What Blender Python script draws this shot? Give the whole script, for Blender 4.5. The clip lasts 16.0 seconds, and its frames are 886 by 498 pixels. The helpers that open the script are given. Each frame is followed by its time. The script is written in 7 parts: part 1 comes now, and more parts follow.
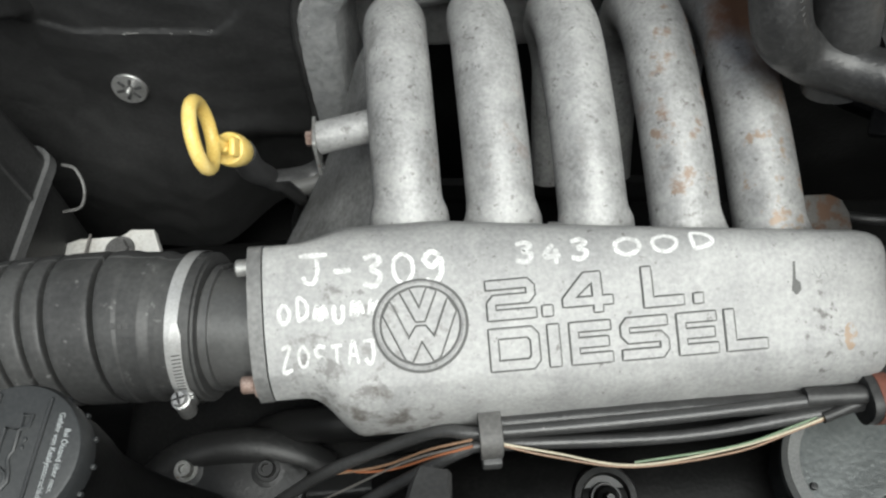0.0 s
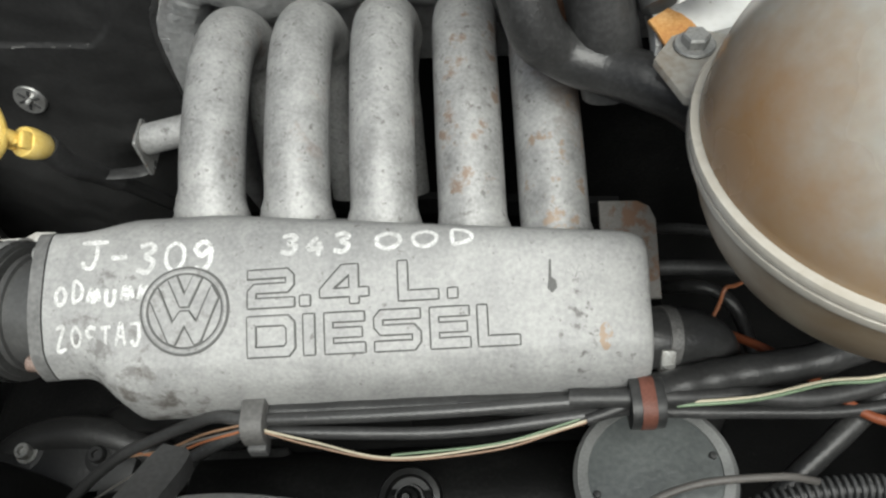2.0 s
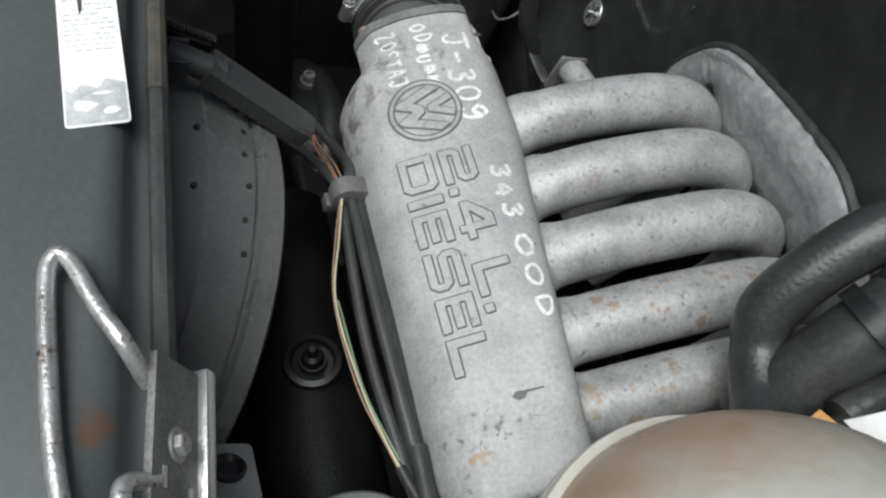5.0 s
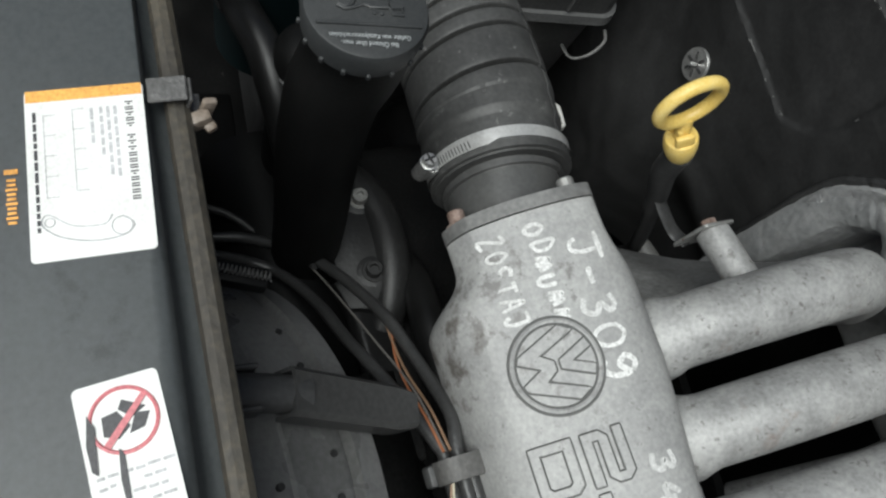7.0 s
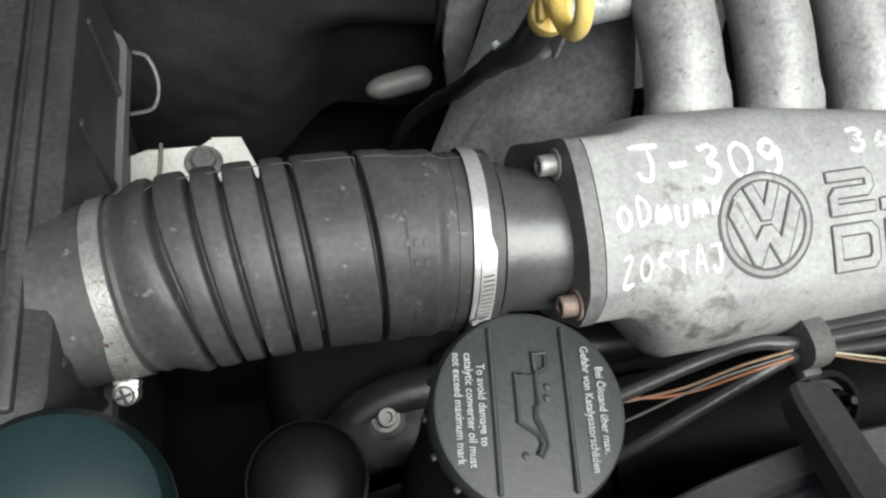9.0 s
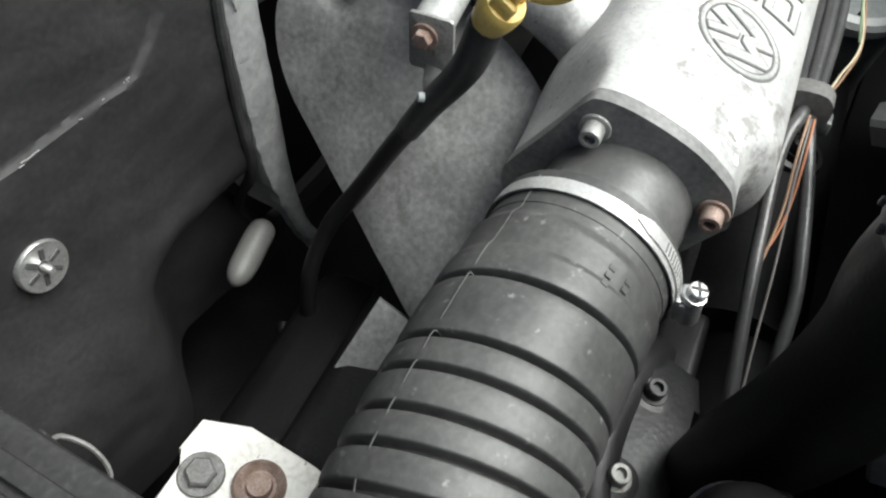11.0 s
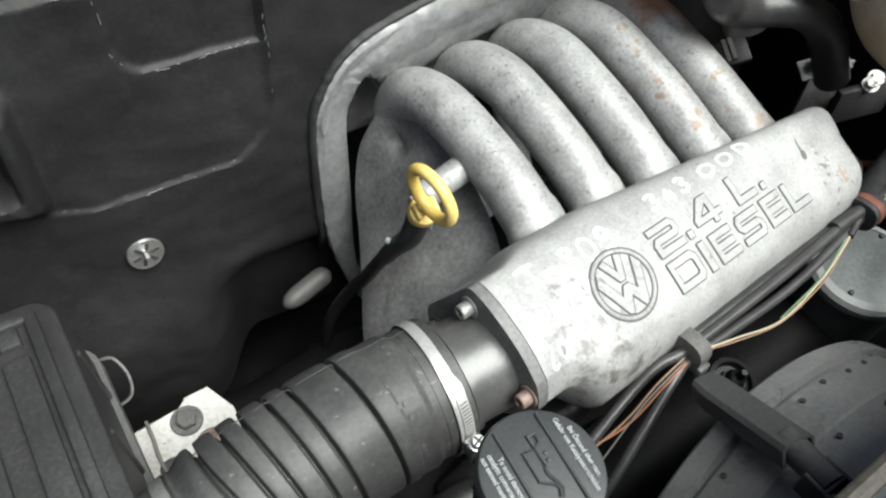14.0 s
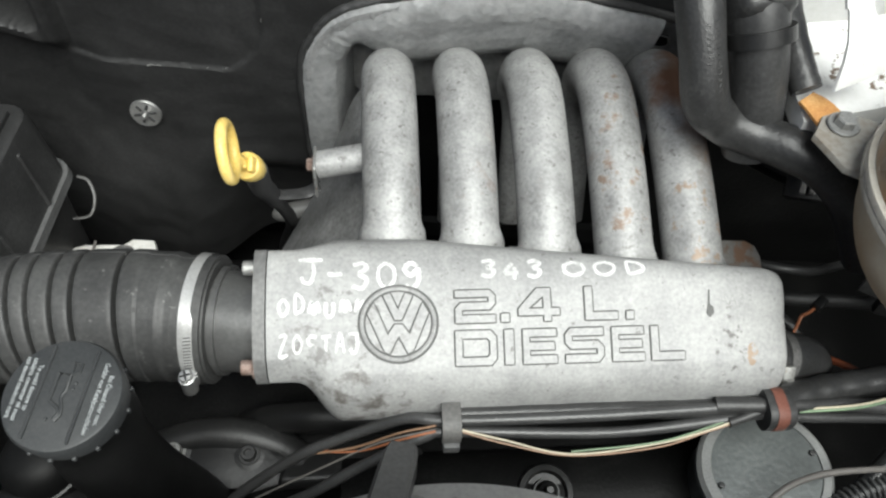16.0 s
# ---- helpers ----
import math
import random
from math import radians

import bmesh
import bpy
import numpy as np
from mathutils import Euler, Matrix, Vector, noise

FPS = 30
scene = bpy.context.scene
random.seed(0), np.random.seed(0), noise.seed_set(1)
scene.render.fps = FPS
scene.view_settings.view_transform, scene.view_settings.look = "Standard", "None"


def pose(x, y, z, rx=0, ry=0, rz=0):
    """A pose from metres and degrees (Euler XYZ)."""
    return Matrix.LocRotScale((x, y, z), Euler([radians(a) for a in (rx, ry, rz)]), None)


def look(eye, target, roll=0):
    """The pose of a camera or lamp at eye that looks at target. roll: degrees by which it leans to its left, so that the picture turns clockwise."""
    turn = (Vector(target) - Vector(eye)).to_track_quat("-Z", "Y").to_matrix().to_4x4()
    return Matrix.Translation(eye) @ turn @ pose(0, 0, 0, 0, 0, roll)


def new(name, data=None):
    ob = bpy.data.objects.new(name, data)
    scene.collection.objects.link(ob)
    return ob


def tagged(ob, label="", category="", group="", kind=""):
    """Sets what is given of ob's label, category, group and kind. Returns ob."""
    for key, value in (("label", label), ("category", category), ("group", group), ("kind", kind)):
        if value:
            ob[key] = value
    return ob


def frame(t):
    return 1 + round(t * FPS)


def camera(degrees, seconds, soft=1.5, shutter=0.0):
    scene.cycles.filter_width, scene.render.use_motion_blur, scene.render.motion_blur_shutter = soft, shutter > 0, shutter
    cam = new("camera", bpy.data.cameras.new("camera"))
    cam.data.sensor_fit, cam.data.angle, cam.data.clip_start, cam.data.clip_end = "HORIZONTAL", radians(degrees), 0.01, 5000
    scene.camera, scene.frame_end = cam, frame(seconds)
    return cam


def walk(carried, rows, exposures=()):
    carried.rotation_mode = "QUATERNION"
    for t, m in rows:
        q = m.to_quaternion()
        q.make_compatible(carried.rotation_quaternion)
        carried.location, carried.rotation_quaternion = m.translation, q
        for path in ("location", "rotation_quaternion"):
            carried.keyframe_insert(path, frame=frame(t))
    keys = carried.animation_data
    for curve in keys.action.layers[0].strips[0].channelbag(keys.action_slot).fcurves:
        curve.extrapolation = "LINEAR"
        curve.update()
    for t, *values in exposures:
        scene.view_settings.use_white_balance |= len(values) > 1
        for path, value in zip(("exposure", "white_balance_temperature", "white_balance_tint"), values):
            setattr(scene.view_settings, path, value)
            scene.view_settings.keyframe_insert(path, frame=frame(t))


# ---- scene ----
cam = camera(59.0, 16.0, 2.3)
PATH = [
    (0, (0.012, 0.001, 1.282), (-0.032, 1.093, -0.393), -2.2),
    (0.5, (0.096, -0.011, 1.297), (-0.024, 1.105, -0.358), -5.0),
    (1, (0.166, -0.014, 1.3), (-0.009, 1.134, -0.329), -7.1),
    (1.5, (0.213, -0.021, 1.299), (-0.019, 1.15, -0.306), -8.1),
    (2, (0.228, -0.025, 1.265), (-0.016, 1.143, -0.34), -8.5),
    (2.5, (0.266, -0.018, 1.232), (0.13, 1.134, -0.397), -6.9),
    (3, (0.432, 0.01, 1.22), (0.007, 1.104, -0.4), -5.1),
    (3.5, (0.481, 0.006, 1.253), (-0.196, 1.071, -0.299), 13.0),
    (4, (0.473, 0.005, 1.264), (-0.339, 0.93, -0.313), 28.7),
    (4.5, (0.447, 0.011, 1.271), (-0.535, 0.822, -0.271), 32.5),
    (4.7, (0.439, 0.013, 1.264), (-0.601, 0.786, -0.26), 33.4),
    (6.8, (0.089, -0.025, 1.25), (-0.57, 0.81, -0.443), 44.8),
    (7, (0.057, -0.026, 1.242), (-0.569, 0.814, -0.462), 45.0),
    (7.5, (-0.023, -0.006, 1.215), (-0.392, 0.892, -0.533), 38.0),
    (8, (-0.052, 0.007, 1.222), (-0.289, 0.995, -0.501), 20.1),
    (8.5, (-0.124, 0.015, 1.194), (-0.095, 1.009, -0.541), 18.2),
    (8.7, (-0.201, 0.03, 1.185), (0.013, 0.975, -0.564), 19.4),
    (10.8, (-0.46, 0.185, 1.098), (0.616, 0.776, -0.481), 8.5),
    (11, (-0.449, 0.207, 1.104), (0.662, 0.804, -0.448), 1.6),
    (11.5, (-0.43, 0.246, 1.107), (0.783, 0.801, -0.383), -5.0),
    (12, (-0.416, 0.291, 1.105), (0.85, 0.725, -0.381), -5.8),
    (12.5, (-0.403, 0.232, 1.168), (0.868, 0.769, -0.28), -9.1),
    (13, (-0.422, 0.13, 1.227), (0.72, 0.927, -0.208), -9.9),
    (13.5, (-0.417, 0.058, 1.284), (0.561, 1.011, -0.178), 0.8),
    (14, (-0.372, 0.008, 1.299), (0.424, 1.069, -0.198), 4.4),
    (14.5, (-0.252, -0.024, 1.32), (0.238, 1.113, -0.251), 7.7),
    (15, (-0.102, -0.06, 1.328), (0.094, 1.073, -0.309), 6.2),
    (15.5, (-0.031, -0.059, 1.335), (0.035, 1.115, -0.282), 4.4),
    (16, (0.0, -0.082, 1.348), (0.056, 1.125, -0.245), 5.4),
]
EXPOSURE = [(t, e, k, 3) for t, e, k in ((0, 0.50, 6300), (1, 0.52, 6350), (2.5, 0.26, 6400), (3, 0.14, 6400), (3.5, -0.08, 6250), (4, 0.0, 6150), (4.5, 0.30, 6100), (7, 0.04, 6200), (8, 0.24, 6300), (8.5, 0.44, 6300), (11, 1.34, 6300), (12, 1.0, 6300), (12.5, 0.98, 6300), (13.5, 1.06, 6300), (14.5, 0.98, 6300), (15.2, 0.84, 6300), (16, 0.70, 6300))]
walk(cam, [(t, look(eye, target, roll)) for t, eye, target, roll in PATH], EXPOSURE)

# ---- light ----
world = bpy.data.worlds.new("overcast_sky")
scene.world = world
world.use_nodes = True
wn = world.node_tree.nodes
wl = world.node_tree.links
sky = wn.new("ShaderNodeTexSky")
sky.sky_type = "NISHITA"
sky.sun_disc = False
sky.sun_elevation = radians(57)
sky.sun_rotation = radians(160)
sky.air_density = 0.5
sky.dust_density = 5.0
sky.ozone_density = 0.1
wl.new(sky.outputs[0], wn["Background"].inputs[0])
wn["Background"].inputs[1].default_value = 0.05
sun = new("sun", bpy.data.lights.new("sun", "SUN"))
sun.data.energy = 3.35
sun.data.angle = radians(50)
sun.data.color = (1.0, 0.985, 0.965)
sun.matrix_world = look((0.50, -0.95, 2.9), (0.05, 0.3, 0.8))

# ---- materials ----


def mat(name, base, rough=0.5, metal=0.0, dark=None, light=None, scale=60.0, fine=600.0, bump=0.15, bump_scale=None,
        spots=None, spot_scale=220.0, spot_at=0.66, rvar=0.12, coat=0.0, amount=0.5, spec=0.5, sss=0.0):
    """A surface with two scales of variation, optional speckles, fine relief and uneven gloss."""
    m = bpy.data.materials.new(name)
    m.use_nodes = True
    n, l = m.node_tree.nodes, m.node_tree.links
    b = n["Principled BSDF"]
    geo = n.new("ShaderNodeNewGeometry")
    big = n.new("ShaderNodeTexNoise")
    big.inputs["Scale"].default_value = scale * 0.35
    big.inputs["Detail"].default_value = 5
    small = n.new("ShaderNodeTexNoise")
    small.inputs["Scale"].default_value = fine
    small.inputs["Detail"].default_value = 4
    for t in (big, small):
        l.new(geo.outputs["Position"], t.inputs["Vector"])
    dark = dark or tuple(c * 0.7 for c in base)
    light = light or tuple(min(1, c * 1.25) for c in base)
    ramp = n.new("ShaderNodeValToRGB")
    ramp.color_ramp.elements[0].position, ramp.color_ramp.elements[1].position = 0.5 - 0.28 * amount - 0.06, 0.5 + 0.28 * amount + 0.06
    ramp.color_ramp.elements[0].color, ramp.color_ramp.elements[1].color = (*dark, 1), (*light, 1)
    mid = ramp.color_ramp.elements.new(0.5)
    mid.color = (*base, 1)
    mixv = n.new("ShaderNodeMix")
    mixv.data_type = "FLOAT"
    mixv.inputs[0].default_value = 0.45
    l.new(big.outputs[0], mixv.inputs[2])
    l.new(small.outputs[0], mixv.inputs[3])
    l.new(mixv.outputs[0], ramp.inputs[0])
    colour = ramp.outputs[0]
    if spots:
        sp = n.new("ShaderNodeTexNoise")
        sp.inputs["Scale"].default_value = spot_scale
        sp.inputs["Detail"].default_value = 3
        sp.inputs["Roughness"].default_value = 0.7
        l.new(geo.outputs["Position"], sp.inputs["Vector"])
        sr = n.new("ShaderNodeValToRGB")
        sr.color_ramp.elements[0].position, sr.color_ramp.elements[1].position = spot_at, spot_at + 0.09
        l.new(sp.outputs[0], sr.inputs[0])
        mx = n.new("ShaderNodeMix")
        mx.data_type = "RGBA"
        l.new(sr.outputs[0], mx.inputs[0])
        l.new(colour, mx.inputs[6])
        mx.inputs[7].default_value = (*spots, 1)
        colour = mx.outputs[2]
    l.new(colour, b.inputs["Base Color"])
    rr = n.new("ShaderNodeMapRange")
    rr.inputs[3].default_value, rr.inputs[4].default_value = max(0.05, rough - rvar), min(1, rough + rvar)
    l.new(big.outputs[0], rr.inputs[0])
    l.new(rr.outputs[0], b.inputs["Roughness"])
    b.inputs["Metallic"].default_value = metal
    b.inputs["Coat Weight"].default_value = coat
    b.inputs["Specular IOR Level"].default_value = spec
    if sss:
        b.inputs["Subsurface Weight"].default_value = sss
        b.inputs["Subsurface Radius"].default_value = (0.02, 0.015, 0.008)
        b.inputs["Subsurface Scale"].default_value = 0.5
    if bump:
        bp = n.new("ShaderNodeBump")
        bp.inputs["Strength"].default_value = bump
        bp.inputs["Distance"].default_value = 0.0015
        bs = n.new("ShaderNodeTexNoise")
        bs.inputs["Scale"].default_value = bump_scale or fine
        bs.inputs["Detail"].default_value = 6
        l.new(geo.outputs["Position"], bs.inputs["Vector"])
        l.new(bs.outputs[0], bp.inputs["Height"])
        l.new(bp.outputs[0], b.inputs["Normal"])
    return m


def add_stain(m, colour, box_min, box_max, scale, at, width=0.08, soft=0.3):
    """A blotchy stain of its own colour inside a region of the thing."""
    n, l = m.node_tree.nodes, m.node_tree.links
    b = n["Principled BSDF"]
    src = b.inputs["Base Color"].links[0].from_socket
    geo = n.new("ShaderNodeNewGeometry")
    c = [(a + z) / 2 for a, z in zip(box_min, box_max)]
    h = [(z - a) / 2 for a, z in zip(box_min, box_max)]
    mp = n.new("ShaderNodeMapping")
    mp.inputs["Location"].default_value = [-x / y for x, y in zip(c, h)]
    mp.inputs["Scale"].default_value = [1 / y for y in h]
    l.new(geo.outputs["Position"], mp.inputs["Vector"])
    gr = n.new("ShaderNodeVectorMath")
    gr.operation = "LENGTH"
    l.new(mp.outputs[0], gr.inputs[0])
    ns = n.new("ShaderNodeTexNoise")
    ns.inputs["Scale"].default_value = scale
    ns.inputs["Detail"].default_value = 6
    ns.inputs["Roughness"].default_value = 0.65
    l.new(geo.outputs["Position"], ns.inputs["Vector"])
    fall = n.new("ShaderNodeMapRange")
    fall.inputs[1].default_value, fall.inputs[2].default_value = 1 - soft, 1.0
    fall.inputs[3].default_value, fall.inputs[4].default_value = 0.0, -0.5
    l.new(gr.outputs["Value"], fall.inputs[0])
    ad = n.new("ShaderNodeMath")
    ad.operation = "ADD"
    l.new(ns.outputs[0], ad.inputs[0])
    l.new(fall.outputs[0], ad.inputs[1])
    th = n.new("ShaderNodeMapRange")
    th.inputs[1].default_value, th.inputs[2].default_value = at, at + width
    l.new(ad.outputs[0], th.inputs[0])
    mx = n.new("ShaderNodeMix")
    mx.data_type = "RGBA"
    l.new(th.outputs[0], mx.inputs[0])
    l.new(src, mx.inputs[6])
    mx.inputs[7].default_value = (*colour, 1)
    l.new(mx.outputs[2], b.inputs["Base Color"])
    return m


ALU = mat("cast_aluminium", (0.345, 0.345, 0.34), 0.60, 0.18, dark=(0.255, 0.255, 0.255), light=(0.45, 0.45, 0.44), scale=95, fine=330, bump=0.22,
          bump_scale=320, spots=(0.18, 0.175, 0.17), spot_scale=150, spot_at=0.64, rvar=0.1)
ALU_RUNNER = mat("cast_aluminium_runner", (0.32, 0.32, 0.316), 0.52, 0.25, dark=(0.20, 0.20, 0.196), light=(0.43, 0.43, 0.42), scale=120, fine=300, bump=0.22,
                 bump_scale=300, spots=(0.17, 0.165, 0.16), spot_scale=140, spot_at=0.60)
# Darker than the runners: dirt, plus the side casting's shade put into the base.
ALU_LOW = mat("dull_shaded_aluminium", (0.19, 0.19, 0.187), 0.55, 0.2, dark=(0.095, 0.095, 0.093), light=(0.30, 0.30, 0.295), scale=50, fine=220, bump=0.25, bump_scale=220, spots=(0.10, 0.098, 0.095),
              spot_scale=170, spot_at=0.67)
FLANGE = mat("dull_flange_casting", (0.17, 0.17, 0.167), 0.55, 0.2, dark=(0.10, 0.10, 0.098), light=(0.25, 0.25, 0.245), scale=70, fine=260, bump=0.25)
# Dirt, with the shade beside raised edges put into the colour; also the drip.
GROOVE = mat("dirt_and_edge_shade", (0.12, 0.12, 0.117), 0.7, 0.2, bump=0.2)
PAINT = mat("white_paint_marker", (0.64, 0.64, 0.63), 0.55, bump=0.1, amount=0.2, spots=(0.46, 0.46, 0.45), spot_scale=260, spot_at=0.52)
RUBBER = mat("black_rubber", (0.03, 0.03, 0.03), 0.45, dark=(0.016, 0.016, 0.016), light=(0.055, 0.055, 0.055), scale=50, fine=300, bump=0.12, spots=(0.13, 0.13, 0.125),
             spot_scale=90, spot_at=0.72)
RUBBER_HOSE = mat("grey_black_rubber", (0.030, 0.030, 0.030), 0.36, dark=(0.017, 0.017, 0.017), light=(0.055, 0.055, 0.054), scale=60, fine=350, bump=0.25, spots=(0.13, 0.13, 0.125), spot_scale=150, spot_at=0.70)
# Near-black base: oil, and the deep shade of the bay put into the colour.
OIL_SHADE_BLACK = mat("oily_shaded_plastic", (0.007, 0.007, 0.007), 0.5, dark=(0.005, 0.005, 0.005), light=(0.012, 0.012, 0.012), scale=50, fine=400, bump=0.15, spec=0.18)
PLASTIC = mat("black_plastic", (0.011, 0.011, 0.011), 0.40, dark=(0.006, 0.006, 0.006), light=(0.020, 0.020, 0.020), scale=50, fine=500, bump=0.12)
PLASTIC_GREY = mat("dusty_plastic", (0.095, 0.096, 0.096), 0.5, dark=(0.05, 0.05, 0.05), light=(0.14, 0.14, 0.138), scale=40, fine=400, bump=0.15, spots=(0.17, 0.17, 0.165), spot_scale=160, spot_at=0.72)
# Castings and walls blackened below their oily tone to stand in for shade.
ENGINE_DARK = mat("oily_shaded_casting", (0.007, 0.007, 0.007), 0.5, 0.0, dark=(0.004, 0.004, 0.004), light=(0.016, 0.016, 0.0155), scale=40, fine=300, bump=0.3, spec=0.18, spots=(0.055, 0.054, 0.05), spot_scale=95, spot_at=0.70)
ARM_CAST = mat("dusty_dark_casting", (0.022, 0.022, 0.022), 0.45, 0.1, dark=(0.018, 0.018, 0.018), light=(0.05, 0.05, 0.049), scale=50, fine=260, bump=0.25)
THROAT = mat("dusty_throat_plastic", (0.07, 0.07, 0.069), 0.30, dark=(0.05, 0.05, 0.05), light=(0.10, 0.10, 0.098), scale=50, fine=300, bump=0.12, spec=0.8)
BOOT = mat("dusty_boot_rubber", (0.058, 0.058, 0.057), 0.5, dark=(0.035, 0.035, 0.035), light=(0.088, 0.088, 0.086), scale=60, fine=260, bump=0.15, spots=(0.17, 0.17, 0.165), spot_scale=80, spot_at=0.635)
CAPGREY = mat("grey_cap_plastic", (0.036, 0.038, 0.039), 0.5, dark=(0.024, 0.026, 0.027), light=(0.054, 0.056, 0.056), scale=60, fine=500, bump=0.1)
FELT = mat("moulded_felt", (0.017, 0.017, 0.017), 0.55, dark=(0.010, 0.010, 0.010), light=(0.027, 0.027, 0.027), scale=22, fine=250, bump=0.25, bump_scale=160, spots=(0.10, 0.10, 0.10), spot_scale=150, spot_at=0.785, spec=0.34)
FOIL = mat("aluminium_foil", (0.62, 0.625, 0.625), 0.34, 0.35, dark=(0.42, 0.43, 0.43), light=(0.80, 0.80, 0.80), scale=60, fine=160, bump=1.0, bump_scale=120, rvar=0.16)
FOIL_BRIGHT = mat("bright_foil", (0.64, 0.64, 0.64), 0.34, 0.5, dark=(0.42, 0.42, 0.42), light=(0.80, 0.80, 0.80), scale=90, fine=300, bump=0.8, bump_scale=160)
FOIL_GREY = mat("dusty_foil", (0.50, 0.50, 0.497), 0.42, 0.25, dark=(0.32, 0.32, 0.317), light=(0.62, 0.62, 0.62), scale=50, fine=150, bump=0.6, bump_scale=90)
STEEL = mat("zinc_steel", (0.55, 0.55, 0.54), 0.35, 0.85, dark=(0.36, 0.35, 0.33), light=(0.72, 0.72, 0.71), scale=120, fine=500, bump=0.2)
BAND = mat("clamp_band_steel", (0.56, 0.56, 0.55), 0.36, 0.5, dark=(0.42, 0.41, 0.40), light=(0.70, 0.70, 0.69), scale=120, fine=500, bump=0.1)
STEEL_DULL = mat("dull_steel", (0.33, 0.33, 0.32), 0.5, 0.6, dark=(0.2, 0.19, 0.17), scale=140, fine=500, bump=0.3, spots=(0.16, 0.08, 0.045), spot_scale=150, spot_at=0.64)
STEEL_WORN = mat("rust_specked_steel", (0.50, 0.50, 0.49), 0.35, 0.7, dark=(0.30, 0.28, 0.26), light=(0.66, 0.66, 0.65), scale=160, fine=500, bump=0.3, spots=(0.13, 0.075, 0.045), spot_scale=110, spot_at=0.58)
TANK_SEAM = mat("pale_milky_plastic", (0.46, 0.43, 0.375), 0.25, dark=(0.39, 0.355, 0.295), light=(0.52, 0.50, 0.45), scale=18, fine=140, bump=0.03)
RUST = mat("rusty_bolt", (0.25, 0.18, 0.15), 0.6, 0.4, dark=(0.13, 0.08, 0.058), light=(0.40, 0.33, 0.30), scale=300, fine=900, bump=0.4)
YELLOW = mat("yellow_plastic", (0.80, 0.58, 0.16), 0.35, dark=(0.66, 0.42, 0.08), light=(0.86, 0.68, 0.28), scale=120, fine=600, bump=0.1, spots=(0.12, 0.07, 0.03), spot_scale=130, spot_at=0.74)
TANK = mat("milky_plastic", (0.405, 0.39, 0.352), 0.28, dark=(0.35, 0.33, 0.29), light=(0.465, 0.45, 0.415), scale=14, fine=120, bump=0.03, sss=0.25)
TANK_LOW = mat("milky_plastic_low", (0.42, 0.38, 0.31), 0.4, dark=(0.34, 0.30, 0.24), light=(0.5, 0.46, 0.38), scale=14, fine=120, bump=0.04)
CAP_BLACK = mat("matt_black_cap", (0.022, 0.022, 0.022), 0.36, dark=(0.014, 0.014, 0.014), light=(0.034, 0.034, 0.034), scale=60, fine=500, bump=0.06)
TANK_EAR = mat("grimy_plastic_ear", (0.30, 0.285, 0.255), 0.45, dark=(0.20, 0.16, 0.12), light=(0.36, 0.35, 0.32), scale=60, fine=200, bump=0.08)
INK = mat("black_marker", (0.06, 0.06, 0.062), 0.4, dark=(0.03, 0.03, 0.03), light=(0.17, 0.165, 0.155), scale=120, fine=500, bump=0.0)
PRINT = mat("printed_ink", (0.02, 0.016, 0.014), 0.5, bump=0.0, amount=0.2)
BODY = mat("dark_painted_panel", (0.14, 0.152, 0.156), 0.40, dark=(0.10, 0.112, 0.12), light=(0.165, 0.18, 0.188), scale=12, fine=300, bump=0.06, spots=(0.2, 0.2, 0.2), spot_scale=240, spot_at=0.755, spec=0.8)
BODY_EDGE = mat("worn_panel_edge", (0.062, 0.056, 0.047), 0.5, 0.1, dark=(0.032, 0.030, 0.027), light=(0.115, 0.10, 0.073), scale=60, fine=260, bump=0.3)
WHITE = mat("white_car_paint", (0.80, 0.80, 0.78), 0.4, dark=(0.70, 0.70, 0.67), light=(0.86, 0.86, 0.85), scale=20, fine=200, bump=0.06, spots=(0.15, 0.12, 0.09), spot_scale=62, spot_at=0.655)
WHITE_DIRTY = mat("dirty_white_paint", (0.62, 0.61, 0.58), 0.5, dark=(0.40, 0.38, 0.34), light=(0.74, 0.73, 0.70), scale=70, fine=240, bump=0.2, spots=(0.13, 0.09, 0.06), spot_scale=120, spot_at=0.66)
ORANGE_RUST = mat("orange_rust", (0.55, 0.28, 0.09), 0.7, dark=(0.40, 0.16, 0.05), light=(0.72, 0.45, 0.2), scale=120, fine=500, bump=0.4)
LABEL = mat("label_paper", (0.80, 0.80, 0.78), 0.45, amount=0.2, bump=0.05, dark=(0.72, 0.72, 0.69), light=(0.84, 0.84, 0.83))
L_ORANGE = mat("label_orange", (0.85, 0.42, 0.10), 0.45, amount=0.2, bump=0.0)
L_GREY = mat("label_grey_print", (0.48, 0.48, 0.49), 0.5, amount=0.2, bump=0.0)
L_DARK = mat("label_dark_print", (0.06, 0.06, 0.065), 0.5, amount=0.2, bump=0.0)
L_RED = mat("label_red_print", (0.62, 0.20, 0.22), 0.5, amount=0.3, bump=0.0)
CAPTEXT = mat("pale_print", (0.36, 0.38, 0.38), 0.5, bump=0.0, amount=0.3)
W_GREEN = mat("green_wire", (0.15, 0.22, 0.13), 0.4, bump=0.0, amount=0.3)
W_YELLOW = mat("cream_wire", (0.50, 0.45, 0.33), 0.4, bump=0.0, amount=0.4)
W_BROWN = mat("brown_wire", (0.26, 0.16, 0.10), 0.45, bump=0.0, amount=0.4)
W_ORANGE = mat("orange_cable", (0.24, 0.07, 0.03), 0.45, bump=0.05, amount=0.4)
W_RUST = mat("rust_red_wire", (0.34, 0.13, 0.06), 0.45, bump=0.0, amount=0.4)
W_TAN = mat("grey_tan_cable", (0.16, 0.15, 0.14), 0.45, bump=0.05, amount=0.5)
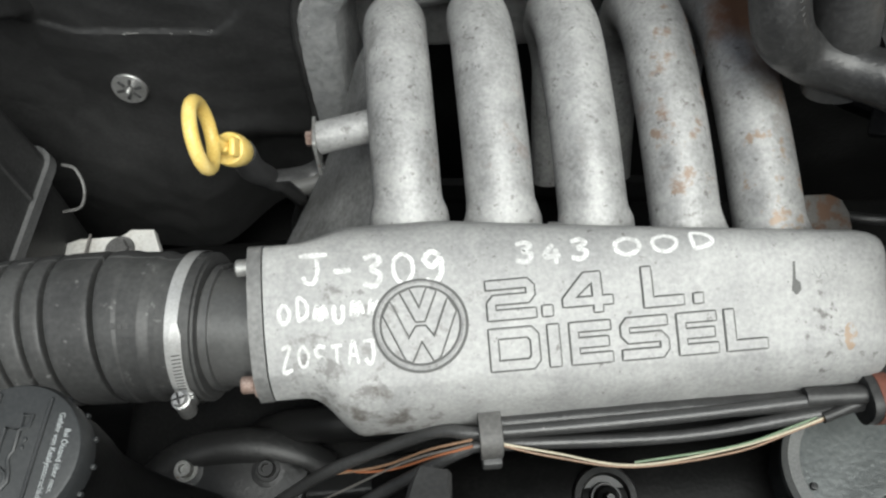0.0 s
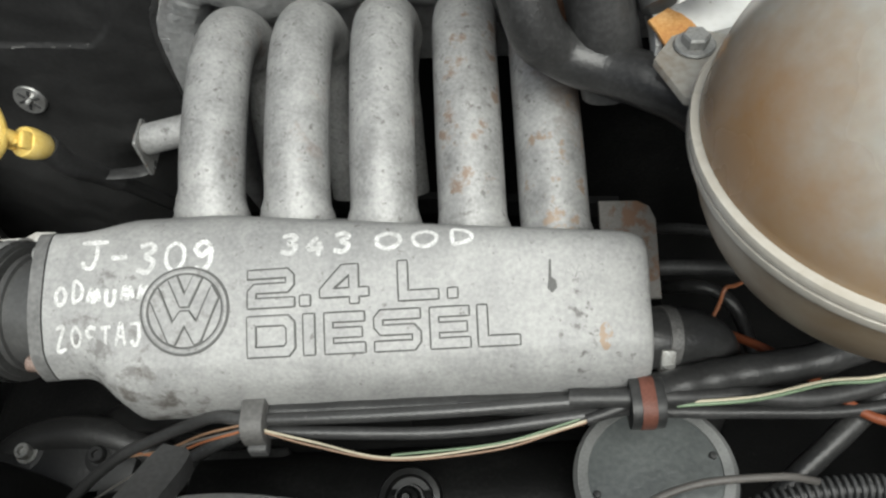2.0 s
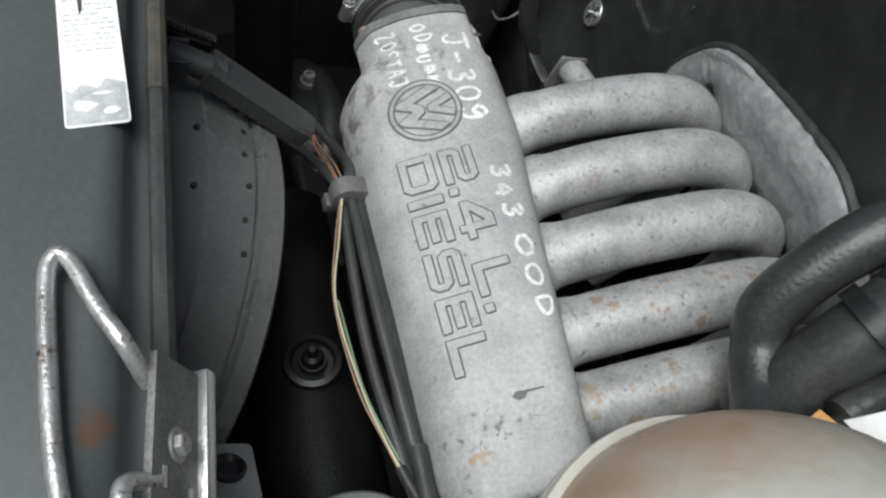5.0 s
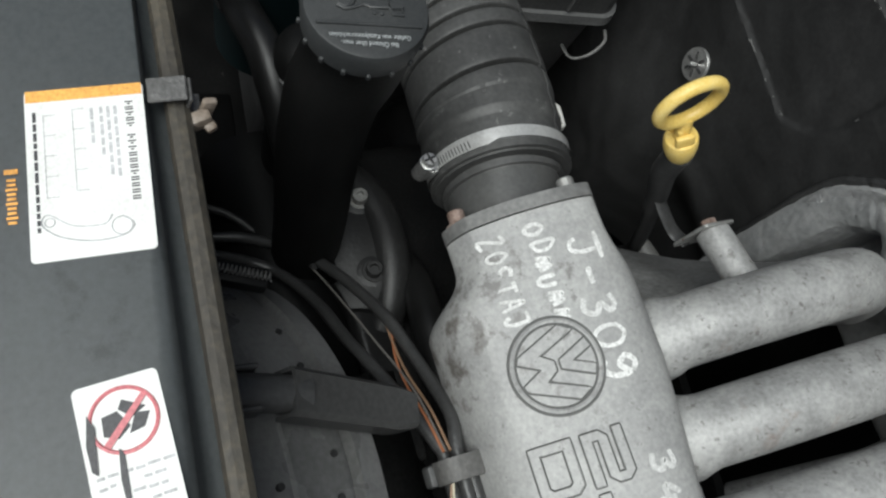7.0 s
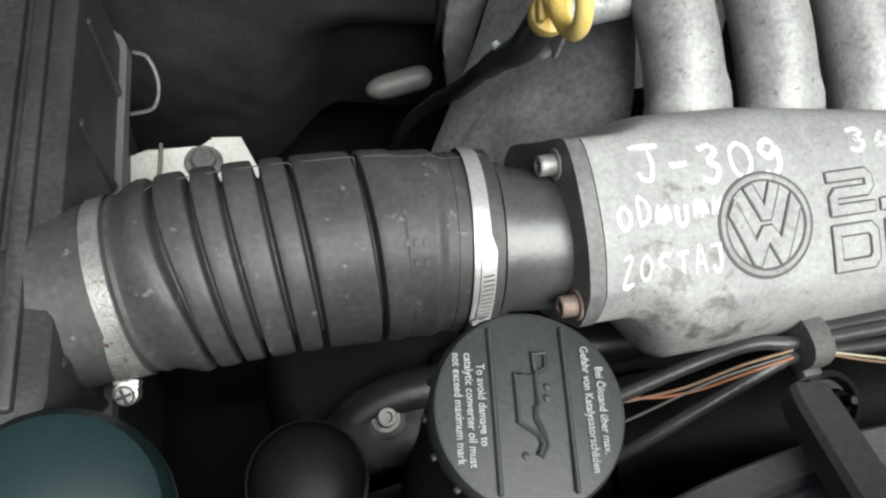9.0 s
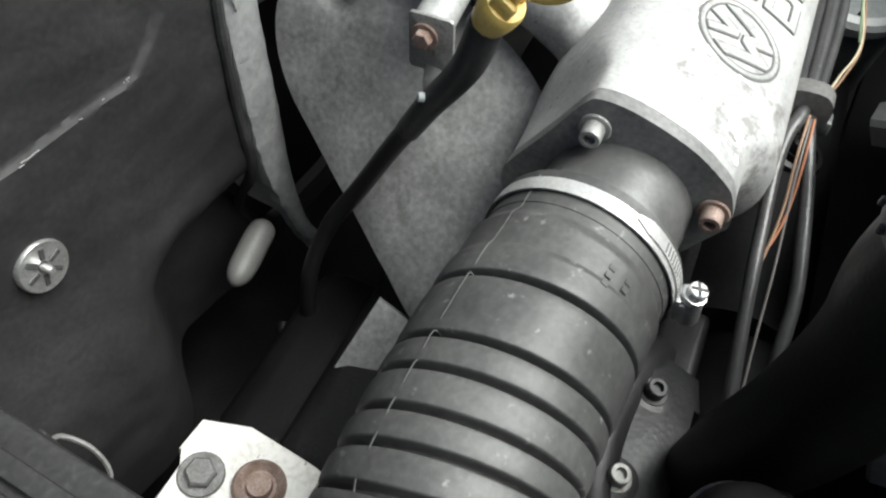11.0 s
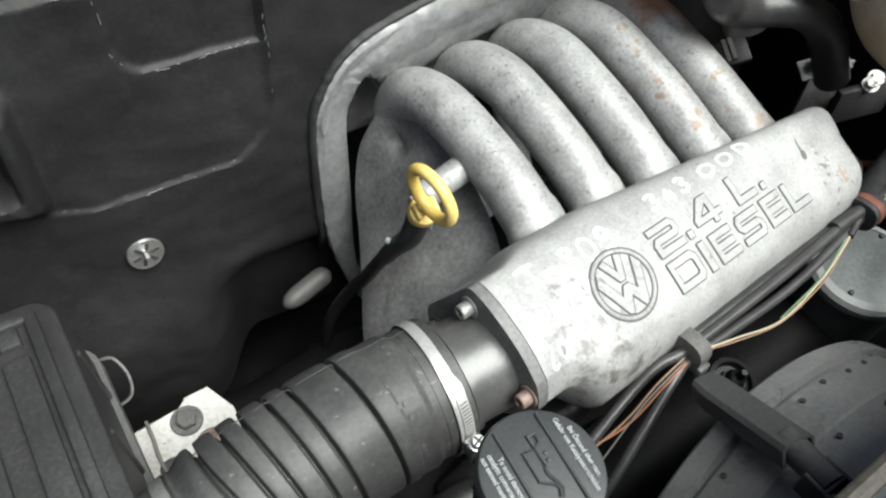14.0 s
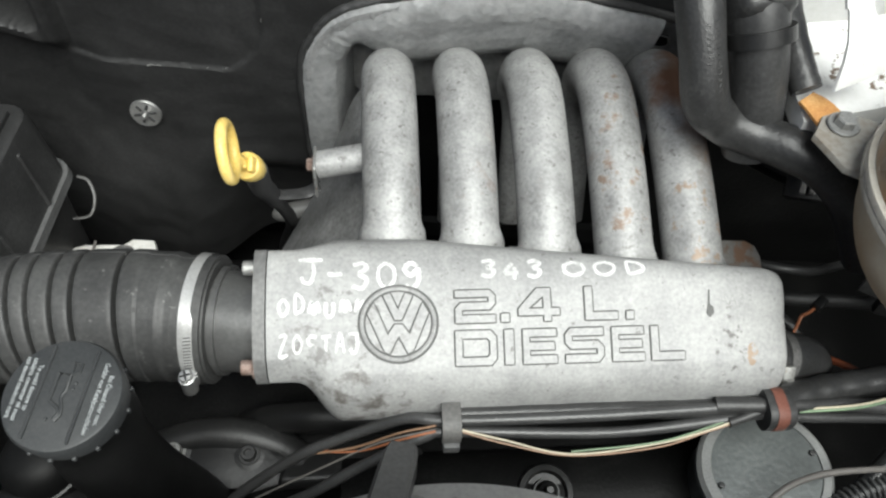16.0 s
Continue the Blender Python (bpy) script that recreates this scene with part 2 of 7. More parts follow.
GREY_CAN = mat("grey_cast_canister", (0.145, 0.157, 0.155), 0.36, 0.25, dark=(0.10, 0.11, 0.11), light=(0.195, 0.21, 0.205), scale=60, fine=240, bump=0.25, spots=(0.07, 0.07, 0.07), spot_scale=180, spot_at=0.72)
FILTER_BLACK = mat("scuffed_black_plastic", (0.03, 0.03, 0.03), 0.5, dark=(0.018, 0.018, 0.018), light=(0.06, 0.06, 0.06), scale=40, fine=300, bump=0.15, spots=(0.12, 0.12, 0.12), spot_scale=130, spot_at=0.74)
GREY_RIM = mat("pale_canister_rim", (0.30, 0.305, 0.30), 0.55, 0.2, bump=0.2)
TEAL = mat("teal_plastic", (0.011, 0.027, 0.030), 0.5, bump=0.05, scale=30)
SHROUD_DARK = mat("black_channel_plastic", (0.042, 0.042, 0.042), 0.38, dark=(0.026, 0.026, 0.026), light=(0.065, 0.065, 0.065), scale=40, fine=300, bump=0.1)
STEEL_DARK = mat("grimy_steel", (0.14, 0.138, 0.135), 0.5, 0.4, dark=(0.07, 0.068, 0.065), light=(0.24, 0.235, 0.23), scale=140, fine=500, bump=0.3)
# Base paler than the plastic: dust, plus reflected sky put into the colour.
SHROUD = mat("dusty_sheen_plastic", (0.31, 0.31, 0.307), 0.30, dark=(0.22, 0.22, 0.218), light=(0.39, 0.39, 0.386), scale=30, fine=260, bump=0.12, spots=(0.08, 0.08, 0.08), spot_scale=120, spot_at=0.72, spec=0.9, coat=0.5)
CABLE = mat("shiny_cable_rubber", (0.045, 0.045, 0.045), 0.36, dark=(0.03, 0.03, 0.03), light=(0.07, 0.07, 0.07), scale=60, fine=400, bump=0.2, spec=0.6, spots=(0.12, 0.12, 0.115), spot_scale=170, spot_at=0.68)
TAPE = mat("dusty_tape", (0.16, 0.155, 0.15), 0.7, dark=(0.10, 0.10, 0.10), light=(0.26, 0.26, 0.25), scale=120, bump=0.3)
CLIP_BROWN = mat("grimy_brown_clip", (0.22, 0.18, 0.145), 0.5, dark=(0.12, 0.09, 0.065), light=(0.34, 0.30, 0.26), scale=160, fine=400, bump=0.2)
TIE_TAPE = mat("grimy_tie_tape", (0.13, 0.127, 0.122), 0.6, dark=(0.05, 0.05, 0.05), light=(0.26, 0.26, 0.25), scale=70, fine=300, bump=0.4, amount=0.9)
RED_TAPE = mat("red_brown_tape", (0.16, 0.06, 0.042), 0.6, dark=(0.10, 0.04, 0.027), bump=0.3)
ASPHALT = mat("asphalt", (0.05, 0.05, 0.05), 0.9, scale=8, fine=150, bump=0.6)
PALE_HOSE = mat("pale_hose_end", (0.105, 0.104, 0.10), 0.5, bump=0.1)

# ---- mesh helpers ----
ANG = math.atan(0.0945)
ENG = Matrix.Translation((0, 0.243, 0)) @ Matrix.Rotation(ANG, 4, "Z")


def E(u, v, z):
    return tuple(ENG @ Vector((u, v, z)))


def root(name, at, label, category, group=""):
    ob = new(name)
    ob.location = at
    ob.empty_display_size = 0.02
    return tagged(ob, label, category, group)


def part(name, bm, material, parent=None, label="", smooth=True, angle=35):
    """Links a bmesh, given in world metres, as one mesh object under a thing or a part."""
    bmesh.ops.recalc_face_normals(bm, faces=bm.faces[:])
    me = bpy.data.meshes.new(name)
    if smooth:
        lim = radians(angle)
        for f in bm.faces:
            f.smooth = True
        for e in bm.edges:
            if len(e.link_faces) == 2 and e.calc_face_angle(0) > lim:
                e.smooth = False
    bm.to_mesh(me)
    bm.free()
    me.materials.append(material)
    ob = new(name, me)
    if parent is not None:
        ob.parent = parent
        if parent.type == "EMPTY":
            ob.matrix_parent_inverse = Matrix.Translation(-parent.location)
    if label:
        ob["label"] = label
    return ob


def spline(pts, n):
    """n+1 points on a smooth curve through pts."""
    p = [Vector(q) for q in pts]
    if len(p) == 2:
        return [p[0].lerp(p[1], i / n) for i in range(n + 1)]
    p = [p[0] * 2 - p[1]] + p + [p[-1] * 2 - p[-2]]
    k = len(p) - 3
    out = []
    for i in range(n + 1):
        s = i / n * k
        j = min(int(s), k - 1)
        t = s - j
        a, b, c, d = p[j:j + 4]
        out.append(0.5 * (2 * b + (c - a) * t + (2 * a - 5 * b + 4 * c - d) * t * t + (3 * b - a - 3 * c + d) * t ** 3))
    return out


def tube(bm, pts, r, n=24, seg=12, raw=False, closed=False, caps=True, squash=1.0):
    """A swept tube. r: a radius or a function of the way along, 0 to 1."""
    c = [Vector(p) for p in pts] if raw else spline(pts, n)
    m = len(c)
    tang = []
    for i in range(m):
        if closed:
            tang.append((c[(i + 1) % m] - c[i - 1]).normalized())
        else:
            tang.append((c[min(i + 1, m - 1)] - c[max(i - 1, 0)]).normalized())
    ref = Vector((0, 0, 1)) if abs(tang[0].z) < 0.9 else Vector((0, 1, 0))
    side = tang[0].cross(ref).normalized()
    rings = []
    for i in range(m):
        side = (side - tang[i] * side.dot(tang[i])).normalized()
        up = side.cross(tang[i]).normalized()
        rad = r(i / (m - 1)) if callable(r) else r
        rings.append([bm.verts.new(c[i] + side * (rad * math.cos(a)) + up * (rad * squash * math.sin(a))) for a in (2 * math.pi * k / seg for k in range(seg))])
    for i in range(m if closed else m - 1):
        a, b = rings[i], rings[(i + 1) % m]
        for k in range(seg):
            bm.faces.new((a[k], a[(k + 1) % seg], b[(k + 1) % seg], b[k]))
    if caps and not closed:
        bm.faces.new(rings[0][::-1])
        bm.faces.new(rings[-1])
    return bm


def lathe(bm, profile, m=Matrix(), seg=32):
    """Turns (radius, height) pairs round the z axis of m."""
    rings = []
    for r, h in profile:
        if r < 1e-6:
            rings.append([bm.verts.new(m @ Vector((0, 0, h)))])
        else:
            rings.append([bm.verts.new(m @ Vector((r * math.cos(2 * math.pi * k / seg), r * math.sin(2 * math.pi * k / seg), h))) for k in range(seg)])
    for a, b in zip(rings, rings[1:]):
        for k in range(seg):
            q = [a[k % len(a)], a[(k + 1) % len(a)], b[(k + 1) % len(b)], b[k % len(b)]]
            q = list(dict.fromkeys(q))
            if len(q) > 2:
                bm.faces.new(q)
    return bm


def box(bm, size, m=Matrix(), bevel=0.0, segs=2):
    res = bmesh.ops.create_cube(bm, size=1.0)
    vs = res["verts"]
    for v in vs:
        v.co = Vector((v.co.x * size[0], v.co.y * size[1], v.co.z * size[2]))
    if bevel:
        es = list({e for v in vs for e in v.link_edges})
        out = bmesh.ops.bevel(bm, geom=es, offset=bevel, segments=segs, affect="EDGES", profile=0.5)
        vs = list({v for f in out["faces"] for v in f.verts} | {v for v in vs if v.is_valid})
    bmesh.ops.transform(bm, matrix=m, verts=vs)
    return bm


def slab(bm, poly, thick, m=Matrix(), bevel=0.0):
    """A flat outline in the xy plane of m, extruded to thick along its z."""
    lo = [bm.verts.new((x, y, 0)) for x, y in poly]
    hi = [bm.verts.new((x, y, thick)) for x, y in poly]
    k = len(poly)
    bm.faces.new(lo[::-1])
    top = bm.faces.new(hi)
    for i in range(k):
        bm.faces.new((lo[i], lo[(i + 1) % k], hi[(i + 1) % k], hi[i]))
    vs = lo + hi
    if bevel:
        out = bmesh.ops.bevel(bm, geom=list(top.edges), offset=bevel, segments=2, affect="EDGES", profile=0.5)
        vs = list({v for f in out["faces"] for v in f.verts} | {v for v in vs if v.is_valid})
    bmesh.ops.transform(bm, matrix=m, verts=vs)
    return bm


def frame_of(at, normal, along=(1, 0, 0)):
    """A pose at a point whose z is the normal and whose x lies along a direction."""
    z = Vector(normal).normalized()
    x = Vector(along)
    x = (x - z * x.dot(z)).normalized()
    y = z.cross(x)
    m = Matrix((x, y, z)).transposed().to_4x4()
    m.translation = at
    return m


def rounded(w, h, r, k=4):
    out = []
    for cx, cy, a0 in ((w / 2 - r, h / 2 - r, 0), (-w / 2 + r, h / 2 - r, 90), (-w / 2 + r, -h / 2 + r, 180), (w / 2 - r, -h / 2 + r, 270)):
        for i in range(k + 1):
            a = radians(a0 + 90 * i / k)
            out.append((cx + r * math.cos(a), cy + r * math.sin(a)))
    return out


def hexbolt(name, at, normal, r, material, parent=None, washer=True, h=None, socket=False):
    bm = bmesh.new()
    m = frame_of(at, normal)
    h = h or r * 0.9
    if washer:
        lathe(bm, [(0, 0), (r * 1.45, 0), (r * 1.5, r * 0.12), (r * 1.4, r * 0.25), (0, r * 0.25)], m, 24)
    if socket:
        lathe(bm, [(0, 0.001), (r, 0.001), (r, h * 0.9), (r * 0.9, h), (r * 0.55, h), (r * 0.5, h * 0.6), (0, h * 0.6)], m, 18)
    else:
        lathe(bm, [(0, 0), (r, 0), (r, h * 0.86), (r * 0.86, h), (0, h)], m, 6)
    return part(name, bm, material, parent, angle=25)


def text_mesh(text, size=1.0, extrude=0.0, outline=0.0, bold=0.0):
    """Verts and faces of a line of text in the built-in font; outline: only a bead round the letters."""
    cu = bpy.data.curves.new("writing", "FONT")
    cu.body = text
    cu.size = size
    cu.resolution_u = 4
    cu.offset = bold
    if outline:
        cu.fill_mode = "NONE"
        cu.bevel_depth = outline
        cu.bevel_resolution = 1
    else:
        cu.extrude = extrude
    ob = new("writing", cu)
    bpy.context.view_layer.update()
    me = bpy.data.meshes.new_from_object(ob.evaluated_get(bpy.context.evaluated_depsgraph_get()))
    vs = [v.co.copy() for v in me.vertices]
    fs = [tuple(p.vertices) for p in me.polygons]
    bpy.data.objects.remove(ob)
    bpy.data.curves.remove(cu)
    bpy.data.meshes.remove(me)
    return vs, fs


def laid(vs, fs, f):
    bm = bmesh.new()
    bv = [bm.verts.new(f(v)) for v in vs]
    for q in fs:
        try:
            bm.faces.new([bv[i] for i in q])
        except ValueError:
            pass
    return bm


GLYPH = {}
GLYPH["J"] = [[(-0.02, 0.95), (0.95, 1.0)], [(0.55, 1.0), (0.6, 0.35), (0.45, 0.0), (0.2, 0.02), (0.1, 0.2)]]
GLYPH["-"] = [[(0.1, 0.5), (0.7, 0.52)]]
GLYPH["3"] = [[(0.1, 0.9), (0.45, 1.0), (0.65, 0.8), (0.35, 0.55), (0.65, 0.35), (0.45, 0.02), (0.05, 0.1)]]
GLYPH["0"] = [[(0.4, 1.0), (0.1, 0.75), (0.1, 0.25), (0.4, 0.0), (0.7, 0.3), (0.7, 0.75), (0.4, 1.0)]]
GLYPH["9"] = [[(0.65, 0.85), (0.35, 1.0), (0.1, 0.75), (0.35, 0.5), (0.65, 0.75), (0.65, 0.3), (0.4, 0.0), (0.1, 0.1)]]
GLYPH["4"] = [[(0.45, 1.0), (0.1, 0.4), (0.7, 0.42)], [(0.55, 0.75), (0.5, 0.0)]]
GLYPH["Z"] = [[(0.1, 0.9), (0.6, 0.95), (0.1, 0.05), (0.7, 0.1)]]
GLYPH["O"] = [[(0.4, 0.9), (0.1, 0.6), (0.15, 0.15), (0.5, 0.1), (0.7, 0.5), (0.4, 0.9)]]
GLYPH["S"] = [[(0.75, 0.92), (0.35, 0.98), (0.12, 0.80), (0.28, 0.58), (0.62, 0.42), (0.70, 0.18), (0.40, 0.0), (0.05, 0.06)]]
GLYPH["T"] = [[(0.05, 0.9), (0.75, 0.95)], [(0.4, 0.92), (0.38, 0.02)]]
GLYPH["A"] = [[(0.05, 0.0), (0.4, 1.0), (0.7, 0.0)], [(0.15, 0.35), (0.6, 0.38)]]
GLYPH["u"] = [[(0.1, 0.8), (0.12, 0.2), (0.4, 0.05), (0.6, 0.3), (0.62, 0.8)]]
GLYPH["~"] = [[(0.0, 0.2), (0.2, 0.8), (0.35, 0.2), (0.55, 0.75), (0.75, 0.25)]]
GLYPH["D"] = [[(0.15, 0.0), (0.15, 1.0), (0.6, 0.8), (0.65, 0.3), (0.15, 0.0)]]


def stroke(pts, half, f, lift, seed):
    """One broad pen stroke with uneven width, laid on a surface by f(x, y, h)."""
    rnd = random.Random(seed)
    bm = bmesh.new()
    c = spline([(x, y, 0) for x, y in pts], 6 * (len(pts) - 1))
    before = None
    for j, p in enumerate(c):
        d = (c[min(j + 1, len(c) - 1)] - c[max(j - 1, 0)]).normalized()
        w = half * (1 + 0.18 * noise.noise(Vector((j * 0.35, seed * 3.1, 0))) + rnd.uniform(-0.06, 0.06)) * (0.72 if j in (0, len(c) - 1) else 1)
        side = Vector((-d.y, d.x * 0.9, 0)) * w
        ring = [bm.verts.new(f(q.x, q.y, h)) for q, h in ((p + side, -lift), (p + side, lift), (p, lift), (p - side, lift), (p - side, -lift))]
        if before:
            for k in range(5):
                bm.faces.new((before[k], before[(k + 1) % 5], ring[(k + 1) % 5], ring[k]))
        else:
            bm.faces.new(ring[::-1])
        before = ring
    bm.faces.new(before)
    return bm


def scrawl(text, height, width, f, r, lift, jitter=0.04, seed=1):
    """Hand-drawn strokes laid on a surface by f(x, y, h)."""
    rnd = random.Random(seed)
    bm = bmesh.new()
    step = width / len(text)
    for i, ch in enumerate(text):
        for stroke in GLYPH.get(ch, []):
            dy = rnd.uniform(-jitter, jitter) * height
            pts = spline([(x * step * 0.95 + i * step, y * height + dy, 0) for x, y in stroke], 5 * len(stroke))
            ring0 = None
            ww = r * rnd.uniform(0.85, 1.15)
            for j, p in enumerate(pts):
                d = (pts[min(j + 1, len(pts) - 1)] - pts[max(j - 1, 0)])
                d = d.normalized() if d.length else Vector((1, 0, 0))
                s = Vector((-d.y, d.x, 0)) * ww * rnd.uniform(0.85, 1.15) * (0.7 if j in (0, len(pts) - 1) else 1)
                a, b = p + s, p - s
                ring = [bm.verts.new(f(a.x, a.y, -lift)), bm.verts.new(f(a.x, a.y, lift)), bm.verts.new(f(b.x, b.y, lift)), bm.verts.new(f(b.x, b.y, -lift))]
                if ring0:
                    for k in range(4):
                        bm.faces.new((ring0[k], ring0[(k + 1) % 4], ring[(k + 1) % 4], ring[k]))
                else:
                    bm.faces.new(ring[::-1])
                ring0 = ring
            bm.faces.new(ring0)
    return bm


# ---- setting ----
def build_setting():
    bm = bmesh.new()
    bmesh.ops.create_grid(bm, x_segments=8, y_segments=8, size=60)
    tagged(part("ground", bm, ASPHALT, smooth=False), "dark grey asphalt ground under the car", "ground", kind="structure")
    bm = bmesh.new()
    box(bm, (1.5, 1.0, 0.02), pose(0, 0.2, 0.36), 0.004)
    tagged(part("floor", bm, ENGINE_DARK), "oily undertray below the engine, near-black for deep shade", "undertray", kind="structure")
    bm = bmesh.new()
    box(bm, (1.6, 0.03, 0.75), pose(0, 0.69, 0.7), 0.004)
    tagged(part("wall_rear", bm, ENGINE_DARK), "bulkhead behind the insulation, darkened for shade", "bulkhead", kind="structure")
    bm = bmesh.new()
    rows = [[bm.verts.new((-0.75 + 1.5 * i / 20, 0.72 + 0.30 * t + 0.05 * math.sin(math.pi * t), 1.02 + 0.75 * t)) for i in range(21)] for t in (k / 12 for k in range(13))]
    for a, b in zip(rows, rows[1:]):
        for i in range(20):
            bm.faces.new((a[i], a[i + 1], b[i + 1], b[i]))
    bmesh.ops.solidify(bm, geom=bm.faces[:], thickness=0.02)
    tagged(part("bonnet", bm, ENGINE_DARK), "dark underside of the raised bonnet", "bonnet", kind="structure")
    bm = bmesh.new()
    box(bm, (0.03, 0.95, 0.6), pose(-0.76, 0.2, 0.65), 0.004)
    tagged(part("wall_left", bm, ENGINE_DARK), "inner wing of the engine bay, darkened for shade", "inner wing", kind="structure")
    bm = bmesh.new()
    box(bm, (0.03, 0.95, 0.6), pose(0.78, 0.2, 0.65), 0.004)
    tagged(part("wall_right", bm, ENGINE_DARK), "inner wing below the white ledge, darkened for shade", "inner wing", kind="structure")


build_setting()

# outline of the cut-out in the insulation, x and z
RIM = [(-0.085, 0.50), (-0.108, 0.56), (-0.129, 0.65), (-0.134, 0.73), (-0.133, 0.815), (-0.119, 0.852), (-0.098, 0.878), (-0.066, 0.894), (-0.01, 0.908), (0.04, 0.919),
       (0.09, 0.925), (0.13, 0.918), (0.22, 0.90), (0.30, 0.87), (0.36, 0.80), (0.38, 0.50)]
LINER_Y = 0.55


def inside_rim(x, z, grow=0.0):
    pts = RIM
    hit = False
    for (x0, z0), (x1, z1) in zip(pts, pts[1:] + pts[:1]):
        if (z0 > z) != (z1 > z) and x < (x1 - x0) * (z - z0) / (z1 - z0) + x0:
            hit = not hit
    return hit


def smooth01(a, b, x):
    t = min(1, max(0, (x - a) / (b - a)))
    return t * t * (3 - 2 * t)


def liner_y(x, z):
    """How far back the moulded insulation lies: a recessed field, a pocket in it and a deeper band on top."""
    y = LINER_Y + 0.012 * smooth01(-0.1, -0.5, x)
    low = float(np.interp(x, (-0.41, -0.385, -0.37, -0.34, -0.21), (0.86, 0.825, 0.804, 0.797, 0.797))) + 0.002 * noise.noise(Vector((x * 60, 0, 1)))
    right = float(np.interp(z, (0.79, 0.80, 0.812, 0.826, 0.845, 0.97), (-0.235, -0.207, -0.190, -0.177, -0.170, -0.166)))
    field = smooth01(low - 0.002, low + 0.003, z) * smooth01(right + 0.002, right - 0.004, x)
    y += 0.0035 * field
    left = float(np.interp(z, (0.912, 0.925, 0.94, 1.0), (-0.265, -0.282, -0.288, -0.287)))
    y += 0.0045 * smooth01(0.913, 0.918, z) * smooth01(left - 0.004, left + 0.004, x) * smooth01(right + 0.002, right - 0.006, x)
    top = float(np.interp(x, (-0.45, -0.311, -0.288, -0.212), (0.985, 0.992, 0.990, 0.998)))
    y += 0.007 * smooth01(top - 0.003, top + 0.005, z) * smooth01(-0.16, -0.17, x)
    y -= 0.020 * smooth01(-0.366, -0.380, x) * smooth01(0.812, 0.835, z + 0.3 * (x + 0.40)) * smooth01(0.935, 0.915, z)
    y += 0.045 * smooth01(-0.386, -0.393, x) * smooth01(0.842, 0.852, z + 0.3 * (x + 0.40)) * smooth01(0.915, 0.905, z)
    y -= 0.02 * smooth01(0.70, 0.55, z) * smooth01(-0.2, -0.28, x)
    y += 0.06 * smooth01(0.67, 0.58, z) * smooth01(-0.30, -0.20, x)
    y += 0.006 * noise.noise(Vector((x * 9, z * 9, 0.3))) + 0.0015 * noise.noise(Vector((x * 40, z * 40, 2.0)))
    return y


def build_insulation():
    r = root("sound_insulation", (-0.4, 0.56, 0.47), "black moulded felt insulation with foil-edged cut-out on the bulkhead", "insulation")
    bm = bmesh.new()
    nx, nz = 480, 260
    grid = {}
    for i in range(nx + 1):
        for k in range(nz + 1):
            x, z = -0.74 + 1.5 * i / nx, 0.47 + 0.58 * k / nz
            grid[i, k] = bm.verts.new((x, liner_y(x, z), z))
    for i in range(nx):
        for k in range(nz):
            x, z = -0.74 + 1.5 * (i + 0.5) / nx, 0.47 + 0.58 * (k + 0.5) / nz
            if x < 0.325 and not inside_rim(x, z):
                bm.faces.new((grid[i, k], grid[i + 1, k], grid[i + 1, k + 1], grid[i, k + 1]))
    for v in [v for v in bm.verts if not v.link_faces]:
        bm.verts.remove(v)
    ret = bmesh.ops.extrude_face_region(bm, geom=bm.faces[:])
    bmesh.ops.translate(bm, vec=(0, 0.012, 0), verts=[g for g in ret["geom"] if isinstance(g, bmesh.types.BMVert)])
    part("felt_panel", bm, FELT, r)
    edge = [(x, liner_y(x, z) - 0.002, z) for x, z in RIM[:14]]
    bm = bmesh.new()
    tube(bm, edge, lambda s: 0.0046 + 0.0012 * noise.noise(Vector((s * 60, 0, 0))), 160, 10)
    part("rolled_edge", bm, RUBBER, r, "black rolled edge of the cut-out")
    # foil lip, standing just inside the rolled edge, crumpled
    bm = bmesh.new()
    k = 260
    path = spline([(x, 0, z) for x, z in RIM[:13]], k)
    across = [(0.002, 0.010), (0.002, 0.000), (0.006, -0.0025), (0.012, -0.0035), (0.019, -0.0035), (0.026, -0.002), (0.032, 0.002), (0.036, 0.010), (0.039, 0.025), (0.041, 0.05), (0.043, 0.10)]
    rows = []
    for i, p in enumerate(path):
        d = (path[min(i + 1, k)] - path[max(i - 1, 0)]).normalized()
        inn = Vector((d.z, 0, -d.x))
        row = []
        top = smooth01(0.868, 0.893, p.z)
        low = 1 - smooth01(0.54, 0.70, p.z)
        for j, (a, b) in enumerate(across):
            # the upper run flattens out towards the sheet behind, the lower end tapers
            a = a * (1.12 + (0.08 * top - 0.55 * low) * smooth01(0, 3, j)) + 0.014 * top * max(0, j - 6)
            b = b * (1 - 0.55 * top * smooth01(6, 8, j))
            q = Vector((i * 0.11, j * 0.55, 3.0))
            amp = 0.0006 * smooth01(0, 3, j) * (1.0 + 0.8 * smooth01(0.83, 0.87, p.z))
            crease = amp * (1 - 2 * abs(noise.noise(q))) * (1 if j < 8 else 0.4) + 0.0005 * noise.noise(q * 3)
            edge = 0.0015 * noise.noise(Vector((i * 0.3, 9, 0))) if j < 3 else 0
            row.append(bm.verts.new(p + inn * (a + edge) + Vector((0, LINER_Y - 0.006 + b - crease, 0))))
        rows.append(row)
    for a, b in zip(rows, rows[1:]):
        for j in range(len(across) - 1):
            bm.faces.new((a[j], a[j + 1], b[j + 1], b[j]))
    bmesh.ops.solidify(bm, geom=bm.faces[:], thickness=0.0012)
    part("foil_lip", bm, FOIL, r, "crumpled silver foil lip", angle=28)
    # torn bright foil strip over the upper corner of the lip
    bm = bmesh.new()
    rows = []
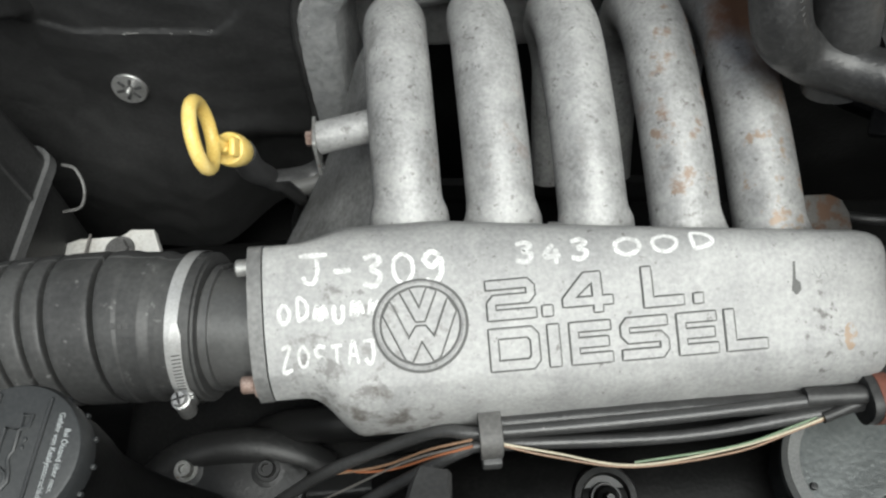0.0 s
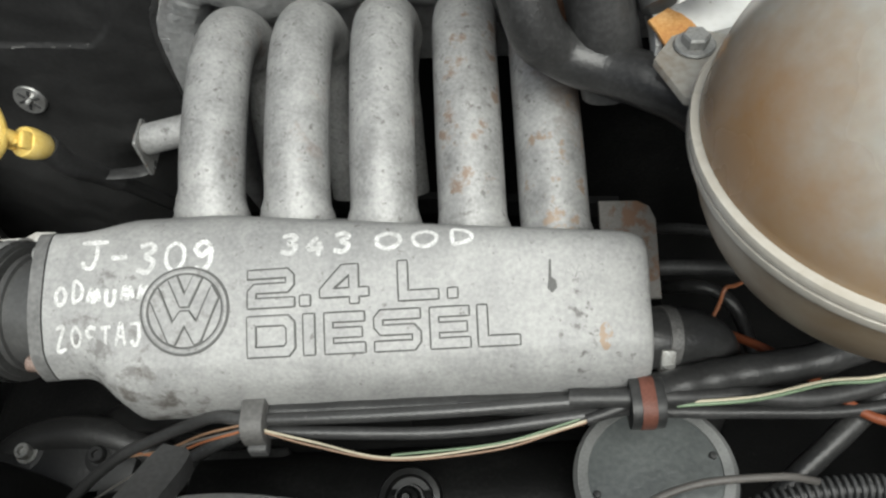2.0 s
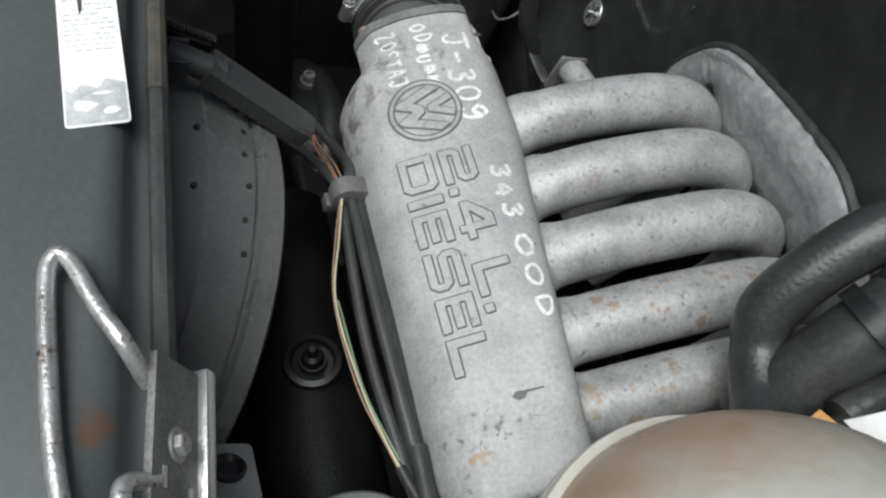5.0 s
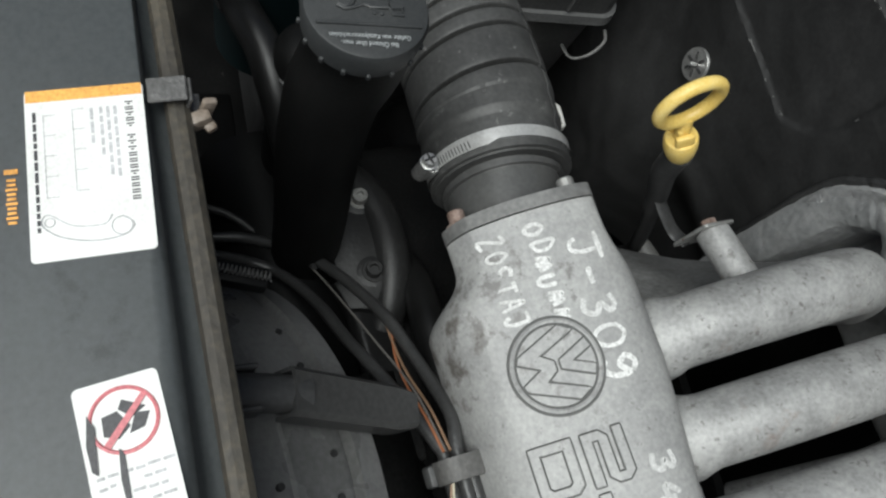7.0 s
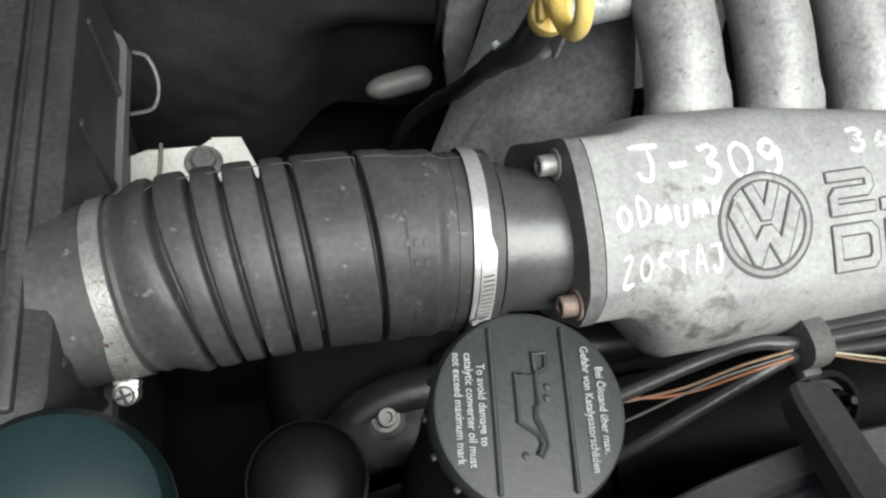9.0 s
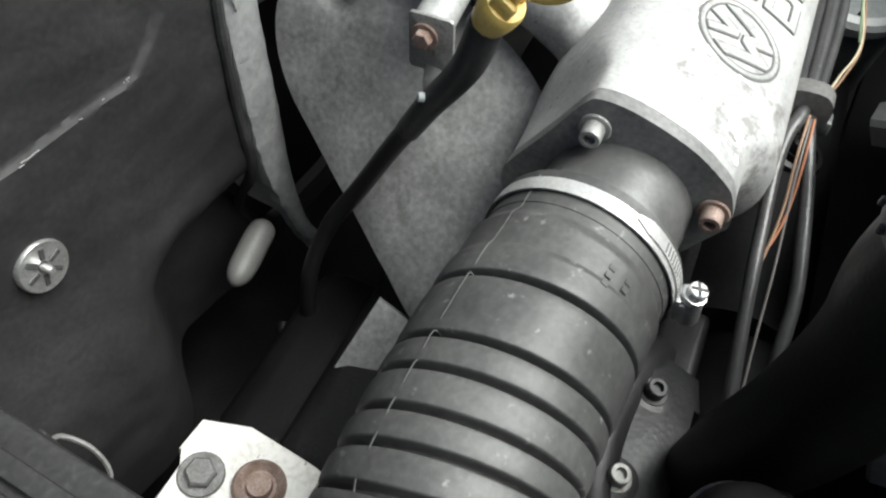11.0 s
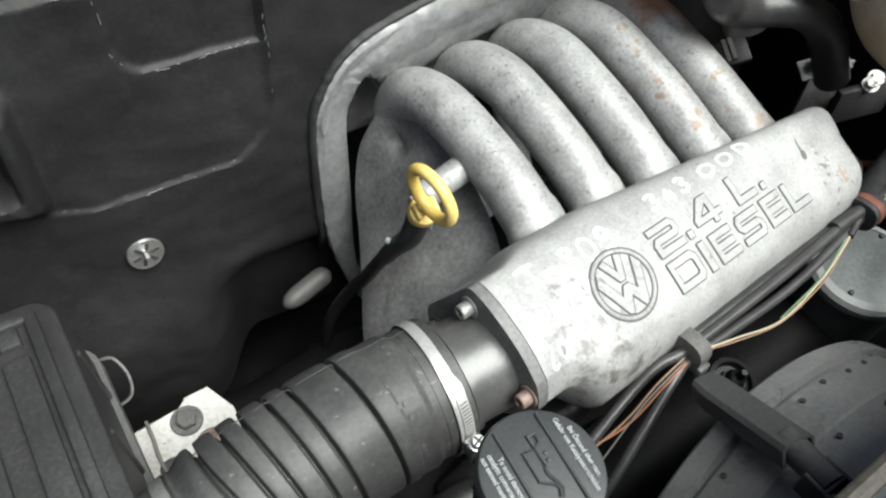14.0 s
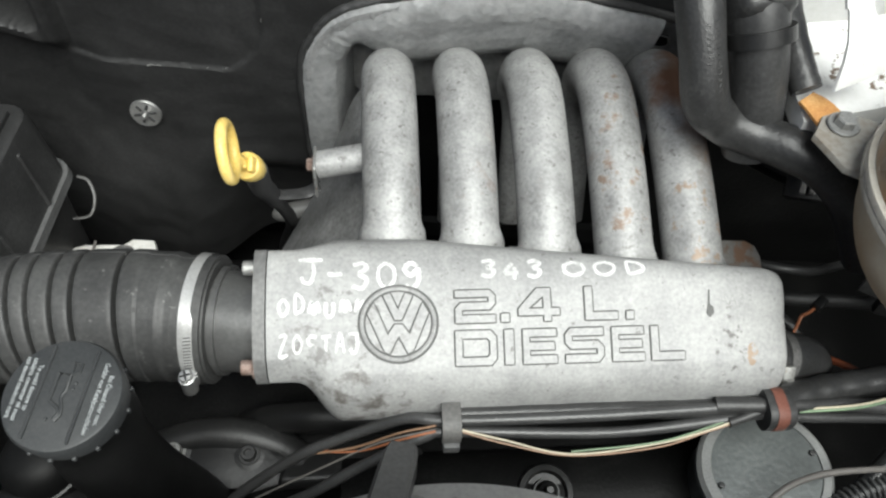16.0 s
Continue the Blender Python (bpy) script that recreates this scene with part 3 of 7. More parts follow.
    part_path = spline([(x, 0, z) for x, z in ((-0.131, 0.80), (-0.1325, 0.82), (-0.119, 0.852), (-0.098, 0.878), (-0.066, 0.894), (-0.035, 0.902))], 120)
    for i, p in enumerate(part_path):
        d = (part_path[min(i + 1, 120)] - part_path[max(i - 1, 0)]).normalized()
        inn = Vector((d.z, 0, -d.x))
        wide = (0.010 + 0.012 * abs(noise.noise(Vector((i * 0.09, 2, 0)))) + 0.006 * noise.noise(Vector((i * 0.4, 5, 0)))) * min(1, i / 12, (120 - i) / 20)
        row = []
        for j in range(6):
            q = Vector((i * 0.22, j * 0.8, 8.0))
            row.append(bm.verts.new(p + inn * (0.005 + wide * j / 5) + Vector((0, LINER_Y - 0.0110 + 0.0004 * j - 0.0004 * (1 - 2 * abs(noise.noise(q * 0.6))), 0))))
        rows.append(row)
    for a, b in zip(rows, rows[1:]):
        for j in range(5):
            bm.faces.new((a[j], a[j + 1], b[j + 1], b[j]))
    bmesh.ops.solidify(bm, geom=bm.faces[:], thickness=0.0006)
    part("foil_strip", bm, FOIL_BRIGHT, r, "bright torn strip of foil", angle=20)
    # foil-faced back of the recess: one crinkled sheet that ends in a dark gap below

    def foil_y(x, z):
        y = float(np.interp(z, (0.72, 0.735, 0.79, 0.825, 0.86, 0.918), (0.612, 0.604, 0.600, 0.598, 0.586, 0.556)))
        y += 0.03 * smooth01(0.24, 0.34, x) + 0.012 * smooth01(-0.070, -0.100, x)
        n1 = Vector((x * 22, z * 22, 5))
        rough = 1.0 - 0.5 * smooth01(0.835, 0.845, z)
        for hx, hz in ((-0.008, 0.838), (0.232, 0.846)):
            rough *= 1 - math.exp(-((x - hx) / 0.022) ** 2 - ((z - hz) / 0.016) ** 2)
        return y + 0.0026 * rough * (1 - 2 * abs(noise.noise(n1))) + 0.0016 * rough * noise.noise(n1 * 3)
    bm = bmesh.new()
    cols, nrow = 150, 60
    rows = []
    for k in range(nrow + 1):
        row = []
        for i in range(cols + 1):
            x = -0.135 + 0.505 * i / cols
            low = 0.731 + 0.006 * noise.noise(Vector((x * 30, 4, 0)))
            z = low + (0.92 - low) * k / nrow
            row.append(bm.verts.new((x, foil_y(x, z), z)))
        rows.append(row)
    for a, b in zip(rows, rows[1:]):
        for i in range(cols):
            bm.faces.new((a[i], a[i + 1], b[i + 1], b[i]))
    bmesh.ops.solidify(bm, geom=bm.faces[:], thickness=0.003)
    part("foil_back", bm, FOIL_GREY, r, "dusty foil-faced back of the recess", angle=40)
    # torn dark holes in the foil with curled edges
    rnd = random.Random(4)
    for hx, hz, wx, wz in ((-0.008, 0.838, 0.017, 0.010), (0.232, 0.846, 0.012, 0.010)):
        m = frame_of((hx, foil_y(hx, hz) - 0.0036, hz), (0, -1, -0.34))
        out = [(wx * (1 + 0.22 * rnd.uniform(-1, 1)) * math.cos(a), wz * (1 + 0.25 * rnd.uniform(-1, 1)) * math.sin(a)) for a in (2 * math.pi * i / 16 for i in range(16))]
        bm = bmesh.new()
        slab(bm, out, 0.002, m)
        hole = part("torn_hole", bm, OIL_SHADE_BLACK, r, "dark torn hole in the foil")
        bm = bmesh.new()
        tube(bm, [m @ Vector((x * 1.06, y * 1.06, 0.002 + rnd.uniform(-0.001, 0.0015))) for x, y in out], 0.0008, raw=True, closed=True, seg=6)
        part("curled_edge", bm, FOIL_GREY, hole)
    # pressed washer that pins the felt
    m = frame_of((-0.313, liner_y(-0.313, 0.728) - 0.001, 0.728), (0, -1, 0.12))
    bm = bmesh.new()
    lathe(bm, [(0.0035, 0.003), (0.0165, 0.0045), (0.0175, 0.003), (0.0175, 0.0), (0.0035, 0.0), (0.0035, 0.003)], m, 32)
    w = part("retaining_washer", bm, STEEL, r, "pressed steel star washer")
    for i in range(6):
        bm = bmesh.new()
        a = radians(60 * i + 12)
        box(bm, (0.008, 0.0032, 0.001), m @ pose(0.009 * math.cos(a), 0.009 * math.sin(a), 0.0045, 0, 0, math.degrees(a)), 0.0003, 1)
        part("slot", bm, RUBBER, w)
    bm = bmesh.new()
    lathe(bm, [(0, 0.012), (0.002, 0.012), (0.0026, 0.009), (0.0026, 0), (0, 0)], m, 12)
    part("stud", bm, STEEL, w)
    # frayed thread along the mould lines
    rnd = random.Random(9)
    for line, k in (([(-0.262, 0.914), (-0.22, 0.914), (-0.176, 0.916)], 26), ([(-0.32, 0.992), (-0.288, 0.990), (-0.25, 0.993), (-0.212, 0.998)], 30), ([(-0.289, 0.985), (-0.288, 0.94), (-0.281, 0.922)], 9), ([(-0.166, 0.95), (-0.168, 0.85)], 9), ([(-0.33, 0.797), (-0.24, 0.797), (-0.205, 0.800)], 8)):
        bm = bmesh.new()
        pts = spline([(x, 0, z) for x, z in line], 60)
        for i in range(k):
            j = rnd.randrange(57)
            run = pts[j:j + rnd.choice((2, 3, 4))]
            off = rnd.uniform(-0.0012, 0.0012)
            tube(bm, [(p.x + off, liner_y(p.x, p.z) - 0.0012, p.z + off + rnd.uniform(-0.0006, 0.0006)) for p in run], 0.00035, raw=True, seg=4)
        tagged(part("frayed_thread", bm, TAPE, r, "pale frayed threads"), kind="stuff")
    return r


build_insulation()

# ---- intake manifold ----
PV = [-0.0470, -0.0460, -0.0428, -0.0365, -0.028, 0.0, 0.02, 0.04, 0.055, 0.065, 0.0745, 0.084, 0.0905, 0.095]
PZ = [0.760, 0.777, 0.7895, 0.7995, 0.8068, 0.822, 0.8315, 0.8378, 0.8382, 0.8335, 0.8225, 0.807, 0.793, 0.775]
UNDER = [(0.094, 0.755), (0.08, 0.73), (0.04, 0.712), (0.0, 0.708), (-0.03, 0.72), (-0.044, 0.74)]


def section_at(u):
    """Front and back edge of the plenum at u."""
    f = 0.029 + (0.046 - 0.029) * smooth01(-0.104, -0.074, u)
    b = 0.105
    b -= 0.175 * max(0, u - 0.0) if u > 0 else 0
    return f, max(b, 0.05)


def refine(ring, per=3):
    """A smooth closed section through the ring's points."""
    p = [Vector((a, b, 0)) for a, b in ring]
    k = len(p)
    out = []
    for i in range(k):
        a, b, c, d = p[i - 1], p[i], p[(i + 1) % k], p[(i + 2) % k]
        for j in range(per):
            t = j / per
            out.append(0.5 * (2 * b + (c - a) * t + (2 * a - 5 * b + 4 * c - d) * t * t + (3 * b - a - 3 * c + d) * t ** 3))
    return [(q.x, q.y) for q in out]


SECTION = refine([(q, z) for q, z in zip(PV, PZ)] + UNDER, 4)
# towards the flange the back is cut off at a slant
END_V = [-0.0230, -0.0268, -0.0258, -0.0222, -0.0173] + [0.0, 0.02, 0.04, 0.056, 0.0635, 0.075, 0.087, 0.097, 0.104]
END_Z = [0.773, 0.780, 0.791, 0.802, 0.8085, 0.822, 0.8315, 0.838, 0.8395, 0.835, 0.8165, 0.798, 0.783, 0.770]
END_UNDER = [(0.103, 0.755), (0.088, 0.732), (0.046, 0.721), (0.012, 0.728), (-0.006, 0.746), (-0.016, 0.762)]
SECTION_END = refine(list(zip(END_V, END_Z)) + END_UNDER, 4)
END_TOP_V = [q for q, z in SECTION_END[:4 * (len(PV) - 1) + 1]]
END_TOP_Z = [z for q, z in SECTION_END[:4 * (len(PV) - 1) + 1]]
TOP_V = [q for q, z in SECTION[:4 * (len(PV) - 1) + 1]]
TOP_Z = [z for q, z in SECTION[:4 * (len(PV) - 1) + 1]]


def plenum_z(u, v):
    f, b = section_at(u)
    q = v * 0.047 / f if v < 0 else v * 0.095 / b
    w = smooth01(-0.100, -0.060, u)
    return w * float(np.interp(q, TOP_V, TOP_Z)) + (1 - w) * float(np.interp(v, END_TOP_V, END_TOP_Z))


def on_plenum(u, v, h=0.0):
    d = 0.002
    z = plenum_z(u, v)
    s = (plenum_z(u, v + d) - plenum_z(u, v - d)) / (2 * d)
    k = h / math.sqrt(1 + s * s)
    return E(u, v - s * k, z + k)


def plenum_ring(u, shrink=0.0):
    f, b = section_at(u)
    w = smooth01(-0.100, -0.060, u)
    cz = 0.775
    cv = (b - f) / 2
    out = []
    for (q, z), (ve, ze) in zip(SECTION, SECTION_END):
        v = q * f / 0.047 if q < 0 else q * b / 0.095
        v, z = ve + (v - ve) * w, ze + (z - ze) * w
        out.append((cv + (v - cv) * (1 - shrink), cz + (z - cz) * (1 - shrink * 1.1)))
    return out


def letter_loops(ch, w, h):
    """Outlines of a broad square-cut letter: the outer loop and, where it has one, the hole."""
    t, c, m = 0.0052, 0.0042, h / 2
    q = t / 2
    if ch == ".":
        return [[(0, 0), (w, 0), (w, w * 0.9), (0, w * 0.9)]]
    if ch == "I":
        return [[(0, 0), (w, 0), (w, h), (0, h)]]
    if ch == "L":
        return [[(0, 0), (w, 0), (w, t), (t * 1.15, t), (t * 1.15, h), (0, h)]]
    if ch == "E":
        return [[(0, 0), (w, 0), (w, t), (t, t), (t, m - q), (w * 0.93, m - q), (w * 0.93, m + q), (t, m + q), (t, h - t), (w, h - t), (w, h), (0, h)]]
    if ch == "S":
        return [[(0, 0), (w - c, 0), (w, c), (w, m + q - c), (w - c, m + q), (t, m + q), (t, h - t), (w, h - t), (w, h), (c, h), (0, h - c), (0, m - q + c), (c, m - q), (w - t, m - q), (w - t, t), (0, t)]]
    if ch == "2":
        return [[(0, 0), (w, 0), (w, t), (t, t), (t, m - q), (w - c, m - q), (w, m - q + c), (w, h - c), (w - c, h), (0, h), (0, h - t), (w - t, h - t), (w - t, m + q), (c, m + q), (0, m + q - c)]]
    if ch == "4":
        a, lo = w * 0.62, h * 0.18
        return [[(a, 0), (a + t * 1.1, 0), (a + t * 1.1, lo), (w, lo), (w, lo + t * 0.9), (a + t * 1.1, lo + t * 0.9), (a + t * 1.1, h), (w * 0.46, h), (0, lo + t * 0.9), (0, lo), (a, lo)],
                [(w * 0.25, lo + t * 0.9), (a, lo + t * 0.9), (a, h * 0.76)]]
    return [[(0, 0), (w - c, 0), (w, c), (w, h - c), (w - c, h), (0, h)], [(t, t), (w - t - c * 0.5, t), (w - t, t + c * 0.5), (w - t, h - t - c * 0.5), (w - t - c * 0.5, h - t), (t, h - t)]]


def emboss(name, loops, plenum, high=0.0013):
    """A raised cast shape on the plenum, dirt and shade drawn along its edge."""
    bm = bmesh.new()
    es = []
    for lp in loops:
        vs = [bm.verts.new((x, y, 0)) for x, y in lp]
        es += [bm.edges.new((a, b)) for a, b in zip(vs, vs[1:] + vs[:1])]
    bmesh.ops.triangle_fill(bm, edges=es, use_beauty=True)
    ys = [y for lp in loops for _, y in lp]
    y = min(ys) + 0.003
    while y < max(ys) - 0.0005:
        bmesh.ops.bisect_plane(bm, geom=bm.verts[:] + bm.edges[:] + bm.faces[:], plane_co=(0, y, 0), plane_no=(0, 1, 0))
        y += 0.003
    ret = bmesh.ops.extrude_face_region(bm, geom=bm.faces[:])
    top = {g for g in ret["geom"] if isinstance(g, bmesh.types.BMVert)}
    for v in bm.verts:
        v.co = Vector(on_plenum(v.co.x, v.co.y, high if v in top else -0.001))
    face = part(name, bm, ALU, plenum, angle=30)
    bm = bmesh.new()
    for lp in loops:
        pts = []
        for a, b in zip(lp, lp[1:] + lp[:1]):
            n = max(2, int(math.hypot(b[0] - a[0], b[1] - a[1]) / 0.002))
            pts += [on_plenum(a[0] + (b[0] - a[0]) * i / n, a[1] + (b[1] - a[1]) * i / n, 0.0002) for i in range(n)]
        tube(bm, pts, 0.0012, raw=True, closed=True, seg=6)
    part("edge_shade_line", bm, GROOVE, face, "dirt and painted shade along the cast edge")


def build_manifold():
    r = root("intake_manifold", E(0.1, 0.1, 0.55), "weathered cast aluminium five-runner intake manifold with raised lettering", "manifold")
    us = [-0.117 + 0.004 * i for i in range(18)] + [-0.045 + 0.02 * i for i in range(17)] + [0.287, 0.294, 0.299, 0.302, 0.3035]
    bm = bmesh.new()
    rings = []
    for u in us:
        sh = 0.0
        if u > 0.284:
            t = (u - 0.284) / 0.0195
            sh = 0.13 * (1 - math.sqrt(max(0, 1 - t * t)))
        rings.append([bm.verts.new(E(u, v, z)) for v, z in plenum_ring(u, sh)])
    k = len(rings[0])
    for a, b in zip(rings, rings[1:]):
        for i in range(k):
            bm.faces.new((a[i], a[(i + 1) % k], b[(i + 1) % k], b[i]))
    bm.faces.new(rings[0])
    bm.faces.new(rings[-1])
    plenum = part("plenum", bm, ALU, r, angle=50)
    # runners: out of the plenum, over the top and down behind
    for i, (u, dv, dz) in enumerate(((-0.0165, 0.008, 0.006), (0.0520, 0.005, 0.010), (0.1195, 0.002, 0.012), (0.1865, 0.001, 0.013), (0.2470, 0.0, 0.013))):
        _, b = section_at(u)
        path = [(u, b * 0.5, 0.764), (u, b * 0.78, 0.793), (u, 0.13 + (b - 0.105) * 0.3, 0.822 + dz * 0.3), (u, 0.18 + dv * 0.4, 0.837 + dz * 0.8), (u, 0.222 + dv * 0.8, 0.844 + dz), (u, 0.258 + dv, 0.836 + dz), (u + 0.002, 0.284 + dv, 0.812 + dz), (u + 0.003, 0.290 + dv, 0.778 + dz), (u + 0.003, 0.270, 0.73), (u + 0.003, 0.235, 0.66)]
        bm = bmesh.new()
        tube(bm, [E(*p) for p in path], lambda q: 0.0256 - 0.0095 * smooth01(0.72, 0.84, q), 80, 32)
        # the root flares into the plenum
        back = ENG.inverted()
        for q in bm.verts:
            e = back @ q.co
            gap = min(1, max(0, (e.y - (b - 0.006)) / 0.012))
            wide = 1 + 0.16 * (1 - gap) ** 2
            q.co = E(u + (e.x - u) * wide, e.y, e.z)
        part("runner", bm, ALU_RUNNER, r, "rust-blotched cast runner" if i > 2 else "")
    # side casting under the first runner
    bm = bmesh.new()
    lift = Vector((0.004, -0.007, 0.008))
    rim = [E(-0.036, 0.304, 0.812), E(-0.056, 0.310, 0.768), E(-0.072, 0.298, 0.730)]
    rim += [(-0.1196, 0.491, 0.692), (-0.1465, 0.4405, 0.664), (-0.1744, 0.388, 0.635), (-0.208, 0.3245, 0.60)]
    edge = spline([Vector(p) + lift for p in rim], 40)
    inner = spline([E(-0.006, 0.258, 0.842), E(-0.014, 0.235, 0.832), E(-0.020, 0.20, 0.815), E(-0.024, 0.16, 0.793), E(-0.032, 0.12, 0.765), E(-0.055, 0.08, 0.725), E(-0.09, 0.035, 0.66)], 40)
    hollow = Vector((-0.0620, 0.503, 0.797))
    inward = Vector((0.62, 0.10, -0.60))
    rows = []
    for a, b in zip(edge, inner):
        row = []
        for i in range(25):
            t = i / 24
            p = a.lerp(b, t) + Vector((0, 0, 0.012 * math.sin(math.pi * t)))
            p += inward * (0.024 * math.exp(-((p - hollow).length / 0.013) ** 2))
            p += inward * 0.0016 * noise.noise(p * 45)
            row.append(bm.verts.new(p))
        rows.append(row)
    for a, b in zip(rows, rows[1:]):
        for i in range(24):
            bm.faces.new((a[i], a[i + 1], b[i + 1], b[i]))
    bmesh.ops.recalc_face_normals(bm, faces=bm.faces[:])
    ret = bmesh.ops.extrude_face_region(bm, geom=bm.faces[:])
    bmesh.ops.translate(bm, vec=(-0.003, 0.006, -0.009), verts=[g for g in ret["geom"] if isinstance(g, bmesh.types.BMVert)])
    part("side_casting", bm, ALU_LOW, r, "dull cast side wall below the first runner, its shade put into the colour", angle=40)
    # boss and stub for the dipstick bracket
    bm = bmesh.new()
    tube(bm, [E(-0.02, 0.176, 0.829), E(-0.083, 0.175, 0.816)], 0.0130, 6, 24)
    part("boss", bm, ALU_RUNNER, r)
    # flange towards the intake hose
    bm = bmesh.new()
    ring = plenum_ring(-0.12)
    cv = sum(p[0] for p in ring) / len(ring)
    cz = sum(p[1] for p in ring) / len(ring)
    m = ENG @ Matrix(((0, 0, 1, -0.1275), (1, 0, 0, 0), (0, 1, 0, 0), (0, 0, 0, 1)))
    slab(bm, [(cv + (v - cv) * 1.012, cz + (z - cz) * 1.012) for v, z in ring], 0.0095, m, 0.0010)
    part("gasket_flange", bm, FLANGE, r, "grey cast hose adaptor flange", angle=40)
    for v, z, mt in ((0.056, 0.8215, STEEL_DULL), (-0.017, 0.788, RUST), (0.0905, 0.759, STEEL_DARK)):
        hexbolt("flange_bolt", E(-0.128, v, z), ENG.to_3x3() @ Vector((-1, 0, 0)), 0.0062, mt, r, True, 0.011, True)
    # casting marks
    rows = ((-0.0015, "2.4L.", (0.0305, 0.0625, 0.0670, 0.0735, 0.0810, 0.1140, 0.1350, 0.1615, 0.1685, 0.1745)),
            (-0.0305, "DIESEL", (0.0300, 0.0625, 0.0690, 0.0760, 0.0835, 0.1105, 0.1175, 0.1485, 0.1555, 0.1815, 0.1875, 0.2145)))
    for v0, word, spans in rows:
        for k, ch in enumerate(word):
            loops = letter_loops(ch, spans[2 * k + 1] - spans[2 * k], 0.0235)
            emboss("letter", [[(spans[2 * k] + x, v0 + y) for x, y in lp] for lp in loops], plenum)
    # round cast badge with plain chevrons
    def badge(ring_r, wide, high, material, name):
        bm = bmesh.new()
        pts = [on_plenum(-0.0145 + ring_r * math.cos(a), 0.0 + ring_r * 0.88 * math.sin(a), high) for a in (2 * math.pi * i / 64 for i in range(64))]
        tube(bm, pts, wide, raw=True, closed=True, seg=8)
        return part(name, bm, material, plenum)
    # dark beads draw the shade on either side of the badge ring
    badge(0.0308, 0.0013, -0.0004, GROOVE, "badge_shade_line")
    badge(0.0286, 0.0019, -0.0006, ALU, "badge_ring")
    badge(0.0264, 0.0009, -0.0002, GROOVE, "badge_shade_line")
    for poly in (((-0.0118, 0.0222), (-0.0060, 0.0245), (0.0, 0.010), (0.0060, 0.0245), (0.0118, 0.0222), (0.0028, 0.002), (-0.0028, 0.002)),
                 ((-0.0240, 0.0075), (-0.0192, 0.0162), (-0.0085, -0.0095), (-0.0030, -0.0015), (0.0030, -0.0015), (0.0085, -0.0095), (0.0192, 0.0162), (0.0240, 0.0075), (0.0112, -0.0225), (0.0072, -0.0242), (0.0, -0.0105), (-0.0072, -0.0242), (-0.0112, -0.0225))):
        emboss("badge_chevron", [[(-0.0145 + x, y * 0.88) for x, y in poly]], plenum)
    # hand-painted numbers
    for text, u0, v0, w, h, rr in (("J-309", -0.092, 0.0290, 0.102, 0.021, 0.0016), ("343", 0.052, 0.0315, 0.056, 0.014, 0.0016), ("00D", 0.119, 0.0325, 0.076, 0.012, 0.0015), ("OD~u~~", -0.108, 0.0070, 0.072, 0.014, 0.0014), ("ZOSTAJ", -0.108, -0.0185, 0.066, 0.0135, 0.0011)):
        for k, ch in enumerate(text):
            step = w / len(text)
            bm = scrawl(ch, h, step, lambda x, y, hh: on_plenum(u0 + k * step + x, v0 + y - 0.03 * (k * step + x), hh), rr, 0.00025, 0.1, seed=k * 7 + int((u0 + 1) * 1000))
            part("painted_digit", bm, PAINT, r, "white paint marker writing")
    vs, fs = text_mesh("AAB", 0.011, 0.0)
    part("stamped_mark", laid(vs, fs, lambda v: Vector(on_plenum(0.246 + v.x, 0.006 + v.y, 0.0004))), ALU_RUNNER, plenum, "faint stamped letters", smooth=False)
    # dark pit and drip on the face
    bm = bmesh.new()
    pts = [(0.0, 0.0), (0.003, -0.002), (0.0035, -0.006), (0.0, -0.009), (-0.003, -0.006), (-0.002, -0.001), (-0.001, 0.010), (0.0005, 0.010)]
    lo = [bm.verts.new(on_plenum(0.238 + x, 0.007 + y, 0.0004)) for x, y in pts]
    bm.faces.new(lo)
    part("grease_drip", bm, GROOVE, plenum, smooth=False)
    bm = bmesh.new()
    slab(bm, rounded(0.012, 0.004, 0.0018), 0.001, frame_of(on_plenum(0.088, 0.072, 0.0002), (0, 0.55, 0.85)))
    part("bright_nick", bm, STEEL, plenum, "bright worn nick on the edge")
    return r


build_manifold()
add_stain(ALU, (0.14, 0.13, 0.12), (-0.11, 0.16, 0.70), (0.02, 0.225, 0.83), 55, 0.50, 0.14)
add_stain(ALU, (0.21, 0.205, 0.20), (-0.15, 0.17, 0.70), (0.02, 0.32, 0.87), 85, 0.535, 0.10, 0.4)
add_stain(ALU, (0.33, 0.25, 0.185), (0.266, 0.228, 0.78), (0.280, 0.252, 0.86), 160, 0.42, 0.1)
add_stain(ALU, (0.24, 0.235, 0.23), (-0.06, 0.19, 0.78), (0.05, 0.30, 0.86), 95, 0.56, 0.1)
add_stain(ALU, (0.27, 0.265, 0.26), (0.04, 0.20, 0.78), (0.24, 0.31, 0.86), 60, 0.60, 0.12)
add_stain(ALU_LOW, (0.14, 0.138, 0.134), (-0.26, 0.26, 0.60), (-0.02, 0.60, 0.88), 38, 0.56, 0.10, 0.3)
add_stain(ALU, (0.16, 0.155, 0.15), (0.235, 0.20, 0.76), (0.275, 0.30, 0.84), 120, 0.56, 0.08)
add_stain(ALU, (0.25, 0.245, 0.235), (-0.06, 0.18, 0.72), (0.28, 0.235, 0.815), 70, 0.58, 0.10)
add_stain(ALU_RUNNER, (0.25, 0.19, 0.15), (0.14, 0.28, 0.78), (0.215, 0.56, 0.92), 42, 0.535, 0.07)
add_stain(ALU_RUNNER, (0.20, 0.155, 0.125), (0.195, 0.36, 0.76), (0.30, 0.60, 0.94), 34, 0.16, 0.30, 0.6)
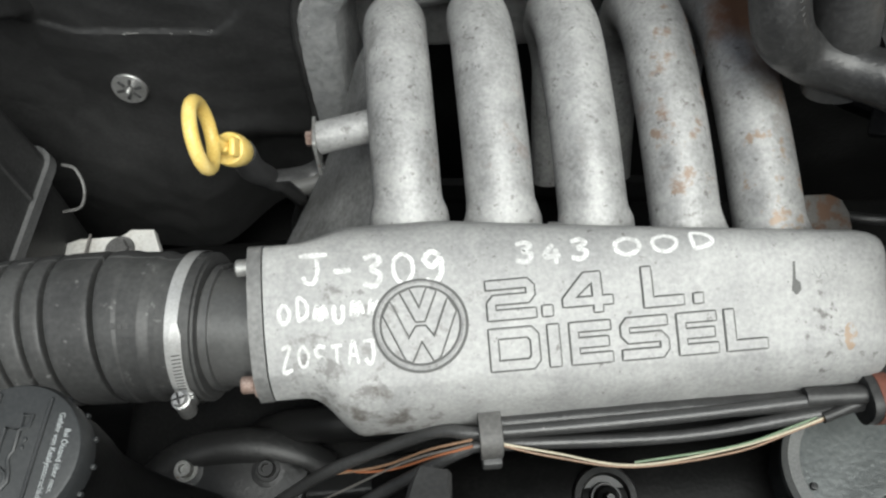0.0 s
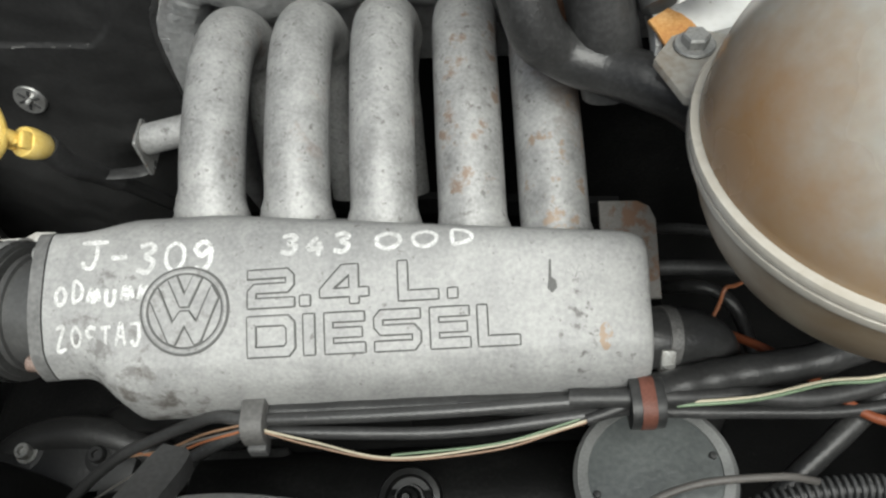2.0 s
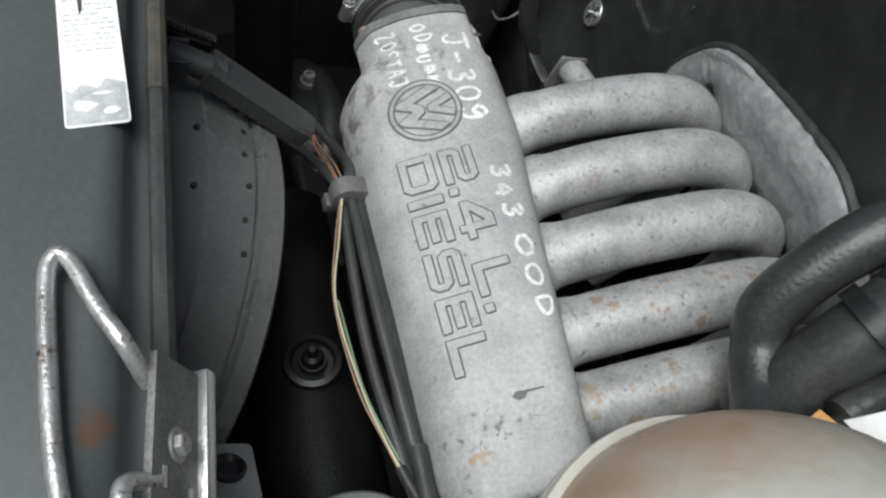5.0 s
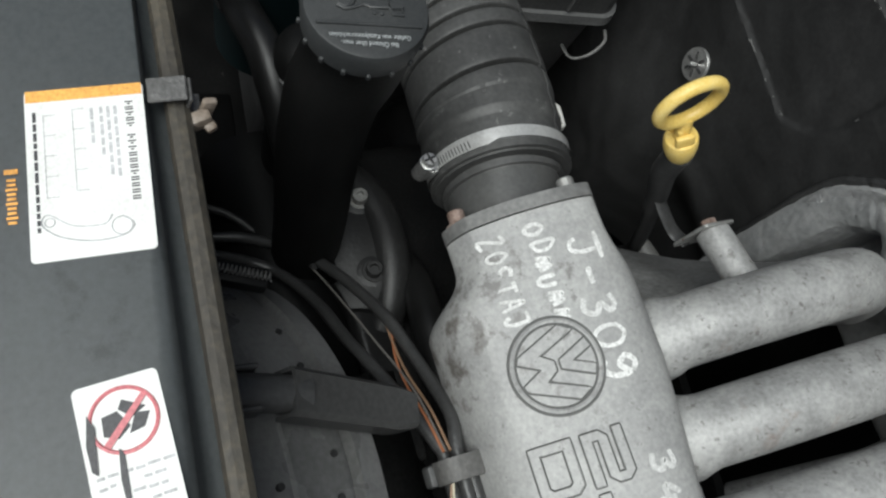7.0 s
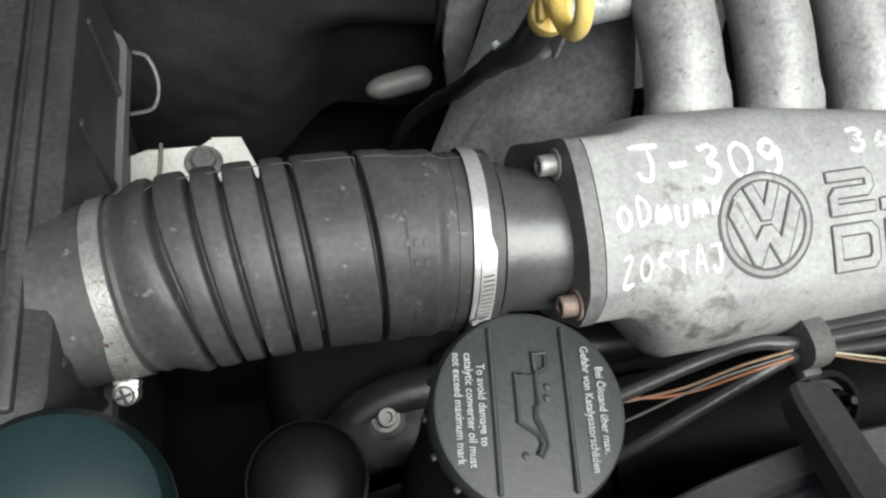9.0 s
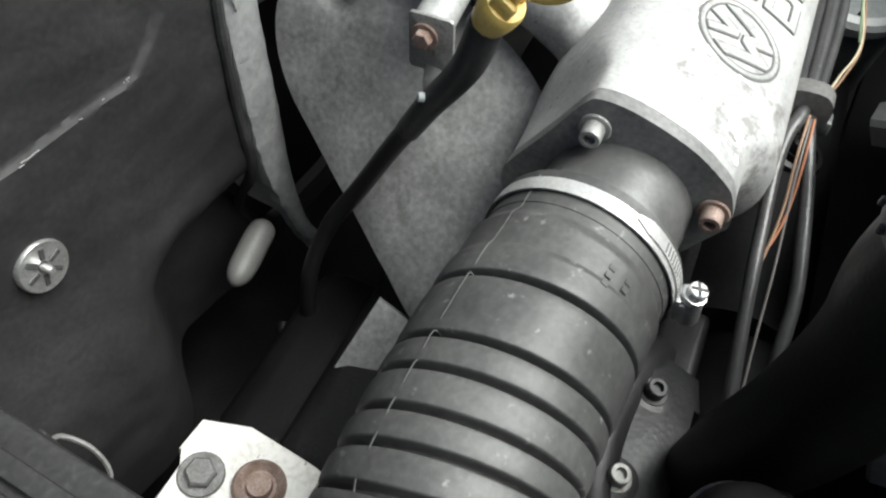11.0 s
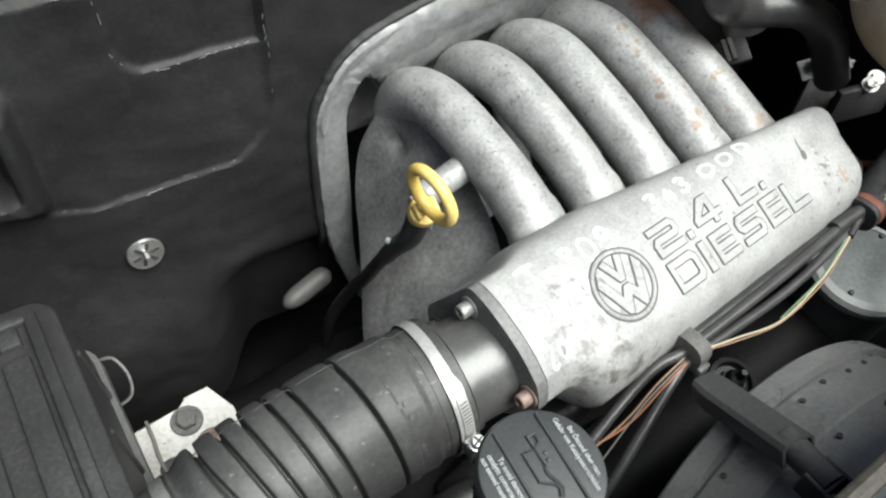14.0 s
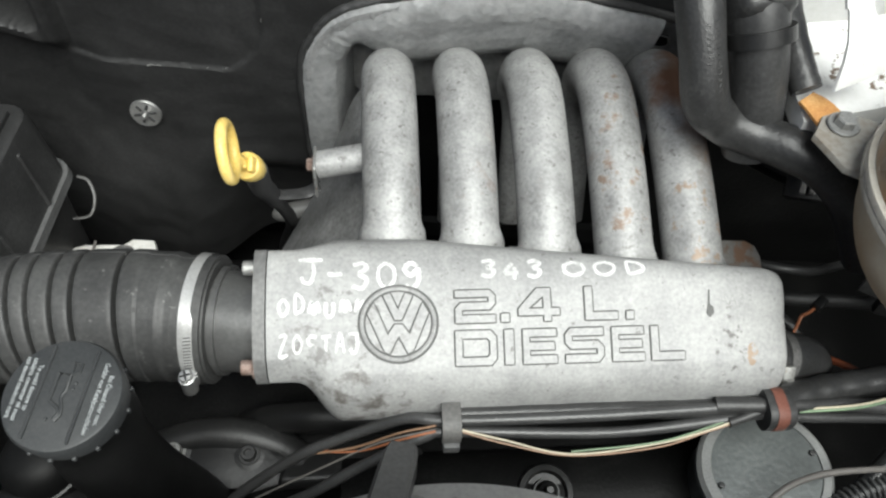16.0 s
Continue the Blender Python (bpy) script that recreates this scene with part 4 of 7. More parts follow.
add_stain(ALU_RUNNER, (0.19, 0.10, 0.06), (0.192, 0.42, 0.815), (0.278, 0.555, 0.905), 26, 0.12, 0.26, 0.6)
add_stain(ALU_RUNNER, (0.28, 0.215, 0.165), (0.20, 0.28, 0.78), (0.29, 0.44, 0.92), 60, 0.58, 0.06)
add_stain(ALU_RUNNER, (0.17, 0.167, 0.162), (-0.09, 0.42, 0.80), (-0.01, 0.52, 0.90), 60, 0.44, 0.25, 0.6)
add_stain(ALU_RUNNER, (0.12, 0.118, 0.114), (-0.09, 0.40, 0.79), (0.0, 0.53, 0.90), 190, 0.58, 0.06, 0.5)


# ---- intake hose ----
def build_intake_hose():
    r = root("intake_hose", (-0.28, 0.268, 0.70), "black ribbed rubber intake hose with two steel clamps", "hose")
    bm = bmesh.new()
    tube(bm, [(-0.112, 0.2655, 0.772), (-0.14, 0.2665, 0.771), (-0.20, 0.269, 0.768)], 0.0435, 10, 40)
    tube(bm, [(-0.158, 0.2675, 0.770), (-0.163, 0.2677, 0.7697)], 0.047, 2, 40)
    part("throat_pipe", bm, THROAT, r, "smooth dark throat pipe")
    path = spline([(-0.166, 0.268, 0.7695), (-0.21, 0.2695, 0.7675), (-0.26, 0.270, 0.764), (-0.33, 0.267, 0.756), (-0.41, 0.256, 0.742)], 700)
    grooves = [-0.243, -0.2775, -0.294, -0.313, -0.3285, -0.345]

    def rad(s):
        x = path[min(700, int(round(s * 700)))].x
        q = 0.0530 + 0.0028 * smooth01(-0.196, -0.204, x)
        if x > -0.168:
            q = 0.0515
        elif x > -0.1775:
            q = 0.0548
        elif x > -0.1915:
            q = 0.0535
        if x < -0.350:
            q -= 0.006 * smooth01(-0.350, -0.366, x)
        q += 0.0012 * math.exp(-((x + 0.366) / 0.0012) ** 2)
        q += 0.0012 * smooth01(-0.222, -0.228, x) - 0.0006 * smooth01(-0.20, -0.21, x)
        for g in grooves:
            d = abs(x - g)
            q -= 0.0100 * math.exp(-(d / 0.0016) ** 4)
            q -= 0.0006 * math.exp(-((d - 0.0014) / 0.0026) ** 2)
        return q
    bm = bmesh.new()
    tube(bm, path, rad, raw=True, seg=56)
    # the folds lean: their front comes nearer to the engine than their back
    for v in bm.verts:
        v.co.x += 0.11 * (0.315 - v.co.y) * smooth01(-0.212, -0.236, v.co.x) * (1 - smooth01(-0.345, -0.365, v.co.x))
    part("bellows", bm, BOOT, r, angle=60)
    # moulding seam along the bellows
    bm = bmesh.new()
    pts = []
    for i in range(28, 590, 3):
        p = path[i]
        q = rad(i / 700) + 0.0002
        pts.append((p.x, p.y + q * 0.56, p.z + q * 0.83))
    tube(bm, pts, 0.0004, raw=True, seg=5)
    part("mould_seam", bm, BOOT, r)
    # raised part number: plain bars
    for k, n in enumerate((4, 3)):
        for j in range(n):
            bm = bmesh.new()
            a = radians(62 - k * 11)
            y, z = 0.2695 - 0.0553 * math.cos(a), 0.7675 + 0.0553 * math.sin(a)
            box(bm, (0.0030, 0.004, 0.0005), frame_of((-0.21 - 0.005 * j + 0.002, y, z), (0, -math.cos(a), math.sin(a))), 0.0002, 1)
            part("moulded_mark", bm, BOOT, r)

    def clamp(i0, i1, rr, a0, metal):
        bm = bmesh.new()
        pts = path[i0:i1 + 1]
        seg = 56
        tube(bm, pts, rr, raw=True, seg=seg, caps=False)
        tube(bm, pts, rr - 0.0012, raw=True, seg=seg, caps=False)
        c = part("clamp", bm, metal, r, "bright steel worm-drive clamp band")
        p = path[(i0 + i1) // 2]

        def round_band(a):
            d = Vector((0, -math.cos(a), math.sin(a)))
            return d, Vector((0, math.sin(a), math.cos(a)))
        # the tail of the band laps over itself, cut with slots for the worm
        bm = bmesh.new()
        wide = (path[i1] - path[i0]).length * 0.46
        tail = []
        for j in range(25):
            a = a0 - 0.10 + 1.15 * j / 24
            d, up = round_band(a)
            q = p + d * (rr + 0.0009)
            w = wide * (1 if j < 22 else 1 - 0.22 * (j - 21))
            tail.append([bm.verts.new(q + Vector((sx * w, 0, 0)) + d * h) for sx, h in ((-1, -0.0008), (-1, 0.0), (1, 0.0), (1, -0.0008))])
        for r0, r1 in zip(tail, tail[1:]):
            for k in range(4):
                bm.faces.new((r0[k], r0[(k + 1) % 4], r1[(k + 1) % 4], r1[k]))
        bm.faces.new(tail[0])
        bm.faces.new(tail[-1][::-1])
        part("band_tail", bm, metal, c)
        for j in range(11):
            d, up = round_band(a0 + 0.16 + 0.050 * j)
            bm = bmesh.new()
            box(bm, (0.0011, wide * 1.5, 0.0006), frame_of(p + d * (rr + 0.0010), d, up) @ pose(0, 0, 0, 0, 0, 10), 0.0002, 1)
            part("band_slot", bm, STEEL_DARK, c)
        d, up = round_band(a0)
        at = p + d * (rr + 0.0075)
        bm = bmesh.new()
        box(bm, (0.016, 0.0135, 0.003), frame_of(p + d * (rr + 0.0018) - up * 0.002, d, up), 0.0010)
        tube(bm, [at - up * 0.011, at + up * 0.005], 0.0062, 4, 18)
        box(bm, (0.012, 0.0125, 0.006), frame_of(p + d * (rr + 0.0045) - up * 0.003, d, up), 0.0010)
        part("worm_housing", bm, STEEL, c)
        # slotted hexagon head that points up the band
        bm = bmesh.new()
        m = frame_of(at + up * 0.005, up + d * 0.25, (1, 0, 0))
        lathe(bm, [(0, 0), (0.0040, 0), (0.0040, 0.002), (0.0066, 0.0022), (0.0066, 0.0034), (0.0054, 0.0036), (0.0054, 0.0075), (0.0046, 0.0086), (0, 0.0088)], m, 12)
        screw = part("screw", bm, STEEL, c, "hexagon screw with cross slot", angle=20)
        bm = bmesh.new()
        box(bm, (0.0086, 0.0016, 0.0006), m @ pose(0, 0, 0.0088, 0, 0, 20), 0)
        box(bm, (0.0016, 0.0086, 0.0006), m @ pose(0, 0, 0.0090, 0, 0, 20), 0)
        part("slot", bm, RUBBER, screw)
    clamp(36, 73, 0.0558, radians(4), BAND)
    clamp(611, 631, 0.0520, radians(-18), STEEL_DULL)
    # filter box spigot
    bm = bmesh.new()
    tube(bm, [(-0.40, 0.258, 0.744), (-0.43, 0.252, 0.738), (-0.50, 0.24, 0.72)], lambda s: 0.047 + 0.006 * s, 8, 36)
    part("spigot", bm, RUBBER_HOSE, r)


build_intake_hose()


# ---- dipstick ----
def build_dipstick():
    r = root("dipstick", (-0.145, 0.42, 0.55), "oil dipstick with worn yellow ring handle in black tube", "dipstick")
    c = Vector((-0.148, 0.322, 0.914))
    col = Vector((-0.141, 0.345, 0.878))
    ax = (c - col).normalized()
    face = Vector((0.984, 0.136, 0.117)).normalized()
    rise = (ax - face * ax.dot(face)).normalized()
    side = face.cross(rise)
    c = c + Vector((0.0, 0.0022, 0.0028))
    bm = bmesh.new()
    pts = [c + side * (0.0211 * math.cos(a)) + rise * (0.0190 * math.sin(a)) for a in (2 * math.pi * i / 40 for i in range(40))]
    tube(bm, pts, 0.0046, raw=True, closed=True, seg=12)
    part("ring_handle", bm, YELLOW, r, "worn yellow plastic ring")
    bm = bmesh.new()
    m = frame_of(col, ax)
    lathe(bm, [(0, -0.013), (0.0085, -0.013), (0.0098, -0.011), (0.0112, -0.004), (0.0117, 0.0), (0.0117, 0.006), (0.0108, 0.0085), (0.0082, 0.0092), (0, 0.0092)], m, 24)
    tube(bm, [col + ax * 0.012, c - rise * 0.0185], 0.0052, 4, 12)
    for sx in (-1, 1):
        box(bm, (0.0046, 0.013, 0.012), m @ pose(sx * 0.0068, 0, 0.012), 0.0018)
    box(bm, (0.009, 0.008, 0.014), m @ pose(0, 0, 0.012), 0.002)
    k = part("collar", bm, YELLOW, r, "yellow plastic stopper")
    bm = bmesh.new()
    tube(bm, [col - ax * 0.012, (-0.1394, 0.3593, 0.8418), (-0.1385, 0.3692, 0.8231), (-0.1395, 0.3845, 0.8000), (-0.1400, 0.400, 0.773)], lambda q: 0.0102 - 0.0022 * q, 24, 14)
    part("tube_sleeve", bm, RUBBER, r)
    bm = bmesh.new()
    tube(bm, [(-0.1400, 0.395, 0.782), (-0.1400, 0.413, 0.751), (-0.1405, 0.4405, 0.700), (-0.148, 0.470, 0.645), (-0.165, 0.485, 0.58), (-0.175, 0.487, 0.46)], 0.0068, 30, 12)
    part("guide_tube", bm, PLASTIC, r)
    bm = bmesh.new()
    lathe(bm, [(0, 0), (0.003, 0.0005), (0.0028, 0.004), (0, 0.005)], frame_of((-0.1448, 0.3852, 0.8085), (-0.65, 0.76, 0.2)), 10)
    part("spot", bm, CAPTEXT, r)
    # bracket on the boss
    b = root("dipstick_bracket", E(-0.09, 0.16, 0.79), "bent steel bracket bolted to the manifold boss", "bracket")
    bm = bmesh.new()
    uu = ENG.to_3x3() @ Vector((-1, 0, 0))
    slab(bm, [(x, y) for x, y in rounded(0.030, 0.040, 0.003)], 0.0025, frame_of(E(-0.0835, 0.172, 0.810), uu, (0, 1, 0)), 0.0005)
    bm2 = bm
    part("plate", bm2, STEEL_DULL, b)
    bm = bmesh.new()
    tube(bm, [(-0.0985, 0.404, 0.794), (-0.110, 0.399, 0.789), (-0.124, 0.390, 0.795), (-0.139, 0.384, 0.801)], 0.007, 16, 10, squash=0.25)
    part("arm", bm, FILTER_BLACK, b, "grimy bent arm holding the dipstick tube")
    hexbolt("bracket_bolt", E(-0.086, 0.176, 0.815), uu, 0.0062, RUST, b, True, 0.007)


build_dipstick()


# ---- oil filler ----
def build_oil_filler():
    n = Vector((-0.02, -0.11, 0.99)).normalized()
    c = Vector((-0.208, 0.1235, 0.913))
    neck = root("oil_filler", (-0.178, 0.156, 0.575), "black oil filler neck with round dark cap and pale print", "oil filler")
    bm = bmesh.new()
    tube(bm, [c - n * 0.012, c - n * 0.045, (-0.206, 0.126, 0.825), (-0.200, 0.133, 0.750), (-0.188, 0.146, 0.665), (-0.178, 0.156, 0.575)], lambda q: 0.0325 - 0.004 * q, 30, 32)
    part("neck", bm, OIL_SHADE_BLACK, neck)
    m = frame_of(c, n, (1, -0.08, 0))
    bm = bmesh.new()
    prof = [(0, -0.020), (0.030, -0.020), (0.0345, -0.018), (0.0360, -0.004), (0.0345, -0.0005), (0.033, 0.0), (0.0, 0.0008)]
    lathe(bm, prof, m, 64)
    body = part("cap", bm, CAPGREY, neck, "round dark grey screw cap")
    for i in range(16):
        a = 2 * math.pi * i / 16
        bm = bmesh.new()
        box(bm, (0.0030, 0.0028, 0.0040), m @ pose(0.0352 * math.cos(a), 0.0352 * math.sin(a), -0.0165, 0, 0, math.degrees(a)), 0.0010)
        part("grip_rib", bm, CAPGREY, body)
    # raised grip bar across the cap
    bm = bmesh.new()
    for off in (-0.0135, 0.0135):
        w = math.sqrt(0.033 ** 2 - off ** 2)
        box(bm, (0.0018, 2 * w * 0.97, 0.0024), m @ pose(off, 0, 0.0008), 0.0006, 1)
    part("grip_edge", bm, CAPGREY, body)
    bm = bmesh.new()
    can = [(-12, 2.3), (-12.3, -5.2), (4.9, -5.2), (9.3, 1.6), (12.5, 2.8), (16.3, 1.0), (16.8, 1.9), (13, 4.2), (8.8, 3.4), (3.2, 1.0), (0.2, 1.2), (-1.2, 2.3)]
    grip = [(-12.2, 2.2), (-13.9, 6.2), (-19.2, 6.5), (-19.6, 1.8), (-13.2, 2.2)]
    for loop in (can, grip):
        tube(bm, [m @ Vector((0.001 * y, -0.001 * x, 0.0011)) for x, y in loop], 0.0011, raw=True, closed=True, seg=6)
    for x, y in ((-7.4, 6.2), (-3.4, 5.8), (16.3, -3.6)):
        lathe(bm, [(0.0012, 0.0004), (0.0012, 0.0016), (0, 0.002)], m @ pose(0.001 * y, -0.001 * x, 0.0), 10)
    part("oil_can_symbol", bm, CAPGREY, body, "embossed oil can symbol")
    # printed warning in two languages
    for line, x, y, wide in (("Bei \u00d6lstand \u00fcber max.", 0.0248, 0.0145, 0.0310), ("Gefahr von Katalysatorsch\u00e4den", 0.0200, 0.0220, 0.0445),
                             ("To avoid damage to", -0.0190, 0.0160, 0.0285), ("catalytic converter oil must", -0.0232, 0.0200, 0.0395), ("not exceed maximum mark", -0.0274, 0.0200, 0.0385)):
        vs, fs = text_mesh(line, 0.0042, 0.0, bold=0.00006)
        k = wide / max(v.x for v in vs)
        part("printed_line", laid(vs, fs, lambda v: m @ Vector((x + v.y, y - v.x * k, 0.0010))), CAPTEXT, body, "pale printed warning", smooth=False)


build_oil_filler()

# ---- expansion tank ----
TC = Vector((0.423, 0.272, 0.958))


def tank_point(az, el, h=0.0, rr=0.1135):
    """A place on the ball by degrees round it and up from its seam."""
    a, e = radians(az), radians(el)
    return TC + Vector((math.sin(a) * math.cos(e), -math.cos(a) * math.cos(e), math.sin(e) * 1.03)) * (rr + h)


def build_tank():
    r = root("expansion_tank", TC - Vector((0, 0, 0.12)), "milky ball-shaped coolant expansion tank stained brown, with marker writing", "coolant tank")
    m = Matrix.Translation(TC)
    bm = bmesh.new()
    R = 0.1135
    prof = [(R * math.cos(radians(e)), 1.03 * R * math.sin(radians(e))) for e in range(0, 66, 3)]
    prof = [(R, 0.0)] + prof + [(0.044, 0.104), (0.042, 0.108), (0.0, 0.108)]
    lathe(bm, prof, m, 96)
    up = part("upper_shell", bm, TANK, r)
    bm = bmesh.new()
    lathe(bm, [(R - 0.002, 0.006), (0.1178, 0.005), (0.1185, 0.003), (0.1183, -0.0005), (0.1172, -0.001), (0.1172, -0.002), (0.1183, -0.0025), (0.1185, -0.006), (0.1178, -0.008), (R - 0.002, -0.009)], m, 96)
    part("welded_seam", bm, TANK_SEAM, r, "pale welded seam flange")
    bm = bmesh.new()
    prof = [(R - 0.001, -0.004)] + [(R * math.cos(radians(e)) ** 0.8, -0.95 * R * math.sin(radians(e))) for e in range(6, 86, 4)] + [(0, -0.95 * R)]
    lathe(bm, prof, m, 64)
    part("lower_shell", bm, TANK_LOW, r)
    # screw cap: a straight grip bar across, scooped hollows on both sides
    mc = pose(0.4235, 0.2850, 1.0520, 0, 0, 33)
    bm = bmesh.new()
    seg = 144

    def cap_height(x, y):
        rad = math.hypot(x, y)
        floor = 0.0205 + 0.0045 * (rad / 0.053) ** 2 - 0.0060 * smooth01(0.0430, 0.0524, rad)
        w = 0.0078 + 0.0045 * (abs(x) / 0.05) ** 2
        wall = smooth01(w + 0.0075, w, abs(y - 0.006))
        top = 0.0375 - 0.0035 * (abs(x) / 0.05) ** 2 - 0.0100 * smooth01(0.0440, 0.0524, rad)
        return floor + (top - floor) * wall
    steps = [0.0014 * k for k in range(1, 33)] + [0.0460, 0.0475, 0.0490, 0.0502, 0.0512, 0.0520, 0.0524]
    rings = []
    for rad in steps:
        rings.append([bm.verts.new(mc @ Vector((rad * math.cos(a), rad * math.sin(a), cap_height(rad * math.cos(a), rad * math.sin(a))))) for a in (2 * math.pi * i / seg for i in range(seg))])
    mid = bm.verts.new(mc @ Vector((0, 0, 0.0385)))
    for i in range(seg):
        bm.faces.new((mid, rings[0][i], rings[0][(i + 1) % seg]))
    for rad, z in ((0.0527, 0.0130), (0.0524, 0.0), (0.040, 0.0)):
        rings.append([bm.verts.new(mc @ Vector((rad * math.cos(a), rad * math.sin(a), z))) for a in (2 * math.pi * i / seg for i in range(seg))])
    for p, q in zip(rings, rings[1:]):
        for i in range(seg):
            bm.faces.new((p[i], p[(i + 1) % seg], q[(i + 1) % seg], q[i]))
    bm.faces.new(rings[-1][::-1])
    cap = part("screw_cap", bm, CAP_BLACK, r, "black screw cap with a straight raised grip", angle=60)
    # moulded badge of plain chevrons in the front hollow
    bm = bmesh.new()

    def on_cap(x, y):
        x, y = 0.002 + x, -0.0270 + y
        return mc @ Vector((x, y, cap_height(x, y) + 0.0002))
    tube(bm, [on_cap(0.0098 * math.cos(a), 0.0098 * math.sin(a)) for a in (2 * math.pi * i / 40 for i in range(40))], 0.0007, raw=True, closed=True, seg=6)
    for pts in (((-0.0045, 0.0082), (0, 0.000), (0.0045, 0.0082)), ((-0.0078, 0.0045), (-0.0036, -0.0080), (0, -0.001), (0.0036, -0.0080), (0.0078, 0.0045))):
        tube(bm, [on_cap(x, y) for x, y in pts], 0.0010, raw=True, seg=6)
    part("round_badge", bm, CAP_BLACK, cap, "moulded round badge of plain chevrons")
    # level marks
    for az, el, w, drop in ((18.2, 22.3, 31.5, 0.078), (18.2, 9.3, 14.0, 0.0)):
        bm = bmesh.new()
        n = 20
        rows = [[bm.verts.new(tank_point(az + w * i / n, el - drop * w * i / n + d, 0.0005)) for d in (-0.38, 0.38)] for i in range(n + 1)]
        for a, b in zip(rows, rows[1:]):
            bm.faces.new((a[0], a[1], b[1], b[0]))
        part("level_line", bm, PRINT, up, smooth=False)
        bm = bmesh.new()
        tri = [(az + 0.9, el + 6.2), (az + 8.3, el + 6.1), (az + 5.4, el + 1.1)]
        small = [(az + 3.4, el + 4.9), (az + 6.3, el + 4.8), (az + 5.1, el + 2.8)]
        a = [bm.verts.new(tank_point(x, y, 0.0005)) for x, y in tri]
        b = [bm.verts.new(tank_point(x, y, 0.0005)) for x, y in small]
        for i in range(3):
            bm.faces.new((a[i], a[(i + 1) % 3], b[(i + 1) % 3], b[i]))
        part("level_arrow", bm, PRINT, up, smooth=False)
    for az, w in ((33.2, 1.4), (35.4, 0.9), (38.2, 3.4)):
        bm = bmesh.new()
        q = [bm.verts.new(tank_point(az + w * k, 8.9 + d, 0.0005)) for k, d in ((0, -0.3), (1, -0.3), (1, 0.25), (0, 0.25))]
        bm.faces.new(q)
        part("level_line", bm, PRINT, up, smooth=False)
    for word, az, el, wide, drop in (("max", 32.2, 25.0, 16.8, 0.115), ("min", 32.0, 11.9, 13.4, 0.115)):
        vs, fs = text_mesh(word, 12.5, bold=0.16)
        k = wide / max(v.x for v in vs)
        part("level_word", laid(vs, fs, lambda v: tank_point(az + v.x * k + 0.12 * v.y, el + v.y * 0.52 - v.x * k * drop, 0.0005)), PRINT, up, smooth=False)
    # marker pen: strokes in degrees round and up the ball
    def oval(x, y, a, b, lean):
        pts = []
        for i in range(9):
            q = 2 * math.pi * i / 8 + 1.2
            u, v = a * math.cos(q), b * math.sin(q)
            pts.append((x + u + lean * v, y + v))
        return pts
    pen = [[(-31.0, 37.9), (-32.6, 41.8), (-29.5, 43.6), (-26.6, 42.2), (-28.4, 39.8)],
           [(-25.6, 43.4), (-21.4, 41.0), (-19.6, 45.2), (-17.2, 41.6), (-12.4, 44.4)],
           [(-12.0, 44.0), (-16.0, 39.4), (-15.6, 37.6), (-12.0, 38.8), (-7.8, 42.4)], [(-16.5, 39.0), (-10.4, 40.6)],
           oval(-8.6, 54.2, 4.6, 3.3, 0.35), [(4.6, 57.4), (2.0, 51.2)], [(2.2, 53.0), (6.0, 53.4), (10.2, 50.9)],
           [(11.0, 55.2), (13.2, 52.2), (18.2, 52.4), (22.0, 55.0)], [(22.2, 54.6), (24.3, 50.2), (21.0, 45.9), (16.2, 46.9), (16.8, 49.4), (21.6, 49.8)], [(26.2, 57.7), (27.2, 57.2)],
           [(3.4, 41.6), (8.0, 43.2), (9.4, 40.6), (7.4, 38.4), (12.0, 37.4), (11.2, 33.6), (7.8, 32.2), (4.6, 33.6)],
           [(16.6, 42.6), (16.4, 38.4), (21.0, 39.2)], [(19.4, 42.0), (20.6, 38.0), (22.6, 34.4)],
           oval(33.6, 37.6, 4.6, 2.7, 0.5), oval(49.0, 37.6, 5.0, 2.8, 0.5), [(59.6, 38.0), (56.8, 35.6), (58.0, 32.4), (62.0, 31.8), (65.4, 34.6), (65.8, 37.0)], [(66.8, 36.6), (67.8, 32.2), (71.6, 30.8), (75.0, 34.4)]]
    for k, pts in enumerate(pen):
        bm = stroke(pts, 1.1 if k < 10 else 1.2, lambda x, y, hh: tank_point(x - 2.2, y, hh), 0.0004, k)
        part("marker_stroke", bm, INK, up, "black marker handwriting", smooth=False)
    # mounting ear and its bolt
    bm = bmesh.new()
    slab(bm, [(-0.012, -0.022), (0.02, -0.040), (0.055, -0.035), (0.055, 0.030), (0.012, 0.024), (-0.008, 0.016), (-0.015, 0.002)], 0.006, frame_of((0.318, 0.368, 0.934), (0, 0, 1), (0.8, -0.6, 0)), 0.001)
    part("mounting_ear", bm, TANK_EAR, r, "dull plastic mounting ear")
    hexbolt("ear_bolt", (0.320, 0.368, 0.941), (0, 0, 1), 0.0085, STEEL_DULL, r, True, 0.009)


build_tank()
add_stain(TANK, (0.32, 0.195, 0.10), (0.17, 0.02, 0.84), (0.47, 0.42, 1.075), 9, 0.06, 0.42, 0.8)
add_stain(TANK, (0.33, 0.225, 0.125), (0.25, 0.01, 0.885), (0.60, 0.29, 1.0), 12, 0.10, 0.45, 0.8)
add_stain(TANK_LOW, (0.24, 0.17, 0.10), (0.2, 0.02, 0.80), (0.6, 0.5, 1.0), 12, 0.1, 0.5, 0.7)


